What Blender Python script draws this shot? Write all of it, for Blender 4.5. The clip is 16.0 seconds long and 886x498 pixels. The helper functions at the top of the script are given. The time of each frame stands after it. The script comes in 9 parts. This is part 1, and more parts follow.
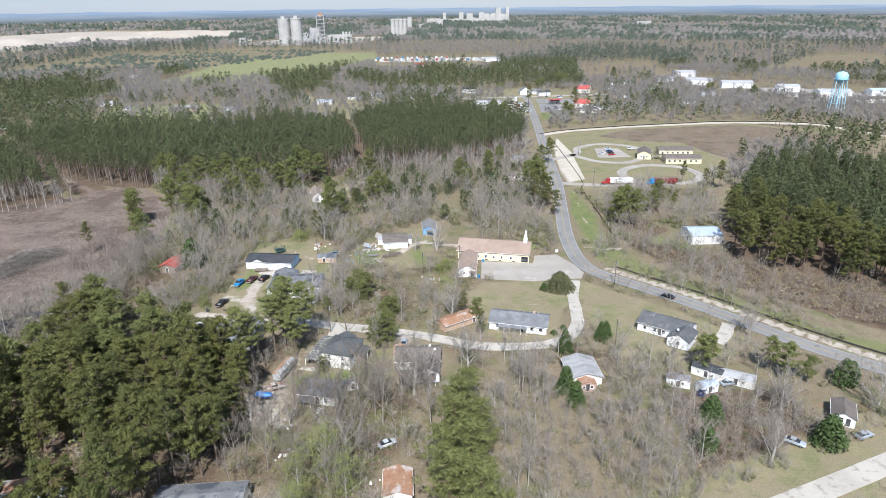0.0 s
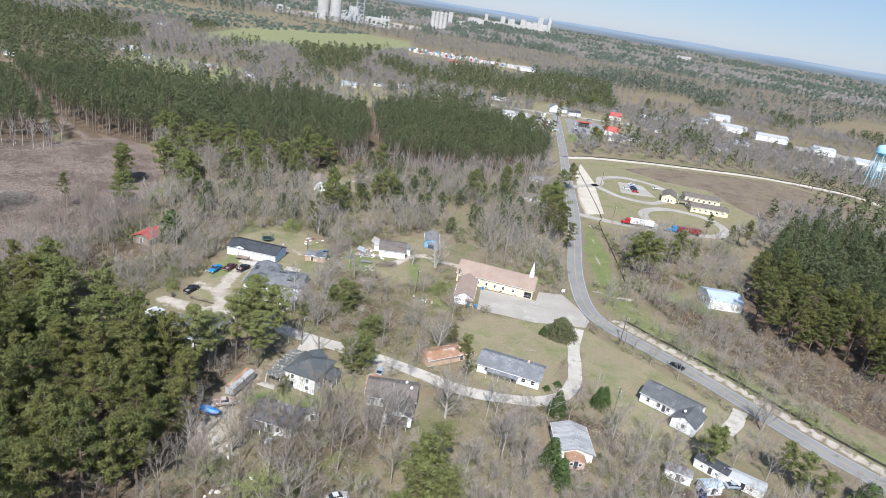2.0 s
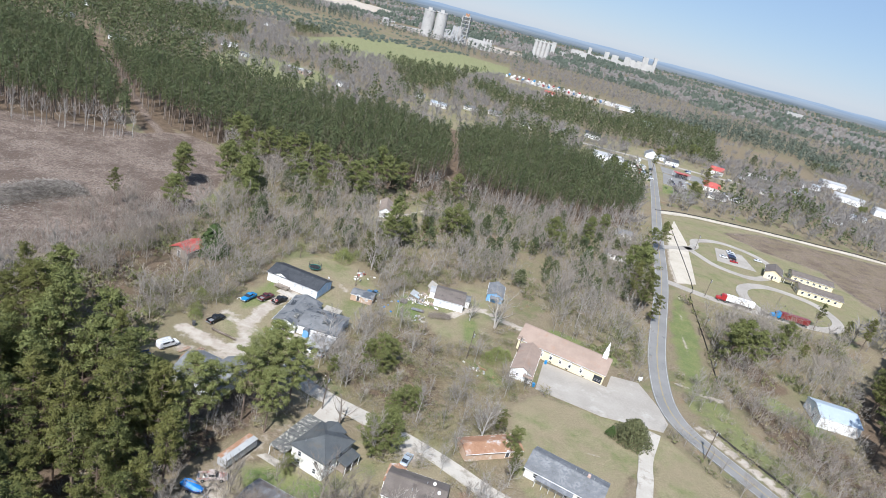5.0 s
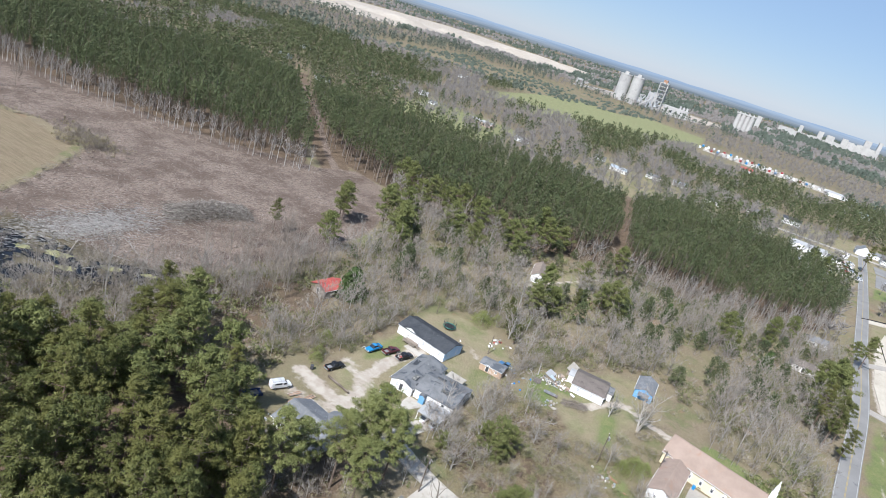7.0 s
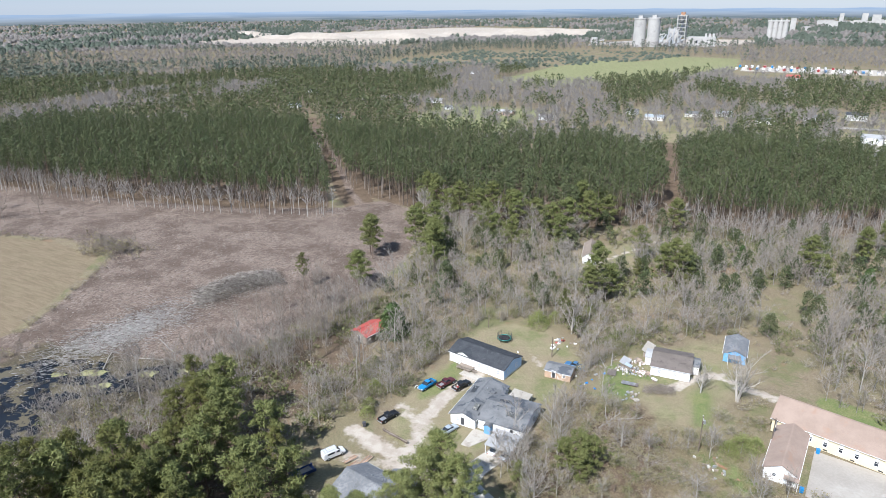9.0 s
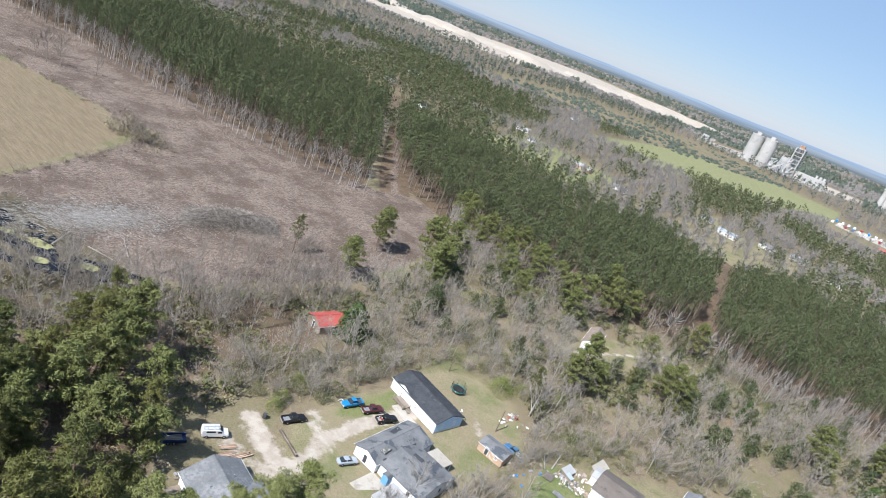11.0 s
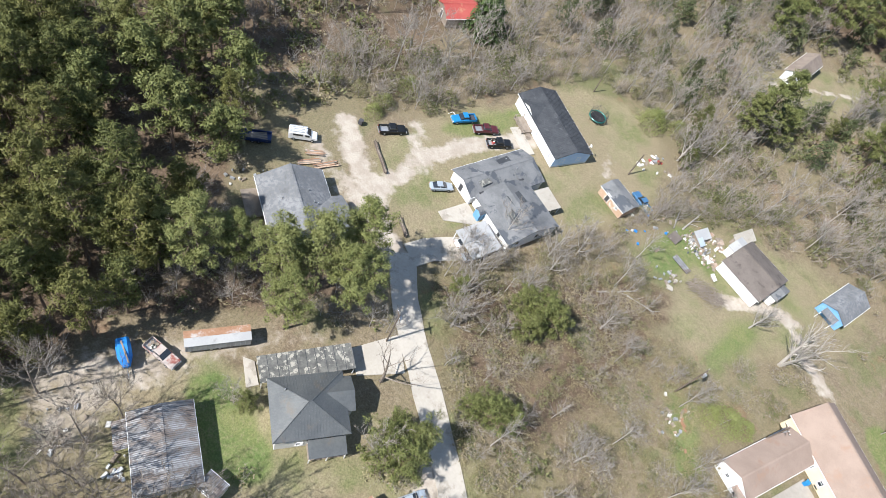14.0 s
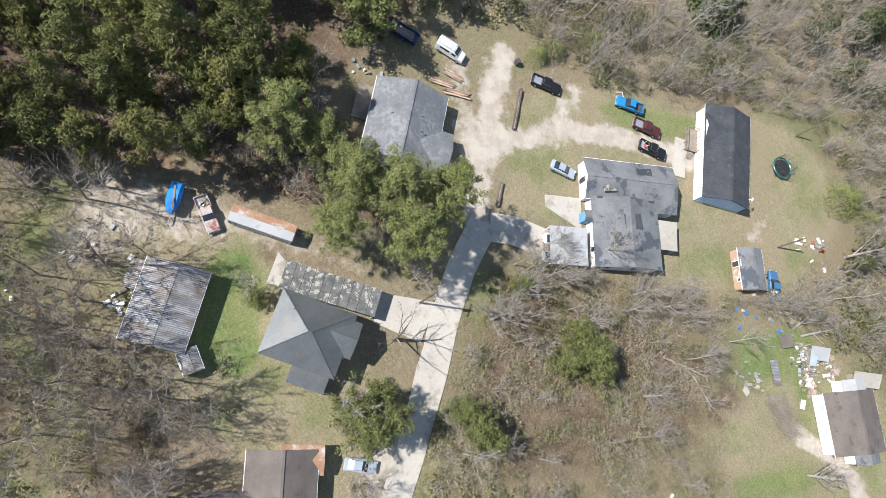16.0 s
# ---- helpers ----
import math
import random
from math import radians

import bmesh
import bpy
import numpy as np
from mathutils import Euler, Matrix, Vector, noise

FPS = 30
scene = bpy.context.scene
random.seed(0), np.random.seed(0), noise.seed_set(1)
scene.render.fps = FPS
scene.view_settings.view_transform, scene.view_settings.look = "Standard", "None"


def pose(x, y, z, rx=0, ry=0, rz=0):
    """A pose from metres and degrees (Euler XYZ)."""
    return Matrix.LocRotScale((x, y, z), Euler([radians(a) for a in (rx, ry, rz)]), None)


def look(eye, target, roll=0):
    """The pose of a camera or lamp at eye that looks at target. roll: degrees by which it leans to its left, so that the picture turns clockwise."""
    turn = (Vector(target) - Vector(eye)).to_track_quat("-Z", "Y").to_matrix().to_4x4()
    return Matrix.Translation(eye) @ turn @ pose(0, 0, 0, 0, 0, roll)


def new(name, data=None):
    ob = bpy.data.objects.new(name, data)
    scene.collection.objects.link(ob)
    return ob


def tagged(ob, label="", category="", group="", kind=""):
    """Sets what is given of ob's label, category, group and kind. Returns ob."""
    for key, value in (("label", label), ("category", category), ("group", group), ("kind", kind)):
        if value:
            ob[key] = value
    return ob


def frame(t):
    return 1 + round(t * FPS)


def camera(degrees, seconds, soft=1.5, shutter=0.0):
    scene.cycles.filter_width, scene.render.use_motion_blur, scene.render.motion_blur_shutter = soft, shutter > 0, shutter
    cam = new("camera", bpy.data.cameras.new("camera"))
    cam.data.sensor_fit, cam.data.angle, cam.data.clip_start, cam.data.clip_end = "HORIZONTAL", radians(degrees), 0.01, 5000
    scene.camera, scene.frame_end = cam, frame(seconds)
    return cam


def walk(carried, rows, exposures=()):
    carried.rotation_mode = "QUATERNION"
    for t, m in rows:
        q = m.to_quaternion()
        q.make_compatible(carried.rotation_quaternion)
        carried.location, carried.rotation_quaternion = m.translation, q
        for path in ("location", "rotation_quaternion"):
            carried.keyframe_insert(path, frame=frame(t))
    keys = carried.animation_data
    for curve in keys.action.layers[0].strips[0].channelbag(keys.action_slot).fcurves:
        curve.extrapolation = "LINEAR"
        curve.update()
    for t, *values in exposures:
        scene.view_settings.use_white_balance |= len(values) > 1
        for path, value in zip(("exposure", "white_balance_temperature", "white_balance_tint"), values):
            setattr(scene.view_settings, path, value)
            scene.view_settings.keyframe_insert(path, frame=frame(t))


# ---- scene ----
cam = camera(68.8, 16.0, soft=0.65)
PATH = [
    (0, (-0.86, 2.29, 97.16), (1.29, 95.66, 61.42), -0.6),
    (0.5, (-0.63, 7.91, 97.15), (1.87, 101.27, 61.40), 0.8),
    (1, (-0.48, 13.55, 97.15), (2.87, 106.77, 61.10), 4.5),
    (1.5, (-0.43, 19.22, 97.15), (3.57, 112.45, 61.21), 9.4),
    (2, (-0.47, 24.89, 97.14), (1.43, 118.12, 61.03), 9.2),
    (2.5, (-0.59, 30.49, 97.08), (-1.04, 123.71, 60.89), 8.5),
    (3, (-0.70, 36.00, 97.00), (-2.20, 129.23, 60.86), 11.2),
    (3.5, (-0.79, 41.40, 96.93), (-4.29, 134.68, 61.04), 12.2),
    (3.7, (-0.79, 43.52, 96.92), (-5.44, 136.73, 61.01), 12.2),
    (5.8, (-0.40, 65.02, 96.49), (-17.15, 157.41, 62.09), 19.0),
    (6, (-0.30, 66.95, 96.47), (-19.35, 158.97, 62.27), 20.7),
    (6.5, (0.15, 71.52, 96.43), (-27.36, 161.44, 62.42), 21.3),
    (7, (0.77, 75.92, 96.36), (-34.98, 162.68, 61.81), 17.5),
    (7.5, (1.64, 80.35, 96.29), (-42.50, 162.89, 61.09), 1.4),
    (8, (2.60, 84.94, 96.20), (-43.75, 166.34, 61.20), -2.9),
    (8.5, (3.52, 89.73, 96.10), (-41.84, 171.60, 60.90), -1.1),
    (9, (4.33, 94.72, 96.00), (-40.57, 176.73, 60.55), -0.5),
    (9.2, (4.57, 96.80, 95.97), (-40.18, 178.88, 60.47), -0.4),
    (11.3, (5.97, 119.36, 94.78), (-47.03, 196.47, 59.48), 24.2),
    (11.5, (5.92, 121.46, 94.75), (-49.79, 195.82, 57.75), 23.6),
    (12, (5.31, 126.60, 94.70), (-49.13, 195.43, 46.76), 21.3),
    (12.5, (4.17, 131.59, 94.67), (-47.28, 193.90, 35.76), 20.0),
    (13, (2.49, 136.47, 94.64), (-43.16, 193.67, 26.49), 22.4),
    (13.5, (0.23, 141.18, 94.62), (-40.43, 193.19, 19.51), 24.5),
    (14, (-2.52, 145.60, 94.60), (-38.12, 193.84, 14.56), 28.3),
    (14.5, (-5.69, 149.67, 94.55), (-34.13, 195.91, 10.57), 36.0),
    (15, (-9.02, 153.31, 94.51), (-35.27, 194.11, 7.06), 42.9),
    (15.5, (-12.31, 156.56, 94.49), (-37.91, 189.31, 3.54), 49.4),
    (16, (-15.49, 159.50, 94.51), (-40.69, 187.45, 1.86), 50.7),
]
walk(cam, [(t, look(eye, target, roll)) for t, eye, target, roll in PATH], [(0.0, 0.62, 5960, 11), (6.0, 0.62, 5960, 11), (9.2, 0.73, 5920, 11), (12.0, 0.77, 6120, 11), (13.2, 0.82, 6210, 11), (16.0, 0.70, 6240, 11)])

# ---- light ----
SUN_EL, SUN_AZ = 48.0, 185.0  # height, and the bearing it stands at, clockwise from +y
world = bpy.data.worlds.new("sky")
scene.world = world
world.use_nodes = True
sky = world.node_tree.nodes.new("ShaderNodeTexSky")
sky.sky_type, sky.sun_disc = "NISHITA", False
sky.sun_elevation, sky.sun_rotation = radians(SUN_EL), radians(SUN_AZ)
sky.air_density, sky.dust_density, sky.ozone_density = 1.1, 0.05, 2.0
sky.altitude = 1000.0
haze = world.node_tree.nodes.new("ShaderNodeMix")  # thin spring haze, evening the sky out
haze.data_type = "RGBA"
haze.inputs[0].default_value = 0.42
haze.inputs[7].default_value = (8.0, 11.2, 16.4, 1)
world.node_tree.links.new(sky.outputs[0], haze.inputs[6])
world.node_tree.links.new(haze.outputs[2], world.node_tree.nodes["Background"].inputs[0])
world.node_tree.nodes["Background"].inputs[1].default_value = 0.043
sun = new("sun", bpy.data.lights.new("sun", "SUN"))
sun.data.energy, sun.data.angle, sun.data.color = 5.0, radians(0.55), (1.0, 0.96, 0.90)
sun_way = Vector((math.sin(radians(SUN_AZ)) * math.cos(radians(SUN_EL)), math.cos(radians(SUN_AZ)) * math.cos(radians(SUN_EL)), math.sin(radians(SUN_EL))))
sun.matrix_world = Matrix.Translation((0, 0, 300)) @ sun_way.to_track_quat("Z", "Y").to_matrix().to_4x4()

# ---- materials ----
def node(nt, kind, **sets):
    n = nt.nodes.new(kind)
    for key, value in sets.items():
        n.inputs[key].default_value = value
    return n


def noise_node(nt, scale, detail=4.0, rough=0.6, coords=None, stretch=None):
    n = node(nt, "ShaderNodeTexNoise", Scale=scale, Detail=detail, Roughness=rough)
    if coords is not None:
        if stretch:
            mp = nt.nodes.new("ShaderNodeMapping")
            mp.inputs["Scale"].default_value = stretch
            nt.links.new(coords, mp.inputs["Vector"])
            coords = mp.outputs[0]
        nt.links.new(coords, n.inputs["Vector"])
    return n.outputs["Fac"]


def mix_col(nt, fac, a, b, how="MIX"):
    n = nt.nodes.new("ShaderNodeMix")
    n.data_type, n.blend_type = "RGBA", how
    for value, slot in ((fac, 0), (a, 6), (b, 7)):
        if hasattr(value, "links"):
            nt.links.new(value, n.inputs[slot])
        elif slot == 0:
            n.inputs[0].default_value = value
        else:
            n.inputs[slot].default_value = (*value, 1)
    return n.outputs[2]


def ramp(nt, value, lo, hi, a=0.0, b=1.0):
    n = nt.nodes.new("ShaderNodeMapRange")
    n.interpolation_type = "SMOOTHSTEP"
    nt.links.new(value, n.inputs["Value"])
    for key, v in (("From Min", lo), ("From Max", hi), ("To Min", a), ("To Max", b)):
        n.inputs[key].default_value = v
    return n.outputs[0]


def blank(name, rough=0.8, metal=0.0, spec=0.3):
    m = bpy.data.materials.new(name)
    m.use_nodes = True
    nt = m.node_tree
    b = nt.nodes["Principled BSDF"]
    b.inputs["Roughness"].default_value, b.inputs["Metallic"].default_value = rough, metal
    b.inputs["Specular IOR Level"].default_value = spec
    return m, nt, b


def surface(name, a, b, rough=0.8, metal=0.0, coarse=0.3, fine=4.0, patch=None, patch_scale=0.5, patch_lo=0.55, patch_hi=0.7,
            bump=0.0, spec=0.3, rand=0.0, stretch=None, world_space=True):
    """Two tones over coarse and fine noise, stains of a third tone, relief, and a random tone for each object."""
    m, nt, bs = blank(name, rough, metal, spec)
    co = nt.nodes.new("ShaderNodeNewGeometry").outputs["Position"] if world_space else nt.nodes.new("ShaderNodeTexCoord").outputs["Object"]
    big, small = noise_node(nt, coarse, 3, coords=co, stretch=stretch), noise_node(nt, fine, 3, coords=co, stretch=stretch)
    mid = nt.nodes.new("ShaderNodeMath")
    mid.operation = "MULTIPLY_ADD"
    nt.links.new(small, mid.inputs[0])
    mid.inputs[1].default_value = 0.5
    nt.links.new(big, mid.inputs[2])
    col = mix_col(nt, ramp(nt, mid.outputs[0], 0.5, 1.0), a, b)
    if patch:
        col = mix_col(nt, ramp(nt, noise_node(nt, patch_scale, 5, 0.65, co), patch_lo, patch_hi), col, patch)
    if rand:
        oi = nt.nodes.new("ShaderNodeObjectInfo").outputs["Random"]
        hsv = nt.nodes.new("ShaderNodeHueSaturation")
        nt.links.new(ramp(nt, oi, 0, 1, 1 - rand, 1 + rand), hsv.inputs["Value"])
        nt.links.new(col, hsv.inputs["Color"])
        col = hsv.outputs[0]
    nt.links.new(col, bs.inputs["Base Color"])
    if bump:
        bp = node(nt, "ShaderNodeBump", Strength=bump, Distance=0.05)
        nt.links.new(small, bp.inputs["Height"])
        nt.links.new(bp.outputs[0], bs.inputs["Normal"])
    return m


def foliage(name, a, b, c, spread=0.5, sheen=0.25, tone_attr=False):
    """Leaves: a tone for each leaf, one for each tree, some light through the blade."""
    m, nt, bs = blank(name, 0.65, 0.0, sheen)
    geo = nt.nodes.new("ShaderNodeNewGeometry")
    col = mix_col(nt, geo.outputs["Random Per Island"], a, b)
    if tone_attr:
        at = nt.nodes.new("ShaderNodeAttribute")
        at.attribute_name = "tone"
        tone = at.outputs["Fac"]
    else:
        tone = nt.nodes.new("ShaderNodeObjectInfo").outputs["Random"]
    col = mix_col(nt, ramp(nt, tone, 0.1, 1.0, 0.0, spread), col, c)
    nt.links.new(col, bs.inputs["Base Color"])
    tr = nt.nodes.new("ShaderNodeBsdfTranslucent")
    nt.links.new(col, tr.inputs["Color"])
    mx = nt.nodes.new("ShaderNodeMixShader")
    mx.inputs[0].default_value = 0.13
    nt.links.new(bs.outputs[0], mx.inputs[1])
    nt.links.new(tr.outputs[0], mx.inputs[2])
    nt.links.new(mx.outputs[0], nt.nodes["Material Output"].inputs[0])
    return m


def bark_mat(name, a, b, c, tone_attr=False):
    m, nt, bs = blank(name, 0.9, 0.0, 0.15)
    co = nt.nodes.new("ShaderNodeNewGeometry").outputs["Position"]
    col = mix_col(nt, ramp(nt, noise_node(nt, 1.2, 3, coords=co), 0.35, 0.65), a, b)
    if tone_attr:
        at = nt.nodes.new("ShaderNodeAttribute")
        at.attribute_name = "tone"
        tone = at.outputs["Fac"]
    else:
        tone = nt.nodes.new("ShaderNodeObjectInfo").outputs["Random"]
    nt.links.new(mix_col(nt, ramp(nt, tone, 0.2, 1.0, 0.0, 0.8), col, c), bs.inputs["Base Color"])
    return m


def ground_mat():
    m, nt, bs = blank("ground_cover", 0.95, 0.0, 0.1)
    co = nt.nodes.new("ShaderNodeNewGeometry").outputs["Position"]
    broad, mid, fine = noise_node(nt, 0.02, 4, coords=co), noise_node(nt, 0.15, 5, 0.65, co), noise_node(nt, 1.6, 5, 0.7, co)
    twig = noise_node(nt, 1.5, 7, 0.8, co, (1.0, 0.4, 1.0))

    def toned(a, b, c=None, by=mid, lo=0.35, hi=0.65):
        col = mix_col(nt, ramp(nt, by, lo, hi), a, b)
        return mix_col(nt, ramp(nt, fine, 0.45, 0.7, 0.0, 0.7), col, c) if c else col

    covers = []
    for name in ("cover_a", "cover_b"):
        at = nt.nodes.new("ShaderNodeAttribute")
        at.attribute_name = name
        sp = nt.nodes.new("ShaderNodeSeparateColor")
        nt.links.new(at.outputs["Color"], sp.inputs[0])
        covers += [sp.outputs[0], sp.outputs[1], sp.outputs[2], at.outputs["Alpha"]]
    lawn, sand, cut, field, verge, litter, mud_shade, pasture = covers
    col = toned((0.165, 0.126, 0.082), (0.200, 0.165, 0.096), (0.285, 0.238, 0.165))
    col = mix_col(nt, ramp(nt, broad, 0.45, 0.62, 0.0, 0.6), col, (0.168, 0.152, 0.078))
    col = mix_col(nt, ramp(nt, noise_node(nt, 0.05, 5, 0.65, co), 0.52, 0.64, 0.0, 0.75), col, (0.128, 0.140, 0.056))
    col = mix_col(nt, ramp(nt, noise_node(nt, 0.07, 5, 0.7, co, (1.0, 1.3, 1.0)), 0.58, 0.68, 0.0, 0.7), col, (0.215, 0.128, 0.076))
    layers = (
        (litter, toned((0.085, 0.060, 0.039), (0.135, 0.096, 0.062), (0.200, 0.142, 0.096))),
        (pasture, toned((0.180, 0.195, 0.085), (0.225, 0.215, 0.105))),
        (lawn, mix_col(nt, ramp(nt, noise_node(nt, 0.09, 5, 0.65, co), 0.40, 0.60, 0.0, 0.8), toned((0.150, 0.158, 0.066), (0.240, 0.205, 0.120), (0.196, 0.180, 0.090)), (0.232, 0.186, 0.116))),
        (verge, toned((0.100, 0.145, 0.040), (0.168, 0.178, 0.066), (0.198, 0.184, 0.092))),
        (cut, mix_col(nt, ramp(nt, noise_node(nt, 0.06, 6, 0.7, co), 0.42, 0.6, 0.0, 0.75), toned((0.100, 0.070, 0.052), (0.190, 0.142, 0.110), (0.350, 0.300, 0.258), twig, 0.42, 0.56), (0.092, 0.066, 0.050))),
        (field, mix_col(nt, ramp(nt, noise_node(nt, 1.0, 3, 0.6, co, (0.10, 1.1, 1.0)), 0.4, 0.62, 0.0, 0.7), toned((0.205, 0.156, 0.098), (0.185, 0.148, 0.088), (0.232, 0.182, 0.118)), (0.150, 0.116, 0.070))),
        (mud_shade, toned((0.060, 0.052, 0.036), (0.110, 0.090, 0.055), (0.170, 0.135, 0.080))),
    )
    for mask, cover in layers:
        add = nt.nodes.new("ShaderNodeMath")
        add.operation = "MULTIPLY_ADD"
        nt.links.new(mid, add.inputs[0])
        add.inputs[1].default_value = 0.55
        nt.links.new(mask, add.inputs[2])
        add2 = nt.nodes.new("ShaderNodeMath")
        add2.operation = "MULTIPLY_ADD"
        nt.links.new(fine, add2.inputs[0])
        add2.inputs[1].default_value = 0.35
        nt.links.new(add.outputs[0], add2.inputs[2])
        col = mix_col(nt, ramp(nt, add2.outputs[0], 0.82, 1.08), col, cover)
    speck = noise_node(nt, 3.5, 7, 0.8, co)
    shade = nt.nodes.new("ShaderNodeHueSaturation")
    nt.links.new(ramp(nt, speck, 0.32, 0.68, 0.72, 1.30), shade.inputs["Value"])
    shade.inputs["Saturation"].default_value = 0.92
    nt.links.new(col, shade.inputs["Color"])
    col = shade.outputs[0]
    # sand lies over the rest, smooth, with tracks and grey patches
    grit = mix_col(nt, ramp(nt, noise_node(nt, 0.35, 5, 0.6, co), 0.38, 0.62), (0.425, 0.378, 0.318), (0.345, 0.296, 0.242))
    grit = mix_col(nt, ramp(nt, noise_node(nt, 5.0, 4, 0.7, co), 0.5, 0.75, 0.0, 0.35), grit, (0.262, 0.215, 0.165))
    edge = nt.nodes.new("ShaderNodeMath")
    edge.operation = "MULTIPLY_ADD"
    nt.links.new(noise_node(nt, 0.5, 6, 0.65, co), edge.inputs[0])
    edge.inputs[1].default_value = 0.8
    nt.links.new(sand, edge.inputs[2])
    col = mix_col(nt, ramp(nt, edge.outputs[0], 0.78, 1.06), col, grit)
    nt.links.new(col, bs.inputs["Base Color"])
    bp = node(nt, "ShaderNodeBump", Strength=0.6, Distance=0.25)
    nt.links.new(fine, bp.inputs["Height"])
    nt.links.new(bp.outputs[0], bs.inputs["Normal"])
    return m


GROUND = ground_mat()
ASPHALT = surface("asphalt", (0.185, 0.180, 0.172), (0.235, 0.228, 0.216), 0.9, coarse=0.08, fine=2.5, patch=(0.115, 0.115, 0.118), patch_scale=0.25, patch_lo=0.6, patch_hi=0.72, bump=0.2)
CONCRETE = surface("pale_concrete", (0.370, 0.338, 0.290), (0.450, 0.415, 0.360), 0.9, coarse=0.12, fine=2.0, patch=(0.285, 0.255, 0.212), patch_scale=0.35, patch_lo=0.52, patch_hi=0.66, bump=0.2)
OLD_LOT = surface("worn_lot", (0.285, 0.258, 0.222), (0.360, 0.330, 0.288), 0.9, coarse=0.08, fine=1.6, patch=(0.400, 0.372, 0.330), patch_scale=0.12, bump=0.2)
PAINT_LINE = surface("road_paint", (0.30, 0.30, 0.29), (0.40, 0.40, 0.38), 0.7)
YELLOW_LINE = surface("yellow_road_paint", (0.30, 0.23, 0.09), (0.38, 0.29, 0.12), 0.7)
WHITE = surface("white_siding", (0.74, 0.75, 0.76), (0.80, 0.80, 0.80), 0.6, coarse=0.5, fine=3.0, patch=(0.62, 0.61, 0.58), patch_scale=0.8, patch_lo=0.6, patch_hi=0.8)
OFFWHITE = surface("weathered_white_paint", (0.62, 0.60, 0.56), (0.72, 0.70, 0.66), 0.75, patch=(0.45, 0.41, 0.35), patch_scale=0.9, patch_lo=0.56, patch_hi=0.75)
CREAM = surface("cream_brick_paint", (0.66, 0.57, 0.38), (0.72, 0.62, 0.43), 0.8, coarse=0.6, fine=8.0, bump=0.15)
BRICK = surface("pinkish_brick", (0.44, 0.30, 0.25), (0.52, 0.38, 0.32), 0.9, coarse=0.8, fine=8.0, bump=0.2)
BLUE_WALL = surface("blue_boards", (0.13, 0.30, 0.52), (0.18, 0.37, 0.60), 0.7, patch=(0.55, 0.58, 0.60), patch_scale=0.6, patch_lo=0.62, patch_hi=0.7)
ORANGE_WALL = surface("bare_sheathing", (0.40, 0.27, 0.185), (0.50, 0.37, 0.27), 0.85, patch=(0.6, 0.57, 0.52), patch_scale=0.9)
CHARCOAL = surface("charcoal_shingle", (0.040, 0.044, 0.050), (0.062, 0.066, 0.072), 0.9, coarse=0.5, fine=5.0, patch=(0.080, 0.083, 0.088), patch_scale=0.7, bump=0.3)
SLATE = surface("worn_dark_grey_shingle", (0.078, 0.082, 0.086), (0.112, 0.115, 0.118), 0.9, coarse=0.4, fine=5.0, patch=(0.140, 0.142, 0.144), patch_scale=0.5, bump=0.3)
GREY_ROOF = surface("grey_shingle", (0.120, 0.123, 0.126), (0.190, 0.193, 0.195), 0.9, coarse=0.3, fine=5.0, patch=(0.078, 0.086, 0.098), patch_scale=0.28, patch_lo=0.53, patch_hi=0.58, bump=0.3)
PALE_ROOF = surface("pale_grey_shingle", (0.125, 0.129, 0.133), (0.235, 0.240, 0.245), 0.92, coarse=0.35, fine=3.2, patch=(0.150, 0.156, 0.165), patch_scale=1.6, patch_lo=0.50, patch_hi=0.56, bump=0.5, spec=0.15)
BROWN_ROOF = surface("brown_shingle", (0.115, 0.098, 0.085), (0.155, 0.132, 0.116), 0.9, coarse=0.4, fine=5.0, patch=(0.085, 0.073, 0.064), patch_scale=0.5, bump=0.3)
TAN_ROOF = surface("tan_shingle", (0.250, 0.188, 0.150), (0.310, 0.236, 0.190), 0.9, coarse=0.25, fine=6.0, patch=(0.285, 0.195, 0.145), patch_scale=0.3, bump=0.3)
METAL_GREY = surface("dark_ribbed_metal", (0.090, 0.097, 0.100), (0.130, 0.136, 0.134), 0.5, 0.3, coarse=0.3, fine=3.0, patch=(0.130, 0.120, 0.105), patch_scale=0.35, spec=0.5)
def corrugated(name, a, b, groove_shade, rust, pitch=0.26, lo=0.5, hi=0.62):
    """Old roofing sheets: a wave across each roof with shade painted into its troughs, lapped sheets of uneven tone,
    rust in patches.
    """
    m, nt, bs = blank(name, 0.55, 0.15, 0.5)
    co = nt.nodes.new("ShaderNodeTexCoord").outputs["Object"]
    wave = node(nt, "ShaderNodeTexWave", Scale=1.0 / pitch / 3.18, Distortion=0.15)
    nt.links.new(co, wave.inputs["Vector"])
    sheet = noise_node(nt, 1.0, 0, coords=co, stretch=(1.1, 0.22, 0.2))
    col = mix_col(nt, ramp(nt, sheet, 0.35, 0.65), a, b)
    col = mix_col(nt, ramp(nt, noise_node(nt, 0.5, 6, 0.7, co, (1.0, 0.5, 1.0)), lo, hi, 0.0, 0.85), col, rust)
    col = mix_col(nt, ramp(nt, wave.outputs["Fac"], 0.55, 0.1, 0.0, 0.6), col, groove_shade)
    nt.links.new(col, bs.inputs["Base Color"])
    bp = node(nt, "ShaderNodeBump", Strength=0.7, Distance=0.03)
    nt.links.new(wave.outputs["Fac"], bp.inputs["Height"])
    nt.links.new(bp.outputs[0], bs.inputs["Normal"])
    return m


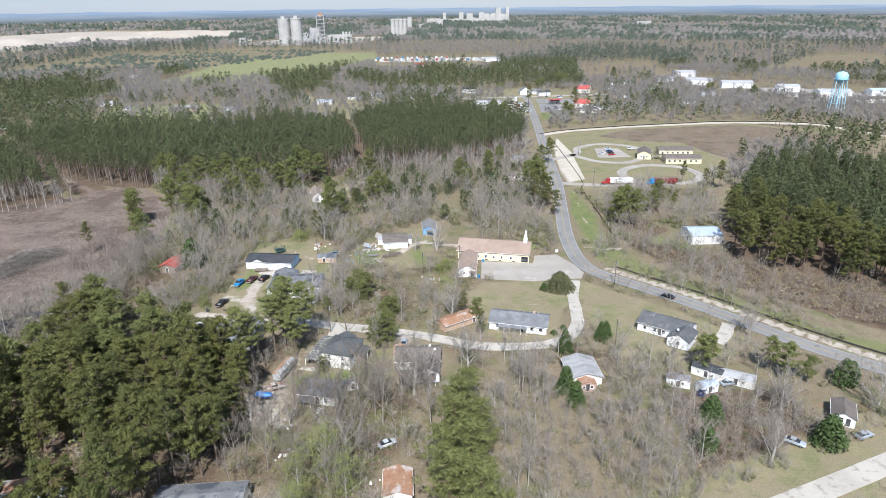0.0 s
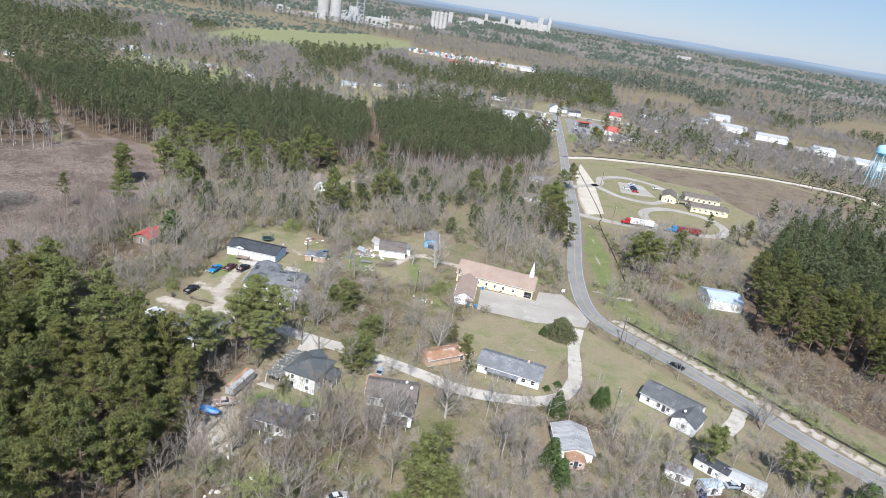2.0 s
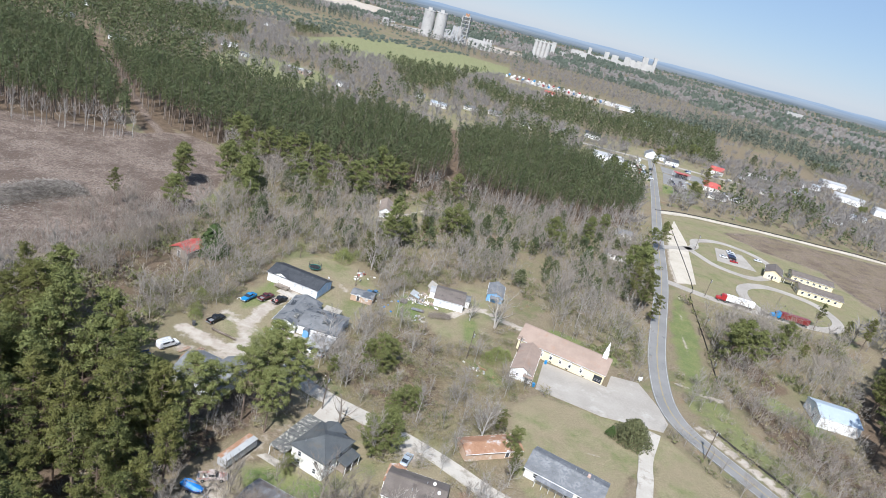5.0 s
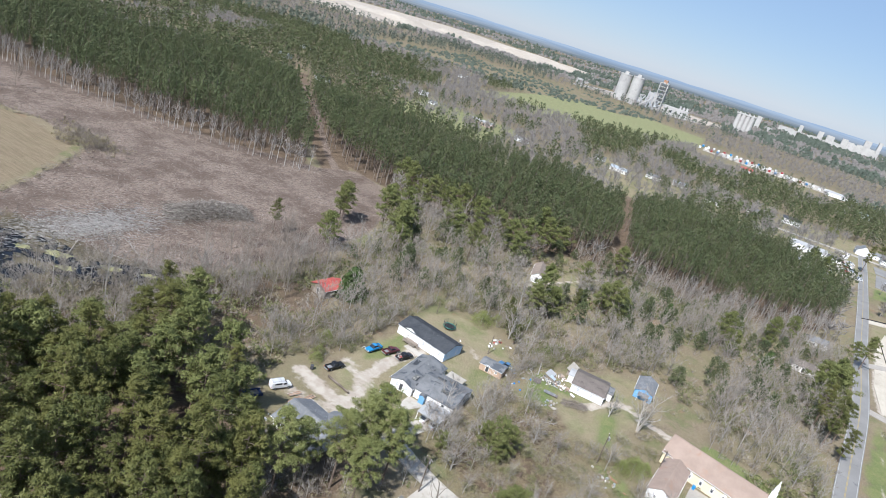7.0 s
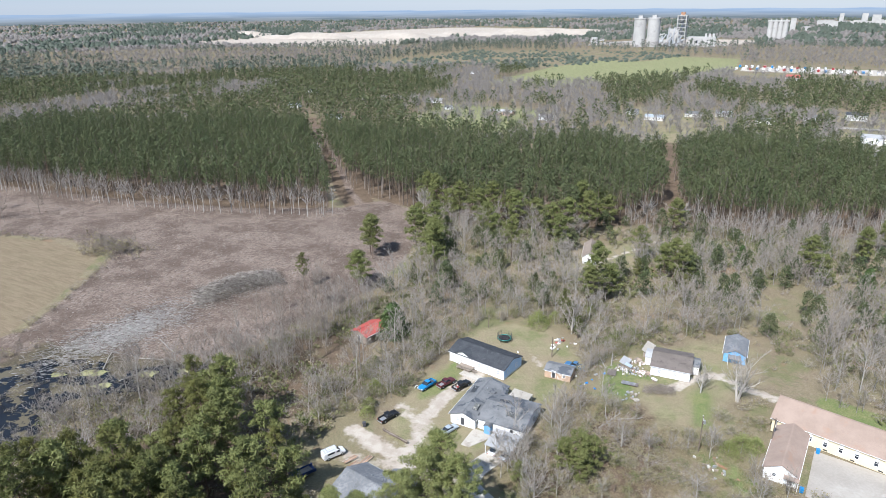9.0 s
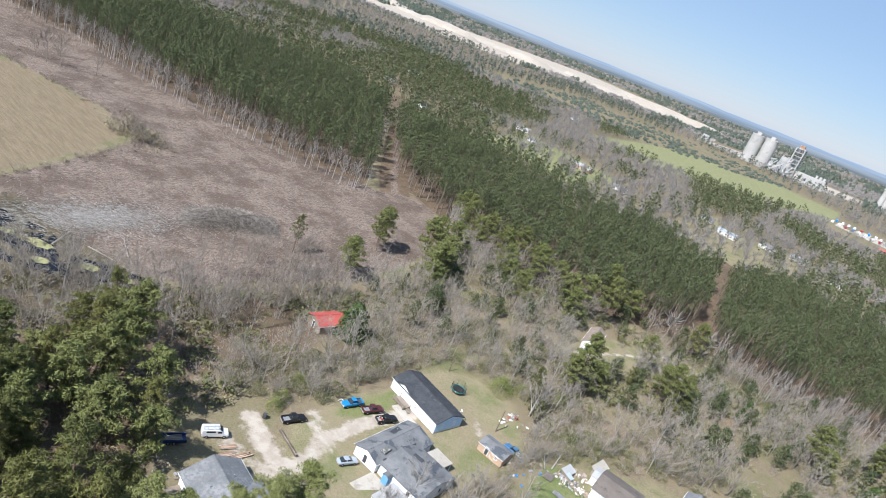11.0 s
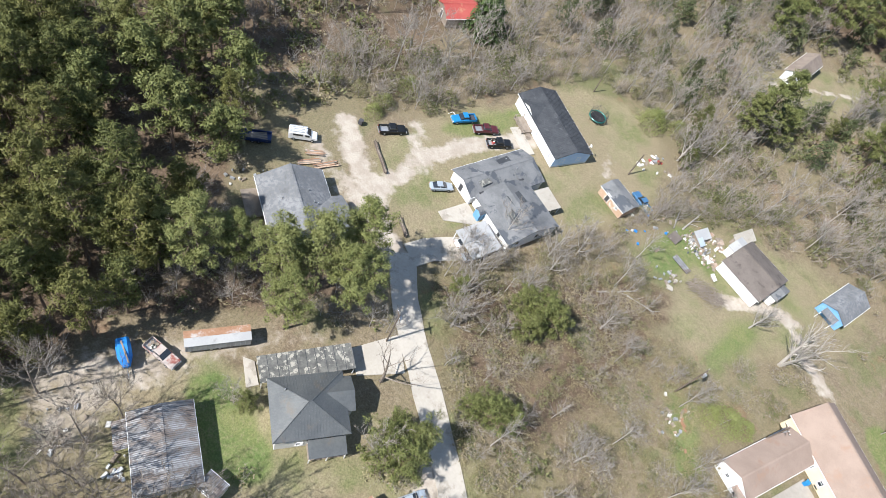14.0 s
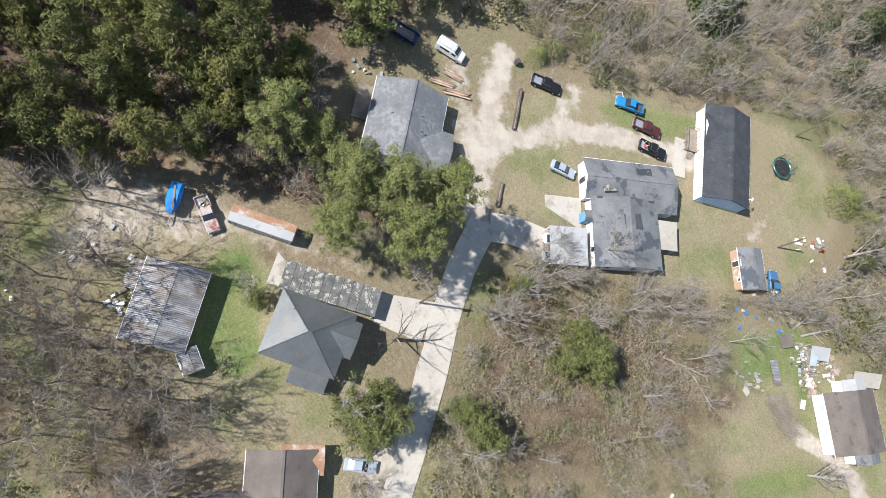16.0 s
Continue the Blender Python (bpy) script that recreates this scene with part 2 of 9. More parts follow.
TIN = corrugated("old_tin", (0.19, 0.195, 0.205), (0.31, 0.315, 0.325), (0.085, 0.078, 0.072), (0.155, 0.115, 0.090), lo=0.44, hi=0.56)
PALE_TIN = corrugated("pale_worn_tin", (0.34, 0.345, 0.35), (0.46, 0.46, 0.455), (0.20, 0.19, 0.18), (0.24, 0.185, 0.150), lo=0.52, hi=0.64)
RUST = surface("rusted_tin", (0.27, 0.145, 0.085), (0.37, 0.225, 0.145), 0.8, 0.1, coarse=0.4, fine=3.0, patch=(0.45, 0.42, 0.40), patch_scale=0.4, patch_lo=0.55, patch_hi=0.68)
RED_ROOF = surface("red_metal", (0.36, 0.070, 0.060), (0.42, 0.105, 0.088), 0.6, 0.1, patch=(0.43, 0.2, 0.13), patch_scale=0.5)
BLUE_TIN = surface("pale_blue_metal", (0.40, 0.46, 0.52), (0.47, 0.53, 0.58), 0.5, 0.2, spec=0.5)
MOSS_ROOF = surface("stained_flat_roofing", (0.085, 0.086, 0.082), (0.165, 0.163, 0.150), 0.95, coarse=0.9, fine=3.0, patch=(0.340, 0.325, 0.280), patch_scale=1.1, patch_lo=0.53, patch_hi=0.60)
PATIO_ROOF = surface("weathered_panel_roof", (0.33, 0.30, 0.25), (0.40, 0.37, 0.32), 0.8, patch=(0.26, 0.23, 0.19), patch_scale=0.8)
CARPORT_ROOF = surface("light_membrane_roof", (0.33, 0.335, 0.335), (0.39, 0.39, 0.385), 0.8, patch=(0.28, 0.28, 0.27), patch_scale=0.4)
# pale panes: the sky's reflection painted into the glass colour
SKY_PANE = surface("sky_toned_pane", (0.42, 0.44, 0.47), (0.52, 0.54, 0.57), 0.25, spec=0.6, coarse=0.9, fine=6.0)
GLASS = surface("dark_window_glass", (0.020, 0.025, 0.032), (0.035, 0.040, 0.050), 0.1, 0.0, spec=0.7)
TRIM = surface("white_trim", (0.74, 0.74, 0.73), (0.80, 0.80, 0.79), 0.6)
DARK_TRIM = surface("dark_trim", (0.05, 0.05, 0.055), (0.07, 0.07, 0.075), 0.6)
WOOD = surface("weathered_wood", (0.200, 0.165, 0.130), (0.290, 0.245, 0.200), 0.9, coarse=0.6, fine=4.0, bump=0.2)
POLE_WOOD = surface("creosoted_pole", (0.110, 0.085, 0.065), (0.160, 0.130, 0.105), 0.9)
STEEL = surface("galvanised_steel", (0.40, 0.41, 0.42), (0.48, 0.49, 0.50), 0.45, 0.6, spec=0.5)
RUBBER = surface("tyre_rubber", (0.018, 0.018, 0.019), (0.028, 0.028, 0.028), 0.9)
PLANT_CONCRETE = surface("silo_concrete", (0.36, 0.352, 0.335), (0.44, 0.43, 0.41), 0.9, coarse=0.05, fine=0.5, patch=(0.31, 0.305, 0.29), patch_scale=0.08)
TOWER_BLUE = surface("tank_blue", (0.30, 0.53, 0.66), (0.36, 0.60, 0.72), 0.5, spec=0.5)
WATER = surface("swamp_water", (0.005, 0.006, 0.008), (0.010, 0.011, 0.012), 0.12, spec=0.35, patch=(0.110, 0.090, 0.052), patch_scale=0.16, patch_lo=0.50, patch_hi=0.56)
SCUM = surface("pond_scum", (0.24, 0.235, 0.10), (0.34, 0.325, 0.16), 0.8, coarse=0.5, fine=3.0, patch=(0.10, 0.09, 0.05), patch_scale=0.7)
SILT_BLACK = surface("black_silt_fabric", (0.030, 0.028, 0.027), (0.060, 0.055, 0.050), 0.9)
TARP_BLUE = surface("blue_tarp", (0.02, 0.17, 0.52), (0.035, 0.24, 0.62), 0.45, spec=0.4, bump=0.3)
DEAD_WOOD = surface("grey_dead_wood", (0.14, 0.120, 0.10), (0.34, 0.305, 0.265), 0.95, coarse=0.8, fine=3.0)
RED_SOIL = surface("rubbish_mixed", (0.30, 0.19, 0.13), (0.42, 0.36, 0.30), 0.9)


def paint(name, colour, rough=0.35):
    dark = tuple(c * 0.85 for c in colour)
    return surface(name, dark, colour, rough, 0.1, spec=0.5)


PINE = foliage("pine_needles", (0.082, 0.096, 0.030), (0.195, 0.210, 0.072), (0.145, 0.148, 0.052))
STREET_PINE = foliage("street_pine_needles", (0.105, 0.122, 0.036), (0.250, 0.266, 0.095), (0.195, 0.202, 0.075))
GROVE_PINE = foliage("grove_pine_needles", (0.048, 0.059, 0.018), (0.138, 0.146, 0.045), (0.140, 0.136, 0.040), spread=0.75)
PINE_STUFF = foliage("pine_needles_wood", (0.050, 0.068, 0.030), (0.104, 0.121, 0.052), (0.108, 0.114, 0.052), tone_attr=True)
CEDAR = foliage("cedar_needles", (0.045, 0.074, 0.022), (0.090, 0.130, 0.040), (0.070, 0.105, 0.034))
SPRING = foliage("new_leaves", (0.150, 0.178, 0.050), (0.270, 0.285, 0.110), (0.200, 0.212, 0.080))
OLIVE = foliage("dull_evergreen_leaves", (0.095, 0.108, 0.040), (0.200, 0.206, 0.084), (0.200, 0.182, 0.090), tone_attr=True)
BRUSH = foliage("dry_brush", (0.225, 0.182, 0.104), (0.350, 0.298, 0.190), (0.225, 0.220, 0.094), tone_attr=True)
# needles paled and blued: distance haze put into the base colour
HAZED_PINE = foliage("hazed_pine_crowns", (0.072, 0.096, 0.070), (0.108, 0.130, 0.100), (0.128, 0.142, 0.112), tone_attr=True)
FAR_TWIG = bark_mat("grey_far_twigs", (0.190, 0.175, 0.160), (0.252, 0.236, 0.220), (0.222, 0.203, 0.185), tone_attr=True)
SWAMP_TWIG = bark_mat("brown_swamp_twigs", (0.185, 0.155, 0.128), (0.270, 0.238, 0.205), (0.225, 0.190, 0.158), tone_attr=True)
DARK_TWIG = bark_mat("dark_fine_twigs", (0.150, 0.126, 0.100), (0.245, 0.214, 0.180), (0.200, 0.168, 0.136))
DARK_BARK = bark_mat("dark_grey_bark", (0.150, 0.125, 0.100), (0.245, 0.212, 0.178), (0.280, 0.250, 0.215))
# bare crowns lightened too, standing in for haze over the far woods
HAZED_BARE = foliage("hazed_bare_crowns", (0.190, 0.174, 0.158), (0.265, 0.246, 0.228), (0.220, 0.198, 0.176), tone_attr=True)
PINE_BARK = bark_mat("pine_bark", (0.120, 0.085, 0.062), (0.200, 0.150, 0.115), (0.160, 0.125, 0.100))
PINE_BARK_STUFF = bark_mat("pine_bark_wood", (0.130, 0.100, 0.078), (0.215, 0.175, 0.145), (0.240, 0.210, 0.185), tone_attr=True)
TWIG = bark_mat("fine_twigs", (0.215, 0.188, 0.158), (0.335, 0.304, 0.268), (0.265, 0.230, 0.195))
BARK = bark_mat("grey_bark", (0.245, 0.220, 0.192), (0.360, 0.335, 0.302), (0.400, 0.375, 0.340))
LIMB_STUFF = bark_mat("pale_limbs", (0.215, 0.194, 0.170), (0.345, 0.320, 0.288), (0.280, 0.252, 0.222), tone_attr=True)
TWIG_STUFF = bark_mat("grey_twigs", (0.225, 0.196, 0.164), (0.350, 0.316, 0.276), (0.285, 0.246, 0.206), tone_attr=True)

# ---- mesh helpers ----
class Build:
    """Gathers corners and faces for one mesh."""

    def __init__(self):
        self.v, self.f, self.m = [], [], []

    def add(self, verts, faces, mat=0):
        base = len(self.v)
        self.v += [tuple(p) for p in verts]
        self.f += [tuple(base + i for i in fc) for fc in faces]
        self.m += [mat] * len(faces)
        return self

    def box(self, c, s, mat=0, turn=0.0, taper=1.0):
        (x, y, z), (a, b, h) = c, (s[0] / 2, s[1] / 2, s[2] / 2)
        ca, sa = math.cos(radians(turn)), math.sin(radians(turn))
        pts = []
        for k, q in ((-h, 1.0), (h, taper)):
            for i, j in ((-a, -b), (a, -b), (a, b), (-a, b)):
                pts.append((x + q * (i * ca - j * sa), y + q * (i * sa + j * ca), z + k))
        return self.add(pts, [(3, 2, 1, 0), (4, 5, 6, 7), (0, 1, 5, 4), (1, 2, 6, 5), (2, 3, 7, 6), (3, 0, 4, 7)], mat)

    def tube(self, p, q, r0, r1, n=6, mat=0, caps=True):
        p, q = Vector(p), Vector(q)
        d = (q - p).normalized()
        a = d.orthogonal().normalized()
        b = d.cross(a)
        ring = [a * math.cos(6.2832 * i / n) + b * math.sin(6.2832 * i / n) for i in range(n)]
        pts = [p + w * r0 for w in ring] + [q + w * r1 for w in ring]
        faces = [(i, (i + 1) % n, n + (i + 1) % n, n + i) for i in range(n)]
        if caps:
            faces += [tuple(range(n - 1, -1, -1)), tuple(range(n, 2 * n))]
        return self.add(pts, faces, mat)

    def prism(self, outline, z0, z1, mat=0):
        n = len(outline)
        pts = [(x, y, z0) for x, y in outline] + [(x, y, z1) for x, y in outline]
        return self.add(pts, [tuple(range(n - 1, -1, -1)), tuple(range(n, 2 * n))] + [(i, (i + 1) % n, n + (i + 1) % n, n + i) for i in range(n)], mat)

    def slab(self, corners, thick, mat=0):
        """A plate under four corners."""
        a, b, c, d = (Vector(p) for p in corners)
        down = (b - a).cross(d - a).normalized() * -thick
        return self.add([a, b, c, d, a + down, b + down, c + down, d + down],
                        [(0, 1, 2, 3), (7, 6, 5, 4), (0, 4, 5, 1), (1, 5, 6, 2), (2, 6, 7, 3), (3, 7, 4, 0)], mat)

    def mesh(self, name, mats, smooth=False):
        me = bpy.data.meshes.new(name)
        me.from_pydata(self.v, [], self.f)
        for m in mats if isinstance(mats, (list, tuple)) else [mats]:
            me.materials.append(m)
        me.polygons.foreach_set("material_index", self.m)
        if smooth:
            me.polygons.foreach_set("use_smooth", [True] * len(self.f))
        me.update()
        return me


def part(name, b, mats, parent, label="", at=None, smooth=False):
    ob = new(name, b.mesh(name, mats, smooth))
    ob.parent = parent
    if at is not None:
        ob.matrix_basis = at
    return tagged(ob, label)


def thing(name, x, y, turn, label, category, group="", z=0.0):
    ob = new(name)
    ob.matrix_basis = pose(x, y, z, 0, 0, turn)
    return tagged(ob, label, category, group)


# ---- the lie of the land ----
def seg_dist(px, py, pts, closed=False):
    best = np.full(px.shape, 1e9)
    ends = list(zip(pts, pts[1:] + (pts[:1] if closed else []))) if closed else list(zip(pts, pts[1:]))
    for (ax, ay), (bx, by) in ends:
        dx, dy = bx - ax, by - ay
        t = np.clip(((px - ax) * dx + (py - ay) * dy) / (dx * dx + dy * dy + 1e-9), 0, 1)
        best = np.minimum(best, np.hypot(px - ax - t * dx, py - ay - t * dy))
    return best


def in_poly(px, py, pts):
    inside = np.zeros(px.shape, bool)
    for (ax, ay), (bx, by) in zip(pts, pts[1:] + pts[:1]):
        cross = ((ay > py) != (by > py)) & (px < (bx - ax) * (py - ay) / (by - ay + 1e-12) + ax)
        inside ^= cross
    return inside


def poly_mask(px, py, pts, soft=3.0):
    d = seg_dist(px, py, pts, True)
    return np.clip(0.5 + np.where(in_poly(px, py, pts), d, -d) / (2 * soft), 0, 1)


def strip_mask(px, py, pts, width, soft=1.5):
    return np.clip(0.5 + (width / 2 - seg_dist(px, py, pts)) / (2 * soft), 0, 1)


def height(px, py):
    """Flat near the houses, gently rolling beyond."""
    d = np.hypot(px, py - 100)
    return np.where(d > 700, 2.5 * np.sin(px * 0.004) * np.sin(py * 0.0031) * np.clip((d - 700) / 800, 0, 1), 0)


MAIN_ROAD = [(112, 780), (104, 676), (91, 540), (80.5, 440), (72.5, 358), (64.3, 302), (60, 272), (58.6, 250), (59.5, 237), (63, 228), (70, 220), (85, 204), (97, 189), (108, 174.5), (119, 162.3), (127, 154.5), (150, 133), (185, 104), (260, 50), (400, -40)]
SOUTH_ROAD = [(-420, -96), (-160, 12), (-40, 61), (20, 86), (67.6, 104.3), (82.3, 110), (102, 117.9), (150, 137), (260, 180)]
STREET = [(-46.5, 195), (-38, 191), (-29, 188.2), (-18.6, 185.6), (-10, 183.2), (-2, 180.6), (6, 177), (14.3, 173.8), (25, 173), (35, 174), (42, 178.5), (46.2, 186), (48, 196), (49.5, 208), (53, 221)]
NORTH_DRIVE = [(-44, 194.2), (-50, 193.6), (-56, 194.2), (-63, 195.3), (-71.5, 197.6), (-78.5, 199)]
TRAILER_DRIVE = [(-58, 195.5), (-61, 198.5), (-63.5, 206), (-65, 214), (-65, 222), (-64, 229), (-62, 236)]
TOWN_TRACK = [(86, 497), (109, 512), (158, 526), (210, 535), (257, 540), (320, 524), (345, 470)]
SCHOOL_DRIVE = [(72.5, 358), (96, 352), (121, 351), (146, 354), (157, 363), (160, 376), (154, 391), (135, 396), (121, 388), (115, 376), (116, 362), (122, 352)]
SCHOOL_LOOP = [(80, 415), (100, 432), (105, 450), (123, 462), (141, 455), (147, 440), (143, 422), (128, 405), (110, 408), (101, 420), (96, 430)]
CHURCH_TRACK = [(12, 260), (3, 262), (-4, 266), (-8, 262), (-14, 252)]
BARN_TRACK = [(-60, 322), (-45, 356), (-40, 368), (-34, 362)]
PINE_LANE = [(-41, 385), (-45, 420), (-60, 500), (-76, 590)]
CUT_LANE = [(-176, 345), (-205, 372), (-250, 420), (-304, 480), (-400, 560)]
WEST_YARD = [(-28, 131), (-49, 135), (-50, 143), (-48.5, 151), (-43, 167), (-37, 181), (-33, 181), (-37, 168), (-38.5, 156), (-36, 145), (-32, 133)]
TRAILER_LAWN = [(-48, 198), (-59, 197.5), (-69, 200), (-75, 219), (-72, 235), (-74, 252), (-70, 266), (-56, 271), (-44, 264), (-38, 250), (-39, 236), (-40, 226), (-47, 212)]
JUNK_LAWN = [(-34, 243), (-31, 260), (-24, 274), (-4, 290), (6, 286), (10, 262), (2, 254), (-3, 236), (-14, 234), (-22, 243)]
CHURCH_LAWN = [(12, 212), (18, 222), (54, 222), (52, 206), (46, 200), (38, 175), (20, 176), (14, 184)]
EAST_YARD = [(54, 222), (64, 212), (80, 196), (97, 175), (88, 165), (70, 161), (54, 167), (50, 190)]
EAST_VERGE = [(66, 303), (76, 352), (84, 345), (80, 262), (84, 246), (99, 219), (112, 202), (124, 187), (144, 166), (196, 122), (190, 110), (120, 168), (100, 192), (74, 222), (63, 240)]
SCHOOL_FIELD = [(80, 362), (92, 500), (160, 522), (260, 536), (326, 470), (226, 442), (190, 395), (162, 352), (120, 340), (86, 344)]
BARE_FIELD = [(128, 492), (160, 518), (258, 532), (328, 470), (240, 440), (200, 400), (190, 420), (182, 462), (150, 470)]
CLEARCUT = [(-640, 228), (-520, 256), (-392, 292), (-303, 305), (-238, 321), (-190, 346), (-180, 366), (-160, 360), (-134, 330), (-124, 292), (-122, 262), (-126, 236), (-130, 214), (-146, 196), (-175, 189), (-200, 190), (-219, 224), (-236, 249), (-274, 252), (-330, 232), (-420, 210), (-640, 150)]
TAN_FIELD = [(-640, 140), (-420, 200), (-330, 228), (-300, 240), (-274, 246), (-240, 245), (-222, 222), (-202, 187), (-230, 130), (-420, 60), (-640, -40)]
POND = [(-196, 150), (-186, 172), (-178, 184), (-164, 191), (-151, 191), (-143, 199), (-133, 206), (-128, 201), (-134, 189), (-144, 182), (-152, 174), (-146, 164), (-140, 158), (-148, 148), (-170, 136)]
QUARRY = [(-1520, 1420), (-1220, 1400), (-940, 1530), (-940, 1660), (-960, 1940), (-580, 2040), (-740, 2660), (-1220, 2780), (-1500, 2300)]
PLANT_YARD = [(-480, 1640), (-330, 1620), (-180, 1680), (-60, 2040), (-200, 2120), (-480, 1900)]
GREEN_FIELD = [(-360, 870), (-265, 880), (-178, 960), (-88, 1130), (-100, 1370), (-165, 1400), (-350, 1190)]
BROWN_FIELD = [(-670, 980), (-490, 1030), (-375, 1075), (-170, 1410), (-300, 1480), (-620, 1400)]
RV_LOT = [(-100, 1270), (-76, 1010), (112, 1010), (128, 1270)]
TOWN = [(30, 590), (135, 590), (190, 640), (200, 760), (120, 790), (30, 770)]
FACTORY = [(300, 720), (330, 920), (420, 860), (520, 760), (470, 640), (390, 640)]
EAST_FIELD = [(195, 840), (240, 1080), (370, 1120), (340, 840)]
FAR_FIELD = [(450, 900), (700, 1190), (800, 1180), (670, 930)]
VILLAGE = [(-140, 590), (-40, 575), (-30, 740), (-140, 740)]
NORTH_WOODS = ([(-520, 250), (-392, 289), (-307, 302), (-242, 318), (-194, 340), (-212, 362), (-258, 408), (-330, 482), (-520, 400)], [(-172, 362), (-120, 360), (-79, 364), (-46, 392), (-51, 440), (-65, 500), (-110, 525), (-195, 480), (-306, 474), (-260, 424), (-204, 374)],
               [(-37, 396), (-11, 390), (12, 397), (48, 418), (66, 450), (72, 500), (40, 560), (-40, 560), (-58, 500), (-44, 440)])
WOODS = [(-150, 110), (-50, 60), (110, 60), (130, 120), (118, 230), (150, 340), (100, 350), (88, 300), (78, 350), (84, 420), (60, 420), (-30, 392), (-80, 362), (-120, 358), (-172, 368), (-186, 352), (-160, 350), (-136, 330), (-128, 300), (-126, 260), (-132, 210), (-146, 178)]
EAST_THICKET = [(84, 258), (90, 240), (104, 219), (118, 203), (130, 188), (150, 168), (204, 124), (236, 128), (240, 195), (165, 212), (136, 224), (120, 240), (104, 255), (92, 270)]
NORTH_FIELD = [(-295, 565), (-195, 560), (-200, 690), (-330, 700)]


def line_points(lo, hi, step, far_lo, far_hi):
    mid = list(np.arange(lo, hi + 0.1, step))
    out, s, x = [], step, hi
    while x < far_hi:
        s *= 1.16
        x += s
        out.append(min(x, far_hi))
    back, s, x = [], step, lo
    while x > far_lo:
        s *= 1.16
        x -= s
        back.append(max(x, far_lo))
    return np.array(back[::-1] + mid + out)


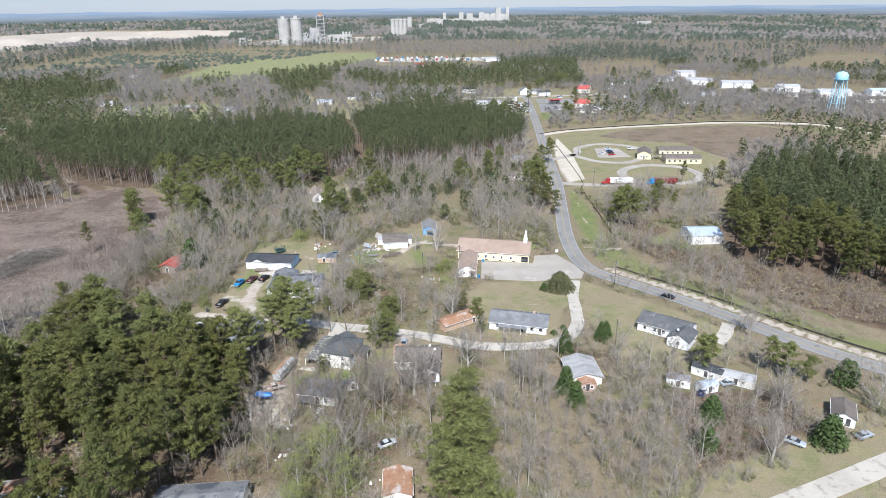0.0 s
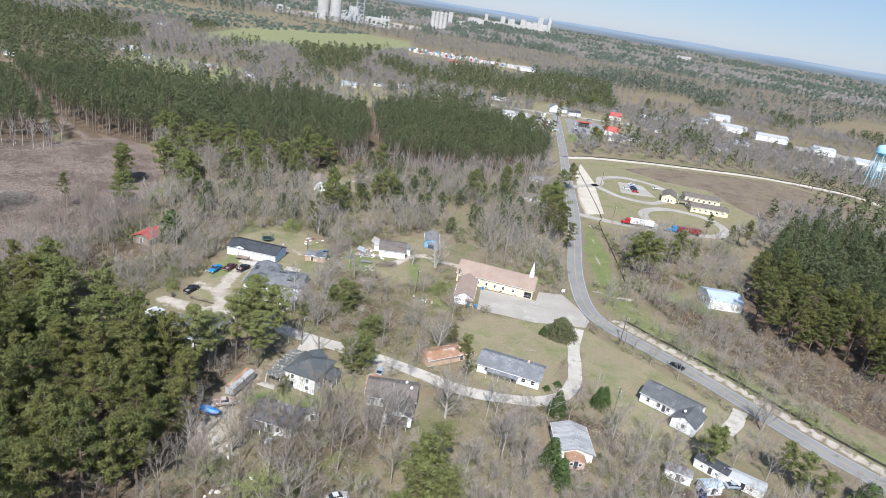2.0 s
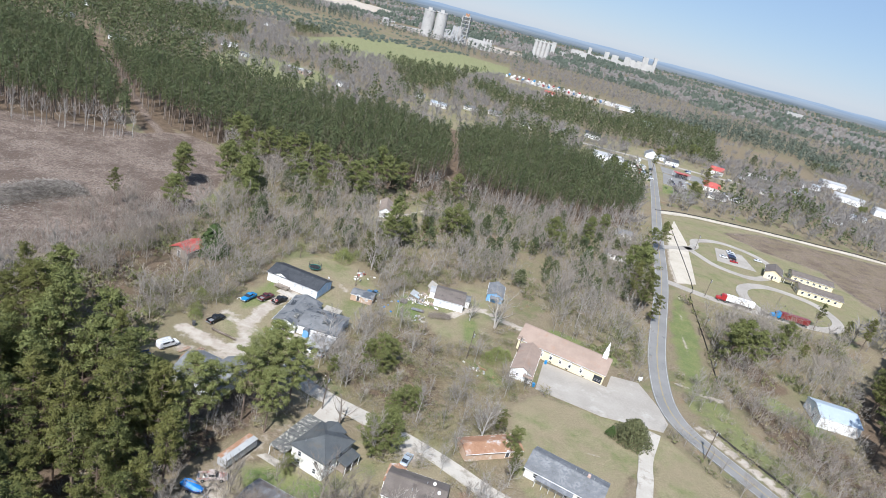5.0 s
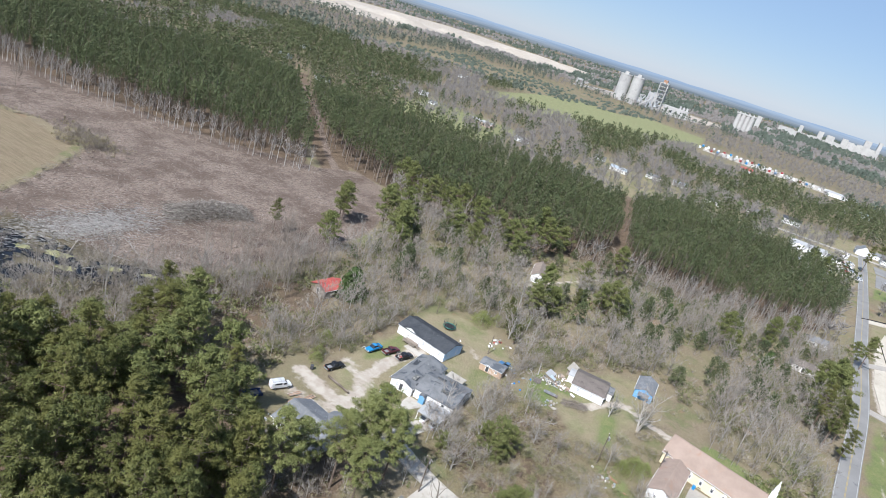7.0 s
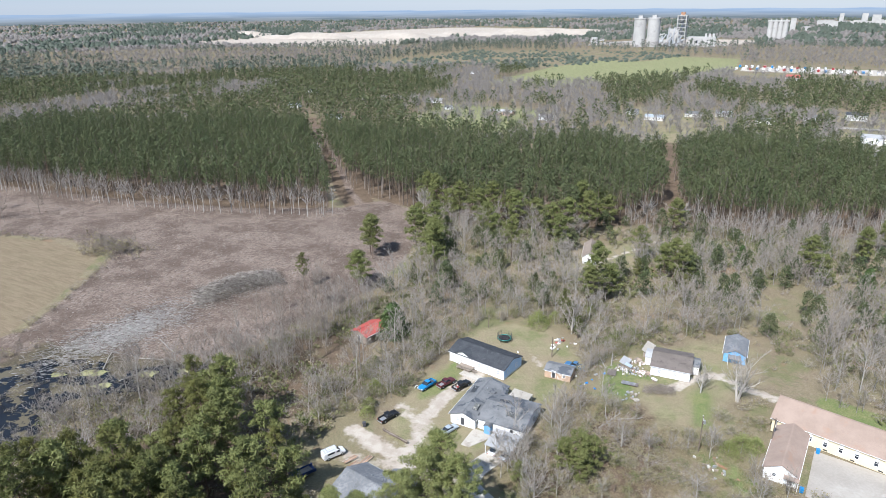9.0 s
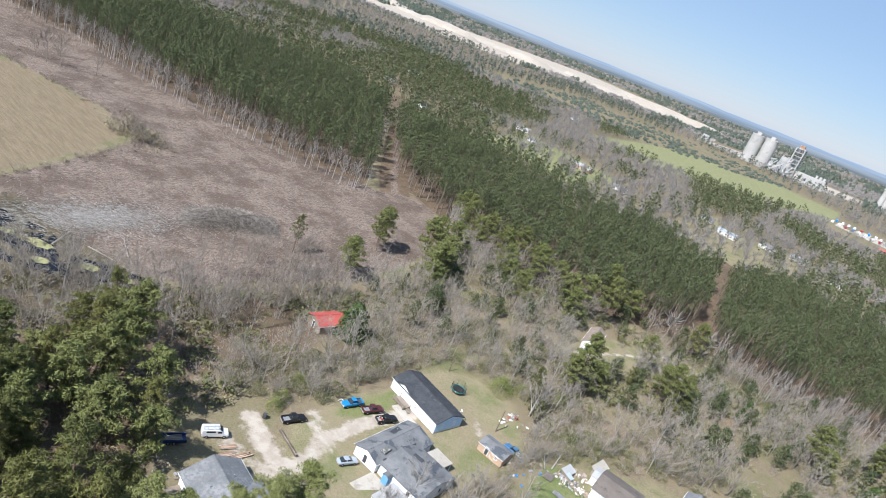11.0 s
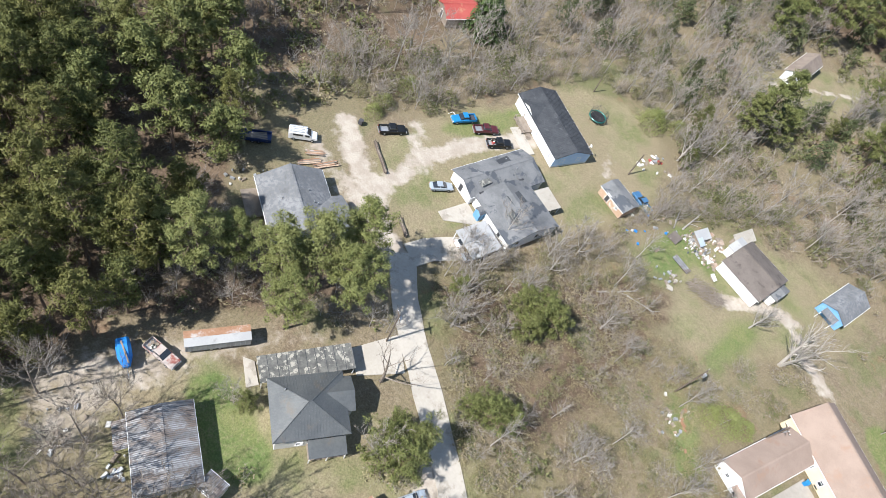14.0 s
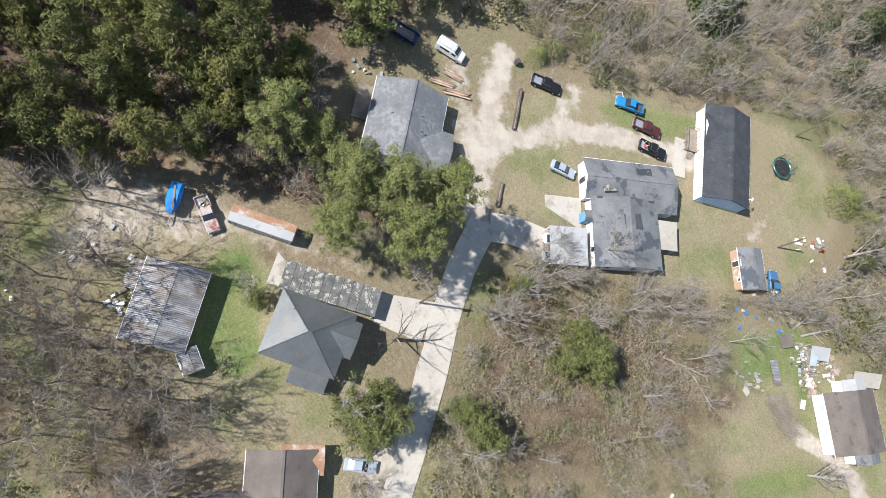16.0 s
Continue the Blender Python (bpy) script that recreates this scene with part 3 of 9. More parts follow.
def make_ground():
    xs = line_points(-270, 330, 2.7, -5600, 5600)
    ys = line_points(64, 545, 2.7, -1500, 5600)
    gx, gy = np.meshgrid(xs, ys)
    px, py = gx.ravel(), gy.ravel()
    pz = height(px, py) + 0.12 * np.sin(px * 0.21 + 1.3 * np.sin(py * 0.07)) * np.sin(py * 0.17) - 0.14
    pond = poly_mask(px, py, POND, 2.0)
    pz = pz - 0.5 * pond
    nx, ny = len(xs), len(ys)
    idx = np.arange(nx * ny).reshape(ny, nx)
    quads = np.stack([idx[:-1, :-1], idx[:-1, 1:], idx[1:, 1:], idx[1:, :-1]], -1).reshape(-1, 4)
    me = bpy.data.meshes.new("ground")
    me.from_pydata(np.stack([px, py, pz], -1).tolist(), [], quads.tolist())
    P = lambda pts, soft=3.0: poly_mask(px, py, pts, soft)
    L = lambda pts, w, soft=1.5: strip_mask(px, py, pts, w, soft)
    top = lambda *ms: np.max(ms, axis=0)
    lawn = top(P(TRAILER_LAWN, 7), P(CHURCH_LAWN) * 0.8, P(EAST_YARD), P(SCHOOL_FIELD), P(JUNK_LAWN, 8) * 0.75, L(BARN_TRACK, 22, 6) * 0.8,
               L(PINE_LANE, 3, 2) * 0.5, P(TOWN, 8) * 0.75, P(VILLAGE, 10) * 0.7, L([(-36, 150), (-20, 164), (-8, 178)], 22, 3) * 0.75, L(SOUTH_ROAD, 30, 4) * 0.85, P([(70, 108), (112, 122), (112, 136), (94, 134)]) * 0.9)
    verge = top(P(JUNK_LAWN, 6) * 0.38, P(SCHOOL_FIELD, 4) * (1 - P(BARE_FIELD, 4)) * 0.42, P(CHURCH_LAWN, 3) * 0.3, P(EAST_YARD, 3) * 0.26, P([(99, 568), (132, 582), (131, 602), (104, 604)], 3) * 0.8, P([(40, 676), (98, 680), (98, 696), (40, 692)], 3) * 0.6, P([(-44, 120), (-20, 112), (0, 146), (-14, 158), (-26, 142), (-38, 131)], 5) * 0.34, P(EAST_VERGE, 5) * 0.55, L([(-46, 134), (-30, 128), (-14, 140)], 9, 4) * 0.55, L([(-35, 157), (-28, 156.4), (-24, 158)], 7, 2.5) * 1.1, L([(-24, 246), (-27, 254), (-20, 256)], 4, 3) * 0.9, L([(-66, 222), (-70, 238)], 5, 3) * 0.8, P([(14, 108), (44, 112), (36, 150), (22, 168), (12, 140)], 5) * 0.3, L([(-33, 157), (-27, 156)], 9, 3), L([(-26, 246), (-28, 256)], 8, 4), L([(-18, 274), (-2, 268)], 6, 4) * 0.6, L([(-70, 219), (-71, 232)], 4, 3) * 0.8, L([(-46, 204), (-50, 211)], 2.5, 2) * 0.8, L([(-1, 228), (8, 222)], 8, 4) * 0.8, L([(42, 258), (24, 264)], 8, 2) * 0.9, P([(76, 345), (82, 300), (74, 262), (66, 264), (67, 300)], 2) * 0.62,
                L([(98, 262), (110, 252)], 12, 4) * 0.8, L([(-4, 240), (-6, 254)], 8, 4) * 0.7)
    shoulder = [(x + 5.6, y + 3.2) for x, y in MAIN_ROAD[9:18]]
    sand = top(P(WEST_YARD, 3) * 0.56, L(NORTH_DRIVE, 4.4, 1.8), L(TRAILER_DRIVE, 4.0, 2.2), L(TOWN_TRACK, 5.5), P([(97, 486), (97, 436), (90, 365), (79, 358), (80, 390), (87, 446)], 2) * 0.95,
               L(shoulder, 3.6, 1.2) * 0.95, L([(71.5, 266), (73.5, 300), (79, 345)], 1.6, 0.9) * 0.62, L([(76, 268), (78.5, 300), (82, 342)], 1.0, 0.8) * 0.5, L(CHURCH_TRACK, 4.0) * 0.8, P([(-80, 186), (-66, 188), (-55, 189), (-54, 193), (-78, 194)], 3) * 0.6, P(QUARRY, 30), P(PLANT_YARD, 60) * 0.85,
               L(BARN_TRACK, 2.2, 1.0) * 0.8, L([(64, 255), (79, 253)], 2.4, 1.0), L([(-68, 209), (-74, 214)], 3.5, 1.5) * 0.8, L([(-13, 181), (-7, 178)], 6, 2) * 0.75, P(TOWN, 8) * 0.35,
               L([(-48, 248), (-52, 252)], 4, 2) * 0.7, P([(-46, 118), (-34, 120), (-38, 128)], 3) * 0.5, L([(40, 200), (30, 203)], 2, 1) * 0.6)
    cut = top(P(CLEARCUT, 4), P([(-250, 110), (-222, 150), (-202, 190), (-170, 196), (-146, 150), (-160, 110), (-200, 90)], 5) * 0.95, L(CUT_LANE, 4, 2), P(BARE_FIELD, 5) * 0.8)
    field = top(P(TAN_FIELD, 3), P(BARE_FIELD, 5) * 0.5, P(BROWN_FIELD, 20) * 0.4, P(EAST_FIELD, 20), P(FAR_FIELD, 25) * 0.8)
    pines = top(P([(-130, 60), (-58, 88), (-47, 112), (-48, 140), (-62, 166), (-84, 182), (-108, 192), (-130, 140)], 7), P([(118, 238), (162, 206), (280, 210), (290, 340), (215, 378), (180, 352), (128, 275)], 10))
    # leaf litter; round the west yard and east thicket it also paints tree shade
    litter = top(pines * 0.95, P(EAST_THICKET, 4) * 0.9, P([(-66, 150), (-53, 146), (-48.5, 158), (-45, 170), (-43, 180), (-50, 184), (-62, 170)], 3), L(CUT_LANE, 16, 4), L(PINE_LANE, 14, 4) * 0.8, *[P(o, 5) * 0.95 for o in NORTH_WOODS], P([(-62, 118), (-20, 108), (2, 150), (-14, 158), (-24, 142), (-40, 130)], 5) * 0.55, L([(-37.5, 154), (-36.5, 162)], 4, 2) * 0.9, L([(-60, 200.5), (-58.5, 199)], 2, 1) * 0.9, L([(-19, 248), (-13, 253)], 4, 2) * 0.9, L([(-20, 240), (-16, 236)], 5, 3) * 0.9, P([(-140, 150), (-96, 180), (-84, 216), (-100, 250), (-128, 230)], 6) * 0.6, P([(56, 112), (62, 148), (94, 148), (92, 128), (70, 110)], 4) * 0.85, P([(-40, 198), (-28, 240), (-8, 232), (-4, 196), (-18, 190)], 5) * 0.7, L([(30, 205), (43, 196)], 7, 3) * 0.7,
                 P([(82, 300), (96, 262), (110, 275), (92, 312)], 4) * 0.7, L([(-90, 116), (-60, 104)], 10, 4) * 0.6, L([(-42, 372), (-41, 395)], 6, 3) * 0.9, L([(36, 170), (52, 166)], 12, 4) * 0.6, P([(-14, 118), (-22, 132), (-4, 130)], 3) * 0.7)
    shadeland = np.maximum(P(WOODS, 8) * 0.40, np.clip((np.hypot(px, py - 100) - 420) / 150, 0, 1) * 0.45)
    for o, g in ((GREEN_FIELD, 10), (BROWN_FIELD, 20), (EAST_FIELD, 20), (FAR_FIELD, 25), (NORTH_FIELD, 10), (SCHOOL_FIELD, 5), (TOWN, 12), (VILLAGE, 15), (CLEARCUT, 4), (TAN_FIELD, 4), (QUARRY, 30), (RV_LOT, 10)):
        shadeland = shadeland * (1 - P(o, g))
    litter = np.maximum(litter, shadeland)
    # swamp mud; by the grove and west yard, tree shade painted as dark ground
    mud_shade = top(P([(-66, 150), (-55, 146), (-51, 158), (-48, 168), (-54, 172), (-62, 168)], 4) * 0.55, P([(-60, 112), (-24, 108), (-2, 146), (-14, 154), (-23, 144), (-40, 131)], 4) * 0.2, P([(-190, 140), (-188, 192), (-150, 200), (-124, 212), (-118, 196), (-140, 168), (-148, 140)], 6) * 0.8)
    pasture = top(P(GREEN_FIELD, 10), P(NORTH_FIELD, 10) * 0.7, P([(100, 1100), (-70, 1120), (-60, 1060), (90, 1050)], 15))
    for name, chans in (("cover_a", (lawn, sand, cut, field)), ("cover_b", (verge, litter, mud_shade, pasture))):
        at = me.color_attributes.new(name, "FLOAT_COLOR", "POINT")
        at.data.foreach_set("color", np.stack(chans, -1).astype(np.float32).ravel())
    me.materials.append(GROUND)
    me.polygons.foreach_set("use_smooth", [True] * len(quads))
    me.update()
    return tagged(new("ground", me), "dry grass, leaf litter and sandy soil reaching the horizon", "ground", kind="structure")


make_ground()


def smooth_line(pts, step=3.0):
    """A rounded line through the points."""
    out = []
    for i in range(len(pts) - 1):
        p0, p1, p2, p3 = (Vector(pts[max(0, min(len(pts) - 1, j))]) for j in (i - 1, i, i + 1, i + 2))
        n = max(1, int((p2 - p1).length / step))
        for k in range(n):
            t = k / n
            out.append(0.5 * (2 * p1 + (p2 - p0) * t + (2 * p0 - 5 * p1 + 4 * p2 - p3) * t * t + (3 * p1 - p0 - 3 * p2 + p3) * t ** 3))
    out.append(Vector(pts[-1]))
    return out


def ribbon(pts, width, z0, z1, shift=0.0, step=3.0, wobble=0.0, seed=1):
    """A paved strip with a real edge along a rounded line; width may be a pair, from start to end."""
    line = smooth_line(pts, step)
    rng = random.Random(seed)
    b = Build()
    n = len(line)
    rows = []
    for i, p in enumerate(line):
        d = (line[min(n - 1, i + 1)] - line[max(0, i - 1)]).normalized()
        side = Vector((d.y, -d.x))
        w = width if not isinstance(width, tuple) else width[0] + (width[1] - width[0]) * i / (n - 1)
        wl, wr = w / 2 + rng.uniform(-wobble, wobble), w / 2 + rng.uniform(-wobble, wobble)
        c = p + side * shift
        l, r = c - side * wl, c + side * wr
        rows.append([(l.x, l.y, z0), (l.x, l.y, z1), (r.x, r.y, z1), (r.x, r.y, z0)])
    b.v = [q for row in rows for q in row]
    for i in range(n - 1):
        for j in range(3):
            b.f.append((4 * i + j, 4 * i + j + 1, 4 * i + 5 + j, 4 * i + 4 + j))
            b.m.append(0)
    b.f += [(0, 3, 2, 1), (4 * n - 4, 4 * n - 3, 4 * n - 2, 4 * n - 1)]
    b.m += [0, 0]
    return b


def paved(name, pts, width, mat, label, z1=0.05, wobble=0.0, category="road"):
    return tagged(new(name, ribbon(pts, width, -0.3, z1, wobble=wobble, seed=len(name)).mesh(name, mat)), label, category, kind="structure")


def lot(name, outline, mat, label, z1=0.045, category="pavement"):
    return tagged(new(name, Build().prism(outline, -0.3, z1).mesh(name, mat)), label, category, kind="structure")


SAND_ROAD = surface("packed_sand", (0.40, 0.355, 0.285), (0.50, 0.45, 0.37), 0.95, coarse=0.15, fine=1.5, patch=(0.34, 0.30, 0.24), patch_scale=0.3, bump=0.2)
paved("road_sand_track", TOWN_TRACK, 5.5, SAND_ROAD, "pale sandy track round the bare field", 0.02, 0.4)
road = paved("road_main", MAIN_ROAD, 6.6, ASPHALT, "two-lane grey asphalt road curving past the church", 0.06)
part("edge_line", ribbon(MAIN_ROAD, 0.16, 0.055, 0.066, 3.0), PAINT_LINE, road, "faded white edge line")
part("edge_line", ribbon(MAIN_ROAD, 0.16, 0.055, 0.066, -3.0), PAINT_LINE, road, "faded white edge line")
part("centre_line", ribbon(MAIN_ROAD, 0.12, 0.055, 0.066, 0.12), YELLOW_LINE, road, "faded yellow centre line")
part("centre_line", ribbon(MAIN_ROAD, 0.12, 0.055, 0.066, -0.12), YELLOW_LINE, road, "faded yellow centre line")
paved("road_south", SOUTH_ROAD, 5.4, CONCRETE, "pale worn road beside a grass verge", 0.062, 0.05)
paved("road_street", STREET, (4.8, 3.9), CONCRETE, "narrow pale street winding between the houses", 0.05, 0.15)
paved("pavement_carport", [(-45.6, 196), (-45.4, 200), (-43.4, 206.5)], 5.0, CONCRETE, "pale concrete drive up to the carport", 0.044, 0.1, "driveway")
paved("pavement_porch", [(-66.5, 234.6), (-61.5, 233.6), (-58.8, 233.2)], 2.6, CONCRETE, "pale concrete parking pad by the white house", 0.046, 0.05, "driveway")
lot("ground_sand_strip", [(97, 486), (97.5, 436), (90.5, 366), (80.5, 360), (81, 390), (87.5, 446)], SAND_ROAD, "pale sandy strip beside the road", 0.015, "sand")
lot("pavement_patio", [(-33.6, 177.8), (-32.6, 187.0), (-26.3, 184.6), (-29.0, 177.4)], CONCRETE, "pale concrete apron beside the carport", category="driveway")
lot("pavement_walk", [(-52.3, 206.0), (-50.2, 206.0), (-46.5, 212.6), (-52.3, 212.8)], CONCRETE, "pale concrete walk before the grey house", category="driveway")
lot("pavement_church", [(18.4, 224.5), (20.0, 241.6), (40.2, 238.4), (42.0, 246.5), (51.0, 247.5), (56.2, 236.0), (58.0, 228.0), (56.0, 223.0), (38.0, 221.0)], OLD_LOT, "worn grey car park in front of the church")
paved("road_school", SCHOOL_DRIVE, 5.6, OLD_LOT, "grey loop drive of the school", 0.053)
paved("road_school_loop", SCHOOL_LOOP, 5.0, OLD_LOT, "grey loop road round the school car park", 0.051)
lot("pavement_school", [(112, 420), (116, 447), (132, 447), (134, 420)], OLD_LOT, "grey school car park with parked cars")
paved("pavement_east_drive", [(85.5, 172.5), (90.5, 178.0), (94.5, 184.5)], 4.2, CONCRETE, "pale concrete drive of the dark-roofed house", 0.045, 0.1, "driveway")
lot("pavement_town", [(46, 618), (48, 672), (97, 676), (94, 606), (70, 604)], OLD_LOT, "pale yard and car lot beside the town road")
lot("pavement_forecourt", [(112, 664), (114, 694), (154, 692), (150, 660)], ASPHALT, "asphalt forecourt of the filling station")
lot("pavement_cross_street", [(30, 700), (30, 708), (200, 726), (200, 718)], OLD_LOT, "pale cross street through the town")
lot("pavement_shop", [(106, 610), (112, 660), (132, 655), (126, 606)], ASPHALT, "asphalt car park of the shop")
lot("pavement_rv", [(-92, 1165), (-92, 1250), (120, 1250), (120, 1165)], CONCRETE, "pale gravel yard with rows of parked trailers")
lot("pavement_factory", [(385, 650), (370, 760), (470, 760), (480, 650)], OLD_LOT, "pale yard among the sheds")
water_b = Build().prism(POND, -0.52, -0.26)
tagged(new("water", water_b.mesh("water", WATER)), "dark still swamp water at the edge of the cleared land", "pond", kind="structure")

# ---- houses ----
def wall_point(L, W, side, s):
    """Place and turn on a wall: side f, b (long sides at -v and +v), l, r (ends); s from -1 to 1 along it."""
    if side == "f":
        return (s * L / 2, -W / 2, 0)
    if side == "b":
        return (s * L / 2, W / 2, 180)
    if side == "l":
        return (-L / 2, s * W / 2, -90)
    return (L / 2, s * W / 2, 90)


def add_window(house, L, W, side, s, z, w=1.0, h=1.2, frame_mat=None, shutters=False):
    x, y, turn = wall_point(L, W, side, s)
    frame_mat = frame_mat or TRIM
    b = Build()
    for c, size in (((0, -0.03, z + h / 2), (w + 0.16, 0.1, 0.09)), ((0, -0.03, z - h / 2), (w + 0.24, 0.14, 0.09)), ((-w / 2, -0.03, z), (0.09, 0.1, h)), ((w / 2, -0.03, z), (0.09, 0.1, h)), ((0, -0.025, z), (w, 0.07, 0.05))):
        b.box(c, size)
    win = part("window", b, frame_mat, house, at=pose(x, y, 0, 0, 0, turn))
    part("pane", Build().box((0, 0.0, z), (w - 0.06, 0.03, h - 0.06)), SKY_PANE if house.name.startswith(("mobile_home", "white_house", "grey_house")) else GLASS, win)
    if shutters:
        for k in (-1, 1):
            part("shutter", Build().box((k * (w / 2 + 0.22), -0.03, z), (0.34, 0.05, h)), DARK_TRIM, win, "dark shutter")
    return win


def add_door(house, L, W, side, s, w=0.95, h=2.05, z=0.3, mat=None):
    x, y, turn = wall_point(L, W, side, s)
    b = Build().box((0, -0.03, z + h + 0.05), (w + 0.2, 0.1, 0.1)).box((-w / 2 - 0.05, -0.03, z + h / 2), (0.1, 0.1, h)).box((w / 2 + 0.05, -0.03, z + h / 2), (0.1, 0.1, h))
    door = part("door", b, TRIM, house, at=pose(x, y, 0, 0, 0, turn))
    part("door_leaf", Build().box((0, -0.01, z + h / 2), (w, 0.05, h)), mat or DARK_TRIM, door)
    return door


def gable_body(L, W, eave, ridge, z0=0.0):
    a, c = L / 2, W / 2
    v = [(-a, -c, z0), (a, -c, z0), (a, c, z0), (-a, c, z0), (-a, -c, eave), (a, -c, eave), (a, c, eave), (-a, c, eave), (-a, 0, ridge), (a, 0, ridge)]
    return Build().add(v, [(0, 1, 5, 4), (2, 3, 7, 6), (1, 2, 6, 9, 5), (3, 0, 4, 8, 7), (3, 2, 1, 0), (4, 5, 9, 8), (6, 7, 8, 9)])


def gable_roof(L, W, eave, ridge, over=0.4, thick=0.14):
    """One folded shell over both slopes."""
    a, c = L / 2 + over, W / 2 + over
    lo, top = eave - (ridge - eave) / (W / 2) * over + 0.16, ridge + 0.16
    cut = [(-c, lo), (0, top), (c, lo), (c, lo - thick), (0, top - thick), (-c, lo - thick)]
    v = [(-a, y, z) for y, z in cut] + [(a, y, z) for y, z in cut]
    return Build().add(v, [(0, 6, 7, 1), (1, 7, 8, 2), (2, 8, 9, 3), (3, 9, 10, 4), (4, 10, 11, 5), (5, 11, 6, 0), (0, 1, 4, 5), (1, 2, 3, 4), (11, 10, 7, 6), (10, 9, 8, 7)])


def gable_trim(roof, L, W, eave, ridge, mat, over=0.4, ribs=0.0):
    """Ridge cap and standing ribs of a gable roof."""
    a, c = L / 2 + over, W / 2 + over
    lo, top = eave - (ridge - eave) / (W / 2) * over + 0.16, ridge + 0.16
    part("ridge_cap", Build().box((0, 0, top + 0.012), (2 * a, 0.34, 0.06)), mat, roof)
    if ribs:
        n = int(2 * a / ribs)
        for k in (-1, 1):
            me = Build().tube((0, k * c, lo + 0.01), (0, 0, top + 0.01), 0.04, 0.04, 4).mesh("rib", mat)
            for i in range(n + 1):
                rib = new("rib", me)
                rib.parent = roof
                rib.location.x = -a + 0.03 + i * (2 * a - 0.06) / n


def hip_roof(L, W, eave, ridge, run, over=0.5, thick=0.14):
    """run: half the ridge's length (0 gives a pyramid)."""
    a, c, lo = L / 2 + over, W / 2 + over, eave + 0.05
    v = [(-a, -c, lo), (a, -c, lo), (a, c, lo), (-a, c, lo), (-run, 0, ridge), (run, 0, ridge)] + [(x, y, lo - thick) for x, y in ((-a, -c), (a, -c), (a, c), (-a, c))]
    return Build().add(v, [(0, 1, 5, 4), (1, 2, 5), (2, 3, 4, 5), (3, 0, 4), (6, 7, 1, 0), (7, 8, 2, 1), (8, 9, 3, 2), (9, 6, 0, 3), (9, 8, 7, 6)])


def hip_trim(roof, L, W, eave, ridge, run, mat, over=0.5, ribs=0.0):
    a, c, lo = L / 2 + over, W / 2 + over, eave + 0.05
    for i in (-1, 1):
        for j in (-1, 1):
            part("hip_cap", Build().tube((i * a, j * c, lo), (i * run, 0, ridge), 0.09, 0.09, 5), mat, roof)
    if run > 0.1:
        part("ridge_cap", Build().tube((-run, 0, ridge), (run, 0, ridge), 0.09, 0.09, 5), mat, roof)
    if ribs:
        n = int(2 * a / ribs)
        for i in range(1, n):
            x = -a + i * 2 * a / n
            t = 1 - max(0, abs(x) - run) / (a - run)
            for k in (-1, 1):
                part("rib", Build().tube((x, k * c, lo + 0.02), (x, k * c * (1 - t), lo + (ridge - lo) * t + 0.02), 0.035, 0.035, 4), mat, roof)
        n = int(2 * c / ribs)
        for i in range(1, n):
            y = -c + i * 2 * c / n
            t = 1 - abs(y) / c
            for k in (-1, 1):
                part("rib", Build().tube((k * a, y, lo + 0.02), (k * (a - (a - run) * t), y, lo + (ridge - lo) * t + 0.02), 0.035, 0.035, 4), mat, roof)


def box_body(L, W, h, z0=0.0):
    return Build().box((0, 0, (h + z0) / 2), (L, W, h - z0))


def house(name, x, y, turn, L, W, eave, ridge, wall, roof, label, wins=(), doors=(), hip=None, ribs=0.0, over=0.4, category="house", base=None, group="", vents=0):
    """A house with a gable or hipped roof. wins: (side, s, z, w, h); doors: (side, s)."""
    ob = thing(name, x, y, turn, label, category, group)
    body = box_body(L, W, eave) if hip is not None else gable_body(L, W, eave, ridge)
    part("wall", body, wall, ob)
    rf = part("roof", hip_roof(L, W, eave, ridge, hip, over) if hip is not None else gable_roof(L, W, eave, ridge, over), roof, ob)
    if hip is not None:
        hip_trim(rf, L, W, eave, ridge, hip, roof, over, ribs)
    elif ribs or y < 450:
        gable_trim(rf, L, W, eave, ridge, roof, over, ribs)
    rng = random.Random(int(abs(x * 7 + y * 13)))
    for i in range(vents):
        u, v = rng.uniform(-0.35, 0.35) * L, rng.uniform(0.1, 0.3) * W * rng.choice((-1, 1))
        z = eave + (ridge - eave) * (1 - abs(v) / (W / 2)) if hip is None else eave + (ridge - eave) * 0.4
        part("vent_pipe", Build().tube((u, v, z), (u, v, z + 0.6), 0.09, 0.09, 8), STEEL, rf)
    if base:
        part("foundation", Build().box((0, 0, 0.2), (L + 0.06, W + 0.06, 0.42)), base, ob)
    if hip is None:
        for k in (-1, 1):
            part("gutter", Build().box((0, k * (W / 2 + over + 0.03), eave - (ridge - eave) / (W / 2) * over + 0.06), (L + 2 * over, 0.1, 0.1)), TRIM, rf)
    for w in wins:
        add_window(ob, L, W, *w)
    for d in doors:
        add_door(ob, L, W, *d)
    return ob


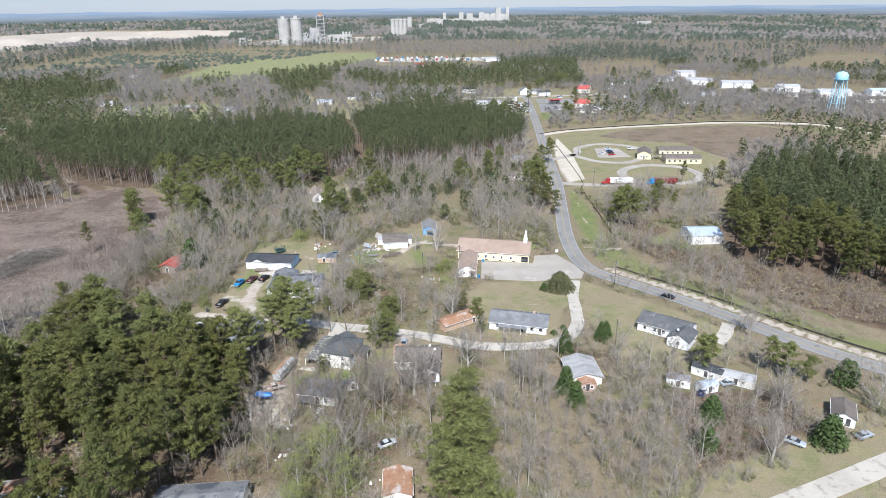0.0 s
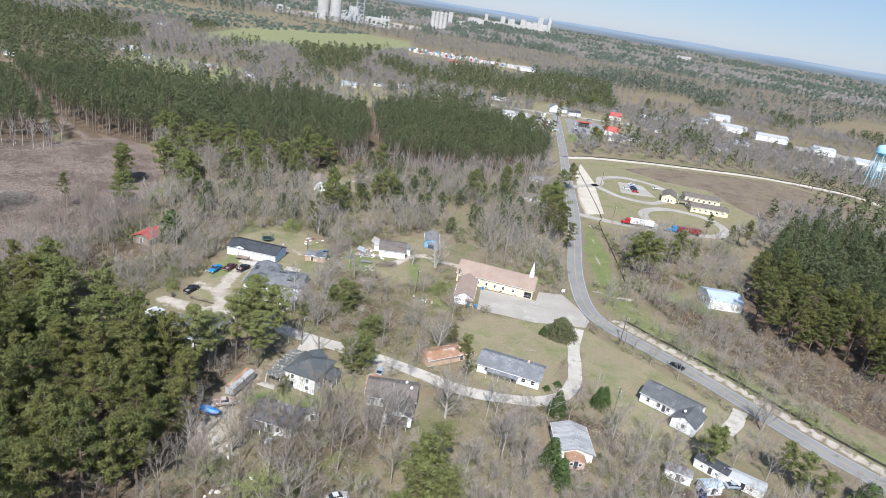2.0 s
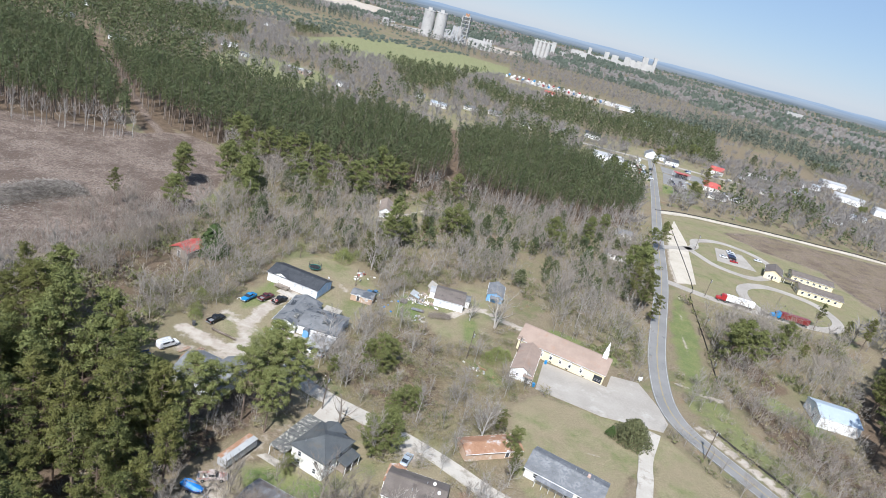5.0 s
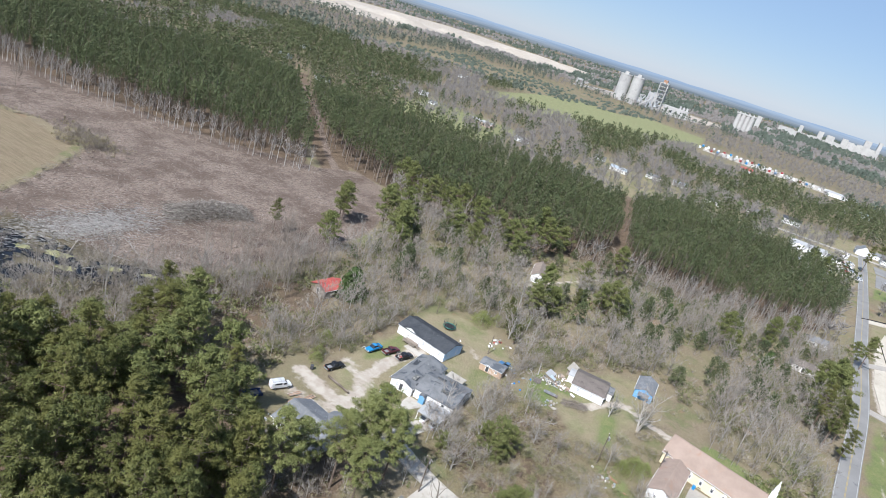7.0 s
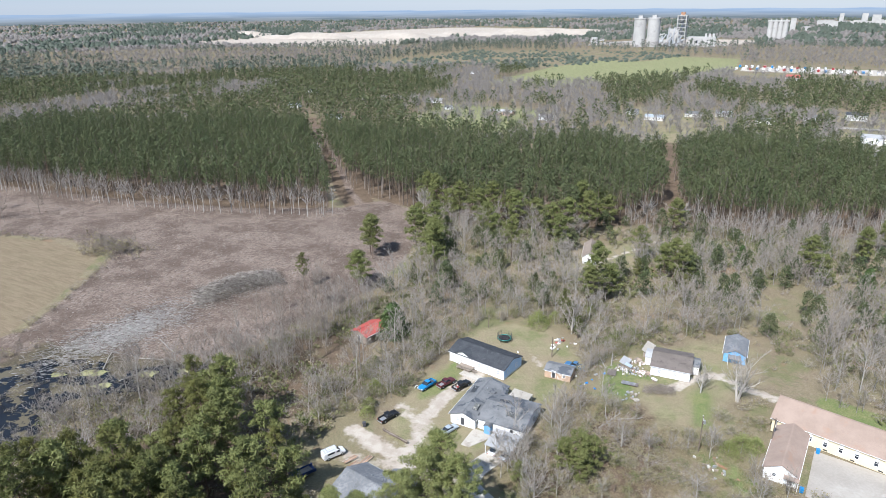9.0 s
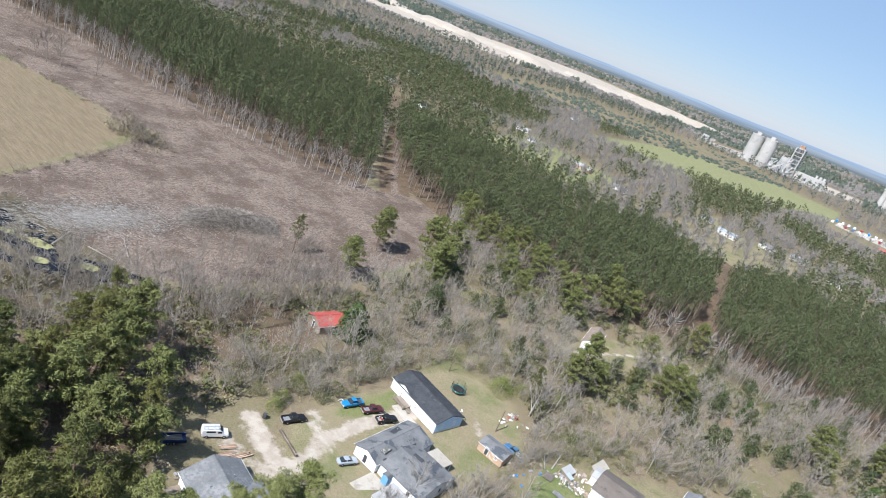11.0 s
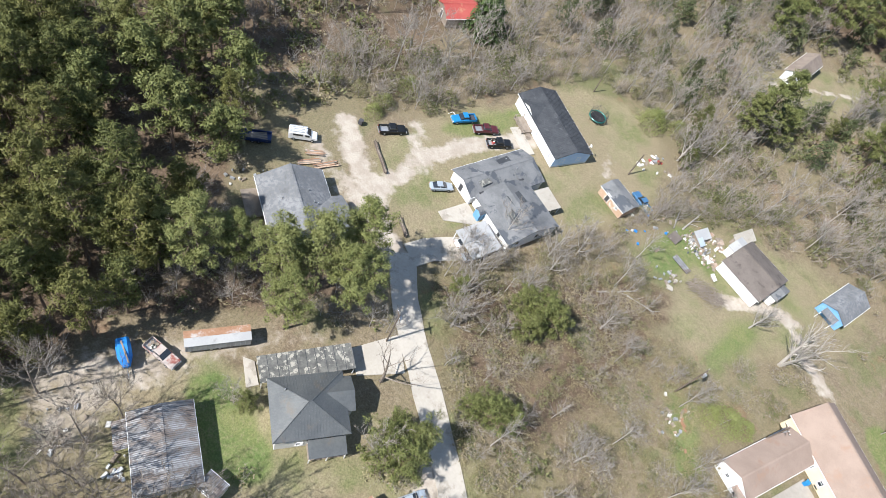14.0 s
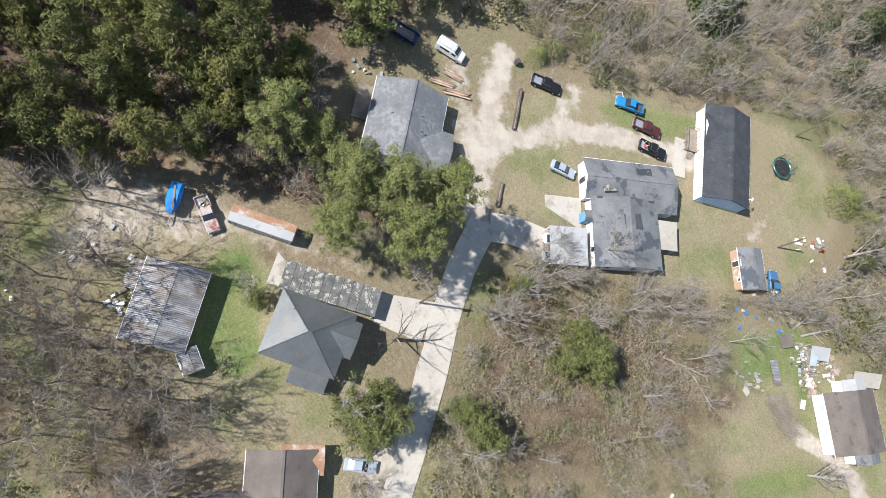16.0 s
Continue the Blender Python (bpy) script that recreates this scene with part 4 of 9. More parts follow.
def flat_roof(name, x, y, turn, L, W, h, roof, label, slope=0.25, posts=True, category="carport", post_mat=None, ribs=0.0):
    ob = thing(name, x, y, turn, label, category)
    b = Build().slab([(-L / 2, -W / 2, h - slope), (L / 2, -W / 2, h - slope), (L / 2, W / 2, h), (-L / 2, W / 2, h)], 0.12)
    if ribs:
        for i in range(int(L / ribs) + 1):
            u = -L / 2 + i * ribs
            b.slab([(u - 0.03, -W / 2, h - slope + 0.04), (u + 0.03, -W / 2, h - slope + 0.04), (u + 0.03, W / 2, h + 0.04), (u - 0.03, W / 2, h + 0.04)], 0.05)
    part("roof", b, roof, ob)
    if posts:
        for i in (-1, 0, 1):
            for k in (-1, 1):
                top = h - slope / 2 + k * slope / 2 - 0.1
                part("post", Build().box((i * (L / 2 - 0.2), k * (W / 2 - 0.2), top / 2), (0.12, 0.12, top)), post_mat or TRIM, ob)
    return ob


def roof_over(parent, L, W, h0, h1, x, y, turn, mat, posts=0, name="porch_roof"):
    """A lean-to roof under a house's eave; the high edge lies at +v."""
    rf = part(name, Build().slab([(-L / 2, -W / 2, h0), (L / 2, -W / 2, h0), (L / 2, W / 2, h1), (-L / 2, W / 2, h1)], 0.1), mat, parent, at=pose(x, y, 0, 0, 0, turn))
    for i in range(posts):
        u = -L / 2 + 0.15 + i * (L - 0.3) / max(1, posts - 1)
        part("post", Build().box((u, -W / 2 + 0.15, (h0 - 0.08) / 2), (0.11, 0.11, h0 - 0.08)), TRIM, rf)
    return rf


def wing(parent, x, y, turn, L, W, eave, ridge, wall, roof, wins=(), doors=(), over=0.35):
    """A gabled wing that belongs to a house."""
    wg = part("wing", gable_body(L, W, eave, ridge), wall, parent, at=pose(x, y, 0, 0, 0, turn))
    part("wing_roof", gable_roof(L, W, eave, ridge, over), roof, wg)
    for w in wins:
        x2, y2, t2 = wall_point(L, W, w[0], w[1])
        b = Build()
        z, ww, hh = w[2], w[3], w[4]
        b.box((0, -0.03, z + hh / 2), (ww + 0.16, 0.1, 0.09)).box((0, -0.03, z - hh / 2), (ww + 0.2, 0.12, 0.09)).box((-ww / 2, -0.03, z), (0.09, 0.1, hh)).box((ww / 2, -0.03, z), (0.09, 0.1, hh)).box((0, -0.005, z), (ww - 0.06, 0.03, hh - 0.06), 1)
        part("window", b, [TRIM, GLASS], wg, at=pose(x2, y2, 0, 0, 0, t2))
    for d in doors:
        x2, y2, t2 = wall_point(L, W, d[0], d[1])
        part("door", Build().box((0, -0.02, 1.3), (0.95, 0.06, 2.05)), DARK_TRIM, wg, at=pose(x2, y2, 0, 0, 0, t2))
    return wg


row = lambda side, ss, z=1.75, w=0.9, h=1.2: [(side, s, z, w, h) for s in ss]

# white double-wide home with its deck
trailer = house("mobile_home", -62.8, 241.8, -8.5, 18.2, 9.4, 3.0, 4.5, WHITE, CHARCOAL, "white double-wide home with a charcoal shingle roof and a wooden deck", row("f", (-0.82, -0.5, 0.12, 0.42, 0.8)) + row("r", (-0.5, 0.4)) + row("l", (-0.5, 0.4)) + row("b", (-0.6, 0, 0.6)), [("f", -0.25)], over=0.35, base=WHITE, ribs=0.42)
deck = part("deck", Build().box((-2.6, -6.1, 0.62), (4.6, 2.6, 0.12)), WOOD, trailer, "weathered wooden deck")
for u in (-4.7, -3.3, -1.9, -0.5):
    for v in (-7.3, -4.9):
        part("post", Build().box((u, v, 0.75), (0.1, 0.1, 1.5)), WOOD, deck)
part("handrail", Build().box((-2.6, -7.3, 1.5), (4.6, 0.12, 0.08)).box((-4.8, -6.1, 1.5), (0.1, 2.5, 0.08)), WOOD, deck)
for i in range(12):
    part("baluster", Build().box((-4.6 + i * 0.37, -7.3, 1.1), (0.05, 0.05, 0.8)), WOOD, deck)
for i in range(4):
    part("step", Build().box((0.05 + i * 0.28, -6.1, 0.52 - i * 0.15), (0.3, 1.2, 0.06)), WOOD, deck)
wing(trailer, -4.4, -2.8, 90, 4.0, 6.2, 3.0, 4.25, WHITE, CHARCOAL, over=0.3)
part("satellite_dish", Build().tube((7.4, 4.8, 3.0), (7.6, 5.1, 3.7), 0.04, 0.04, 5).tube((7.6, 5.1, 3.7), (7.7, 5.25, 3.85), 0.4, 0.28, 12), TRIM, trailer)
# thin panel giving the white home's end wall a light blue tone
part("gable_panel", Build().add([(x, y, z) for x in (9.11, 9.15) for y, z in ((-4.68, 0.45), (4.68, 0.45), (4.68, 2.9), (0, 4.4), (-4.68, 2.9))], [(4, 3, 2, 1, 0), (5, 6, 7, 8, 9), (0, 1, 6, 5), (1, 2, 7, 6), (2, 3, 8, 7), (3, 4, 9, 8), (4, 0, 5, 9)]), surface("light_blue_panel", (0.40, 0.56, 0.76), (0.46, 0.62, 0.82), 0.6, coarse=0.5, fine=3.0), trailer, "light blue panel over the end wall")
part("skirting", Build().box((9.14, 0, 0.22), (0.06, 9.3, 0.44)), BLUE_TIN, trailer, "pale blue skirting")

# grey house of several wings with its carport
grey = house("grey_house", -55.3, 221.0, 91.0, 17.0, 6.5, 2.7, 3.9, WHITE, GREY_ROOF, "low white house of several wings with patched grey roofs", row("b", (-0.8, -0.3, 0.4)) + row("l", (-0.5, 0.4)) + row("f", (-0.8,)), [("l", 0.0)], vents=3)
wing(grey, -1.5, -9.4, -90, 11.6, 12.2, 2.7, 4.3, WHITE, GREY_ROOF, row("r", (-0.6, 0.2)) + row("f", (-0.6, 0.5)) + row("b", (-0.5, 0.5)), [("b", 0.0)], 0.3)
wing(grey, 6.0, -1.0, 0, 5.2, 8.0, 2.6, 3.6, WHITE, GREY_ROOF, over=0.3)
for u, v, L, W, z, mt in ((-4.6, -1.3, 2.6, 2.2, 3.52, MOSS_ROOF), (2.4, 1.4, 3.0, 2.0, 3.5, CHARCOAL), (-1.0, -7.6, 3.2, 2.6, 4.1, CHARCOAL), (-3.6, -11.2, 2.4, 3.2, 3.86, MOSS_ROOF)):
    part("roof_patch", Build().slab([(-L / 2, -W / 2, 0), (L / 2, -W / 2, 0), (L / 2, W / 2, 0), (-L / 2, W / 2, 0)], 0.03), mt, grey, "darker repair sheet", at=pose(u, v, z + 0.12, 0, 0, 6))
# dark strip where one roof steps down to the other
part("roof_step", Build().box((-1.4, -3.45, 3.05), (11.0, 0.3, 0.5)), DARK_TRIM, grey, "dark step between two roofs")
wing(grey, -8.0, -6.6, 0, 1.8, 1.6, 2.2, 2.6, BLUE_WALL, GREY_ROOF, over=0.15)
flat_roof("carport", -42.9, 208.8, 91, 6.8, 6.4, 2.7, CARPORT_ROOF, "open carport with a flat light grey roof", 0.3)
flat_roof("patio_cover", -46.4, 227.6, 88, 4.6, 5.2, 2.5, PATIO_ROOF, "weathered panel patio cover on thin posts", 0.2, category="patio cover")
shed_b = house("shed", -41.8, 245.3, 2, 7.2, 4.8, 2.2, 2.9, ORANGE_WALL, GREY_ROOF, "small weathered shed with a dark grey roof and bare sheathing", row("f", (0.5,), 1.4, 0.7, 0.7), [("f", -0.3)], over=0.25, category="shed")

# grey shingled house under the pines
pine_house = house("shingled_house", -60.2, 180.7, -10, 12.8, 11.2, 2.9, 5.3, OFFWHITE, PALE_ROOF, "white house with a wide pale grey shingle roof under the pines", row("b", (-0.7, -0.3, 0.4, 0.75)) + row("f", (-0.6, 0, 0.6)) + row("r", (-0.4, 0.4)), [("b", 0.05)], vents=4)
wing(pine_house, 2.6, 5.4, 90, 4.6, 6.2, 2.8, 4.3, OFFWHITE, PALE_ROOF, row("r", (0,)))
part("deck", Build().box((-3.0, -7.0, 0.4), (6.0, 2.8, 0.16)), WOOD, pine_house, "weathered wooden deck")

# house with the dark ribbed hip roof, and the stained flat carport beside it
hip = house("hip_roof_house", -26.4, 167.6, 72.5, 9.8, 8.4, 4.7, 6.7, OFFWHITE, METAL_GREY, "two-storey cream house with a dark ribbed metal hip roof", row("r", (-0.6, 0.1, 0.7), 3.4) + row("f", (-0.6, 0.2), 3.4, 0.9, 1.1) + row("l", (-0.5, 0.5), 3.4) + row("l", (-0.5, 0.5), 1.4) + row("f", (-0.3, 0.5), 1.4), [("f", 0.1), ("r", -0.2)], hip=0.2, ribs=0.42, over=0.5, vents=2)
wing(hip, 3.6, 1.2, 0, 5.2, 4.6, 4.6, 5.7, OFFWHITE, METAL_GREY)
roof_over(hip, 5.4, 2.6, 2.5, 3.1, 2.2, -5.6, 0, METAL_GREY, 3)
part("deck", Build().box((2.2, -5.4, 0.6), (5.2, 2.4, 0.12)), WOOD, hip, "wooden porch floor")
part("satellite_dish", Build().tube((5.5, 3.4, 4.0), (5.6, 3.5, 4.12), 0.32, 0.25, 12), TRIM, hip)
moss = flat_roof("carport", -33.2, 170.6, 76, 14.2, 4.2, 2.6, MOSS_ROOF, "long flat carport roof stained with lichen", 0.15)
for i in range(1, 10):
    part("seam", Build().slab([(-7.1 + i * 1.42 - 0.04, -2.1, 2.47), (-7.1 + i * 1.42 + 0.04, -2.1, 2.47), (-7.1 + i * 1.42 + 0.04, 2.1, 2.62), (-7.1 + i * 1.42 - 0.04, 2.1, 2.62)], 0.03), CHARCOAL, moss)
lot("pavement_slab", [(-38.6, 162.9), (-37.3, 164.2), (-33.6, 163.4), (-33.9, 161.6)], CONCRETE, "pale concrete slab beside the carport", category="slab")

# house with the old tin roof
tin = house("tin_roof_house", -29.6, 148.9, -12, 10.8, 7.8, 2.7, 3.4, OFFWHITE, TIN, "low old house with a rusting ribbed tin roof", row("f", (-0.5, 0.4), 1.5), [("f", 0)], ribs=0.3, over=0.3)
roof_over(tin, 4.0, 2.2, 2.0, 2.4, -3.0, -5.0, 0, TIN, 3)
house("shed", -22.4, 152.6, 25, 3.0, 2.4, 2.0, 2.3, OFFWHITE, TIN, "small leaning shed with a grey tin roof", (), [("f", 0.0)], over=0.15, category="shed")

# brown-roofed house with a white front gable
brown = house("brown_roof_house", -4.6, 165.4, 0, 12.4, 8.6, 2.8, 4.6, OFFWHITE, BROWN_ROOF, "white house with a dull brown shingle roof and a front gable", row("f", (-0.7, -0.3), 1.7) + row("b", (-0.6, 0, 0.6)) + row("l", (-0.4, 0.4)) + row("r", (0.4,)), [("b", 0.2)], vents=2)
wing(brown, 2.4, -7.0, 90, 8.0, 7.0, 2.8, 4.6, WHITE, BROWN_ROOF, row("l", (-0.6, 0.6)) + row("f", (0.3,)), [("l", 0.0)])
roof_over(brown, 5.0, 2.2, 2.3, 2.9, 2.4, -12.0, 0, BROWN_ROOF, 4)
wing(brown, -5.2, 2.6, 90, 5.4, 3.6, 2.4, 3.0, OFFWHITE, RUST, over=0.2)
for u, v in ((3.6, 1.6), (5.0, -0.6)):
    part("satellite_dish", Build().tube((u, v, 4.0), (u - 0.2, v - 0.25, 4.5), 0.05, 0.05, 5).tube((u - 0.2, v - 0.25, 4.5), (u - 0.3, v - 0.4, 4.6), 0.42, 0.3, 12), TRIM, brown)

# white house among rubbish, blue house behind the bare tree
junk_house = house("white_house", -15.4, 263.2, 5, 10.2, 11.0, 2.8, 4.4, WHITE, BROWN_ROOF, "white house with a brown roof, rubbish heaped beside it", row("f", (-0.55, 0.25), 1.6, 0.9, 1.1) + row("r", (-0.4, 0.4)), [("r", 0.0)], over=0.3)
wing(junk_house, -5.6, 2.0, 0, 3.2, 5.0, 2.4, 2.8, OFFWHITE, CARPORT_ROOF, over=0.15)
wing(junk_house, 5.6, 1.5, 0, 3.0, 5.0, 2.5, 3.2, OFFWHITE, GREY_ROOF, over=0.2)
blue_house = house("blue_house", -0.6, 279.6, 92, 10.6, 5.8, 2.7, 4.0, BLUE_WALL, PALE_ROOF, "small blue boarded house with a pale grey roof", row("l", (-0.3, 0.4)) + row("b", (-0.4, 0.3)), [("b", -0.1)], over=0.3)
roof_over(blue_house, 3.4, 2.2, 2.2, 2.6, -6.2, 0, -90, PALE_ROOF, 2)

# church with its annexe and steeple
church = house("church", 25.8, 247.0, -13.4, 28.6, 10.6, 3.8, 7.0, CREAM, TAN_ROOF, "long cream church with a tan shingle roof and white steeple", (), (), over=0.45)
for s in (-0.42, -0.2, 0.02, 0.24, 0.5):
    w = add_window(church, 28.6, 10.6, "f", s, 1.9, 0.8, 1.5)
    part("arch", Build().tube((0, -0.06, 2.7), (0, 0.02, 2.7), 0.46, 0.46, 12), TRIM, w)
for s in (-0.8, -0.4, 0, 0.4, 0.8):
    add_window(church, 28.6, 10.6, "b", s, 1.9, 0.8, 1.5)
# no recess is cut; a dark box gives the entrance its shade
part("entrance_shade", Build().box((12.6, -5.2, 1.5), (2.6, 0.5, 2.2)), GLASS, church, "dark box standing for the shade of the entrance recess")
for z in (1.1, 1.5):
    part("handrail", Build().box((12.6, -5.6, z), (2.4, 0.05, 0.05)), STEEL, church)
st = part("steeple", Build().box((12.3, 0, 7.6), (1.5, 1.5, 1.8)), WHITE, church, "white steeple")
part("belfry", Build().box((12.3, 0, 8.9), (1.05, 1.05, 1.0)), WHITE, st)
part("spire", Build().tube((12.3, 0, 9.4), (12.3, 0, 12.4), 0.62, 0.03, 8), WHITE, st)
for i in range(4):
    part("vent", Build().box((-8 + i * 5.4, -5.33, 0.35), (0.9, 0.06, 0.3)), GLASS, church)
annex = house("church_hall", 14.2, 234.6, 84, 17.0, 6.5, 2.9, 4.6, WHITE, TAN_ROOF, "white hall with a tan shingle roof joined to the church", row("l", (0.35,), 1.7, 0.7, 0.8), [("l", -0.6)], over=0.3, category="church hall")
roof_over(annex, 3.0, 1.4, 2.3, 2.7, -8.9, -2.2, -90, TAN_ROOF, 2)

# grey ranch house, dark-roofed house, tin house and the trailers round the east yard
ranch = house("ranch_house", 27.6, 186.4, -16, 18.0, 9.2, 2.7, 4.5, OFFWHITE, PALE_ROOF, "long white ranch house with a worn grey shingle roof", row("f", (-0.7, -0.4, 0.5, 0.8), 1.6, 1.1, 1.1) + row("r", (-0.3, 0.4)) + row("l", (0,)) + row("b", (-0.6, 0, 0.6)), [("f", 0.15)], vents=4)
roof_over(ranch, 9.0, 1.8, 2.2, 2.62, -1.4, -5.6, 0, PALE_ROOF, 6)
part("chimney", Build().box((4.5, 0.4, 4.8), (0.7, 0.7, 1.0)), BRICK, ranch)
dark = house("dark_roof_house", 73.0, 180.6, -38, 15.5, 8.8, 2.9, 5.0, WHITE, SLATE, "white house with a dark grey shingle roof beside the road", row("f", (-0.7, -0.3, 0.05), 1.6, 1.0, 1.2) + row("l", (-0.3, 0.4)) + row("b", (-0.5, 0.4)), [("f", -0.1)], vents=3)
wing(dark, 6.2, -4.8, 90, 8.0, 6.4, 2.9, 4.5, WHITE, SLATE, row("r", (-0.3, 0.4)) + row("l", (0.0,)))
part("satellite_dish", Build().tube((5.4, -6.2, 4.4), (5.2, -6.5, 4.9), 0.05, 0.05, 5).tube((5.2, -6.5, 4.9), (5.1, -6.7, 5.0), 0.42, 0.3, 12), TRIM, dark)
tin2 = house("tin_roof_cottage", 40.6, 156.0, 92, 10.2, 8.4, 2.6, 3.9, OFFWHITE, PALE_TIN, "cottage with a pale worn tin roof and a pink brick front", row("f", (-0.4, 0.4)) + row("b", (-0.4, 0.4)), [], ribs=0.5)
wing(tin2, -6.2, 0.4, 0, 3.4, 4.2, 2.3, 3.0, BRICK, RUST, row("l", (-0.5, 0.5), 1.4, 0.8, 0.8), [("l", 0.0)], 0.25)
for i, (x, y, a, L, W, m, r, lab) in enumerate(((65.5, 150.6, -20, 6.0, 3.2, WHITE, TIN, "old white camper trailer with a tin roof"), (72.0, 147.4, 14, 5.0, 2.8, WHITE, BLUE_TIN, "small white shed with a pale blue roof"), (81.5, 151.0, -30, 9.5, 3.8, OFFWHITE, CARPORT_ROOF, "long white single-wide home under the trees"), (75.5, 155.0, -40, 8.0, 4.2, OFFWHITE, CHARCOAL, "white shed with a dark roof behind the bare trees"))):
    house("shed" if i % 2 else "camper", x, y, a, L, W, 2.3, 2.8, m, r, lab, row("f", (-0.5, 0.4), 1.3, 0.7, 0.7), [("f", 0.0)], over=0.15, category="shed" if i % 2 else "trailer")
house("small_house", 100.4, 134.2, 60, 7.5, 5.0, 2.5, 3.6, WHITE, BROWN_ROOF, "small white house with a brown roof by the road", row("l", (0.2,)) + row("f", (0.3,)), [("l", -0.4)], over=0.3)
house("metal_shed", 116.6, 262.0, 0, 13.2, 12.4, 3.8, 5.4, WHITE, BLUE_TIN, "white metal shed with a pale blue ridged roof", row("l", (0.3,), 2.0), [("l", -0.3)], ribs=0.9, over=0.2, category="shed")

# foreground roofs of the first seconds
house("grey_flat_house", -48.6, 108.8, 3, 17.5, 8.4, 2.8, 3.9, OFFWHITE, GREY_ROOF, "house with a plain dark grey roof among pines", row("b", (-0.6, 0.2)), [("b", -0.2)], vents=3)
house("rusty_mobile_home", -86.0, 114.6, 10, 13.5, 4.2, 2.6, 2.95, BLUE_TIN, RUST, "single-wide home with a rusted roof and pale blue walls", row("r", (0,), 1.4, 0.8, 0.8) + row("b", (-0.5, 0.5)), [("b", 0)], over=0.1, category="mobile home")
house("shack", -8.4, 112.6, 92, 8.2, 6.0, 2.4, 3.4, OFFWHITE, RUST, "small shack with brown and white roof sheets", row("b", (0.2,)), [("b", -0.3)], ribs=0.6, over=0.2, category="shack")
house("long_shed", 8.6, 189.0, 33, 15.0, 5.4, 2.3, 3.1, ORANGE_WALL, RUST, "old open shed with a rusty brown roof behind trees", (), [("f", 0.5)], over=0.4, category="shed")
house("red_roof_shed", -101.2, 239.4, 80, 8.6, 6.6, 2.7, 4.0, WOOD, RED_ROOF, "old shed with a bright red metal roof in the thicket", row("f", (0.2,)), [("l", 0.0)], ribs=0.7, category="shed")
house("barn", -60.2, 336.0, 103, 15.5, 5.2, 3.0, 4.8, WHITE, surface("faded_brown_roofing", (0.200, 0.160, 0.130), (0.270, 0.222, 0.184), 0.9, coarse=0.4, fine=4.0, bump=0.2), "narrow white barn with a dull brown roof in a clearing", (), [("l", 0.0)], category="barn")
house("roadside_house", 57.6, 411.0, 12, 8.5, 6.5, 2.7, 4.2, OFFWHITE, PALE_ROOF, "small pale house beside the road", row("f", (-0.5, 0.4)), [("f", 0)])
house("roadside_house", 50.2, 369.0, 5, 9.5, 6.5, 2.7, 4.2, OFFWHITE, BROWN_ROOF, "small brown-roofed house beside the road", row("f", (-0.5, 0.4)), [("f", 0)])

# school
for x, y, a, L, W, e, r in ((142.0, 419.5, 72, 15, 8.5, 3.6, 5.6), (164.6, 426.5, -5, 22, 9, 3.4, 5.0), (160.8, 403.0, -5, 22, 9.5, 3.4, 5.0)):
    house("school_block", x, y, a, L, W, e, r, CREAM, BROWN_ROOF, "low cream school block with a brown-grey roof", row("f", (-0.8, -0.5, -0.2, 0.1, 0.4, 0.7), 1.8, 1.4, 1.2) + row("l", (-0.4, 0.4), 1.8), [("l", 0)], category="school", group="school blocks")
flat_roof("covered_walk", 150.5, 413.5, -5, 9, 3.5, 2.9, BROWN_ROOF, "covered walk between the school blocks", 0.1, category="walkway")

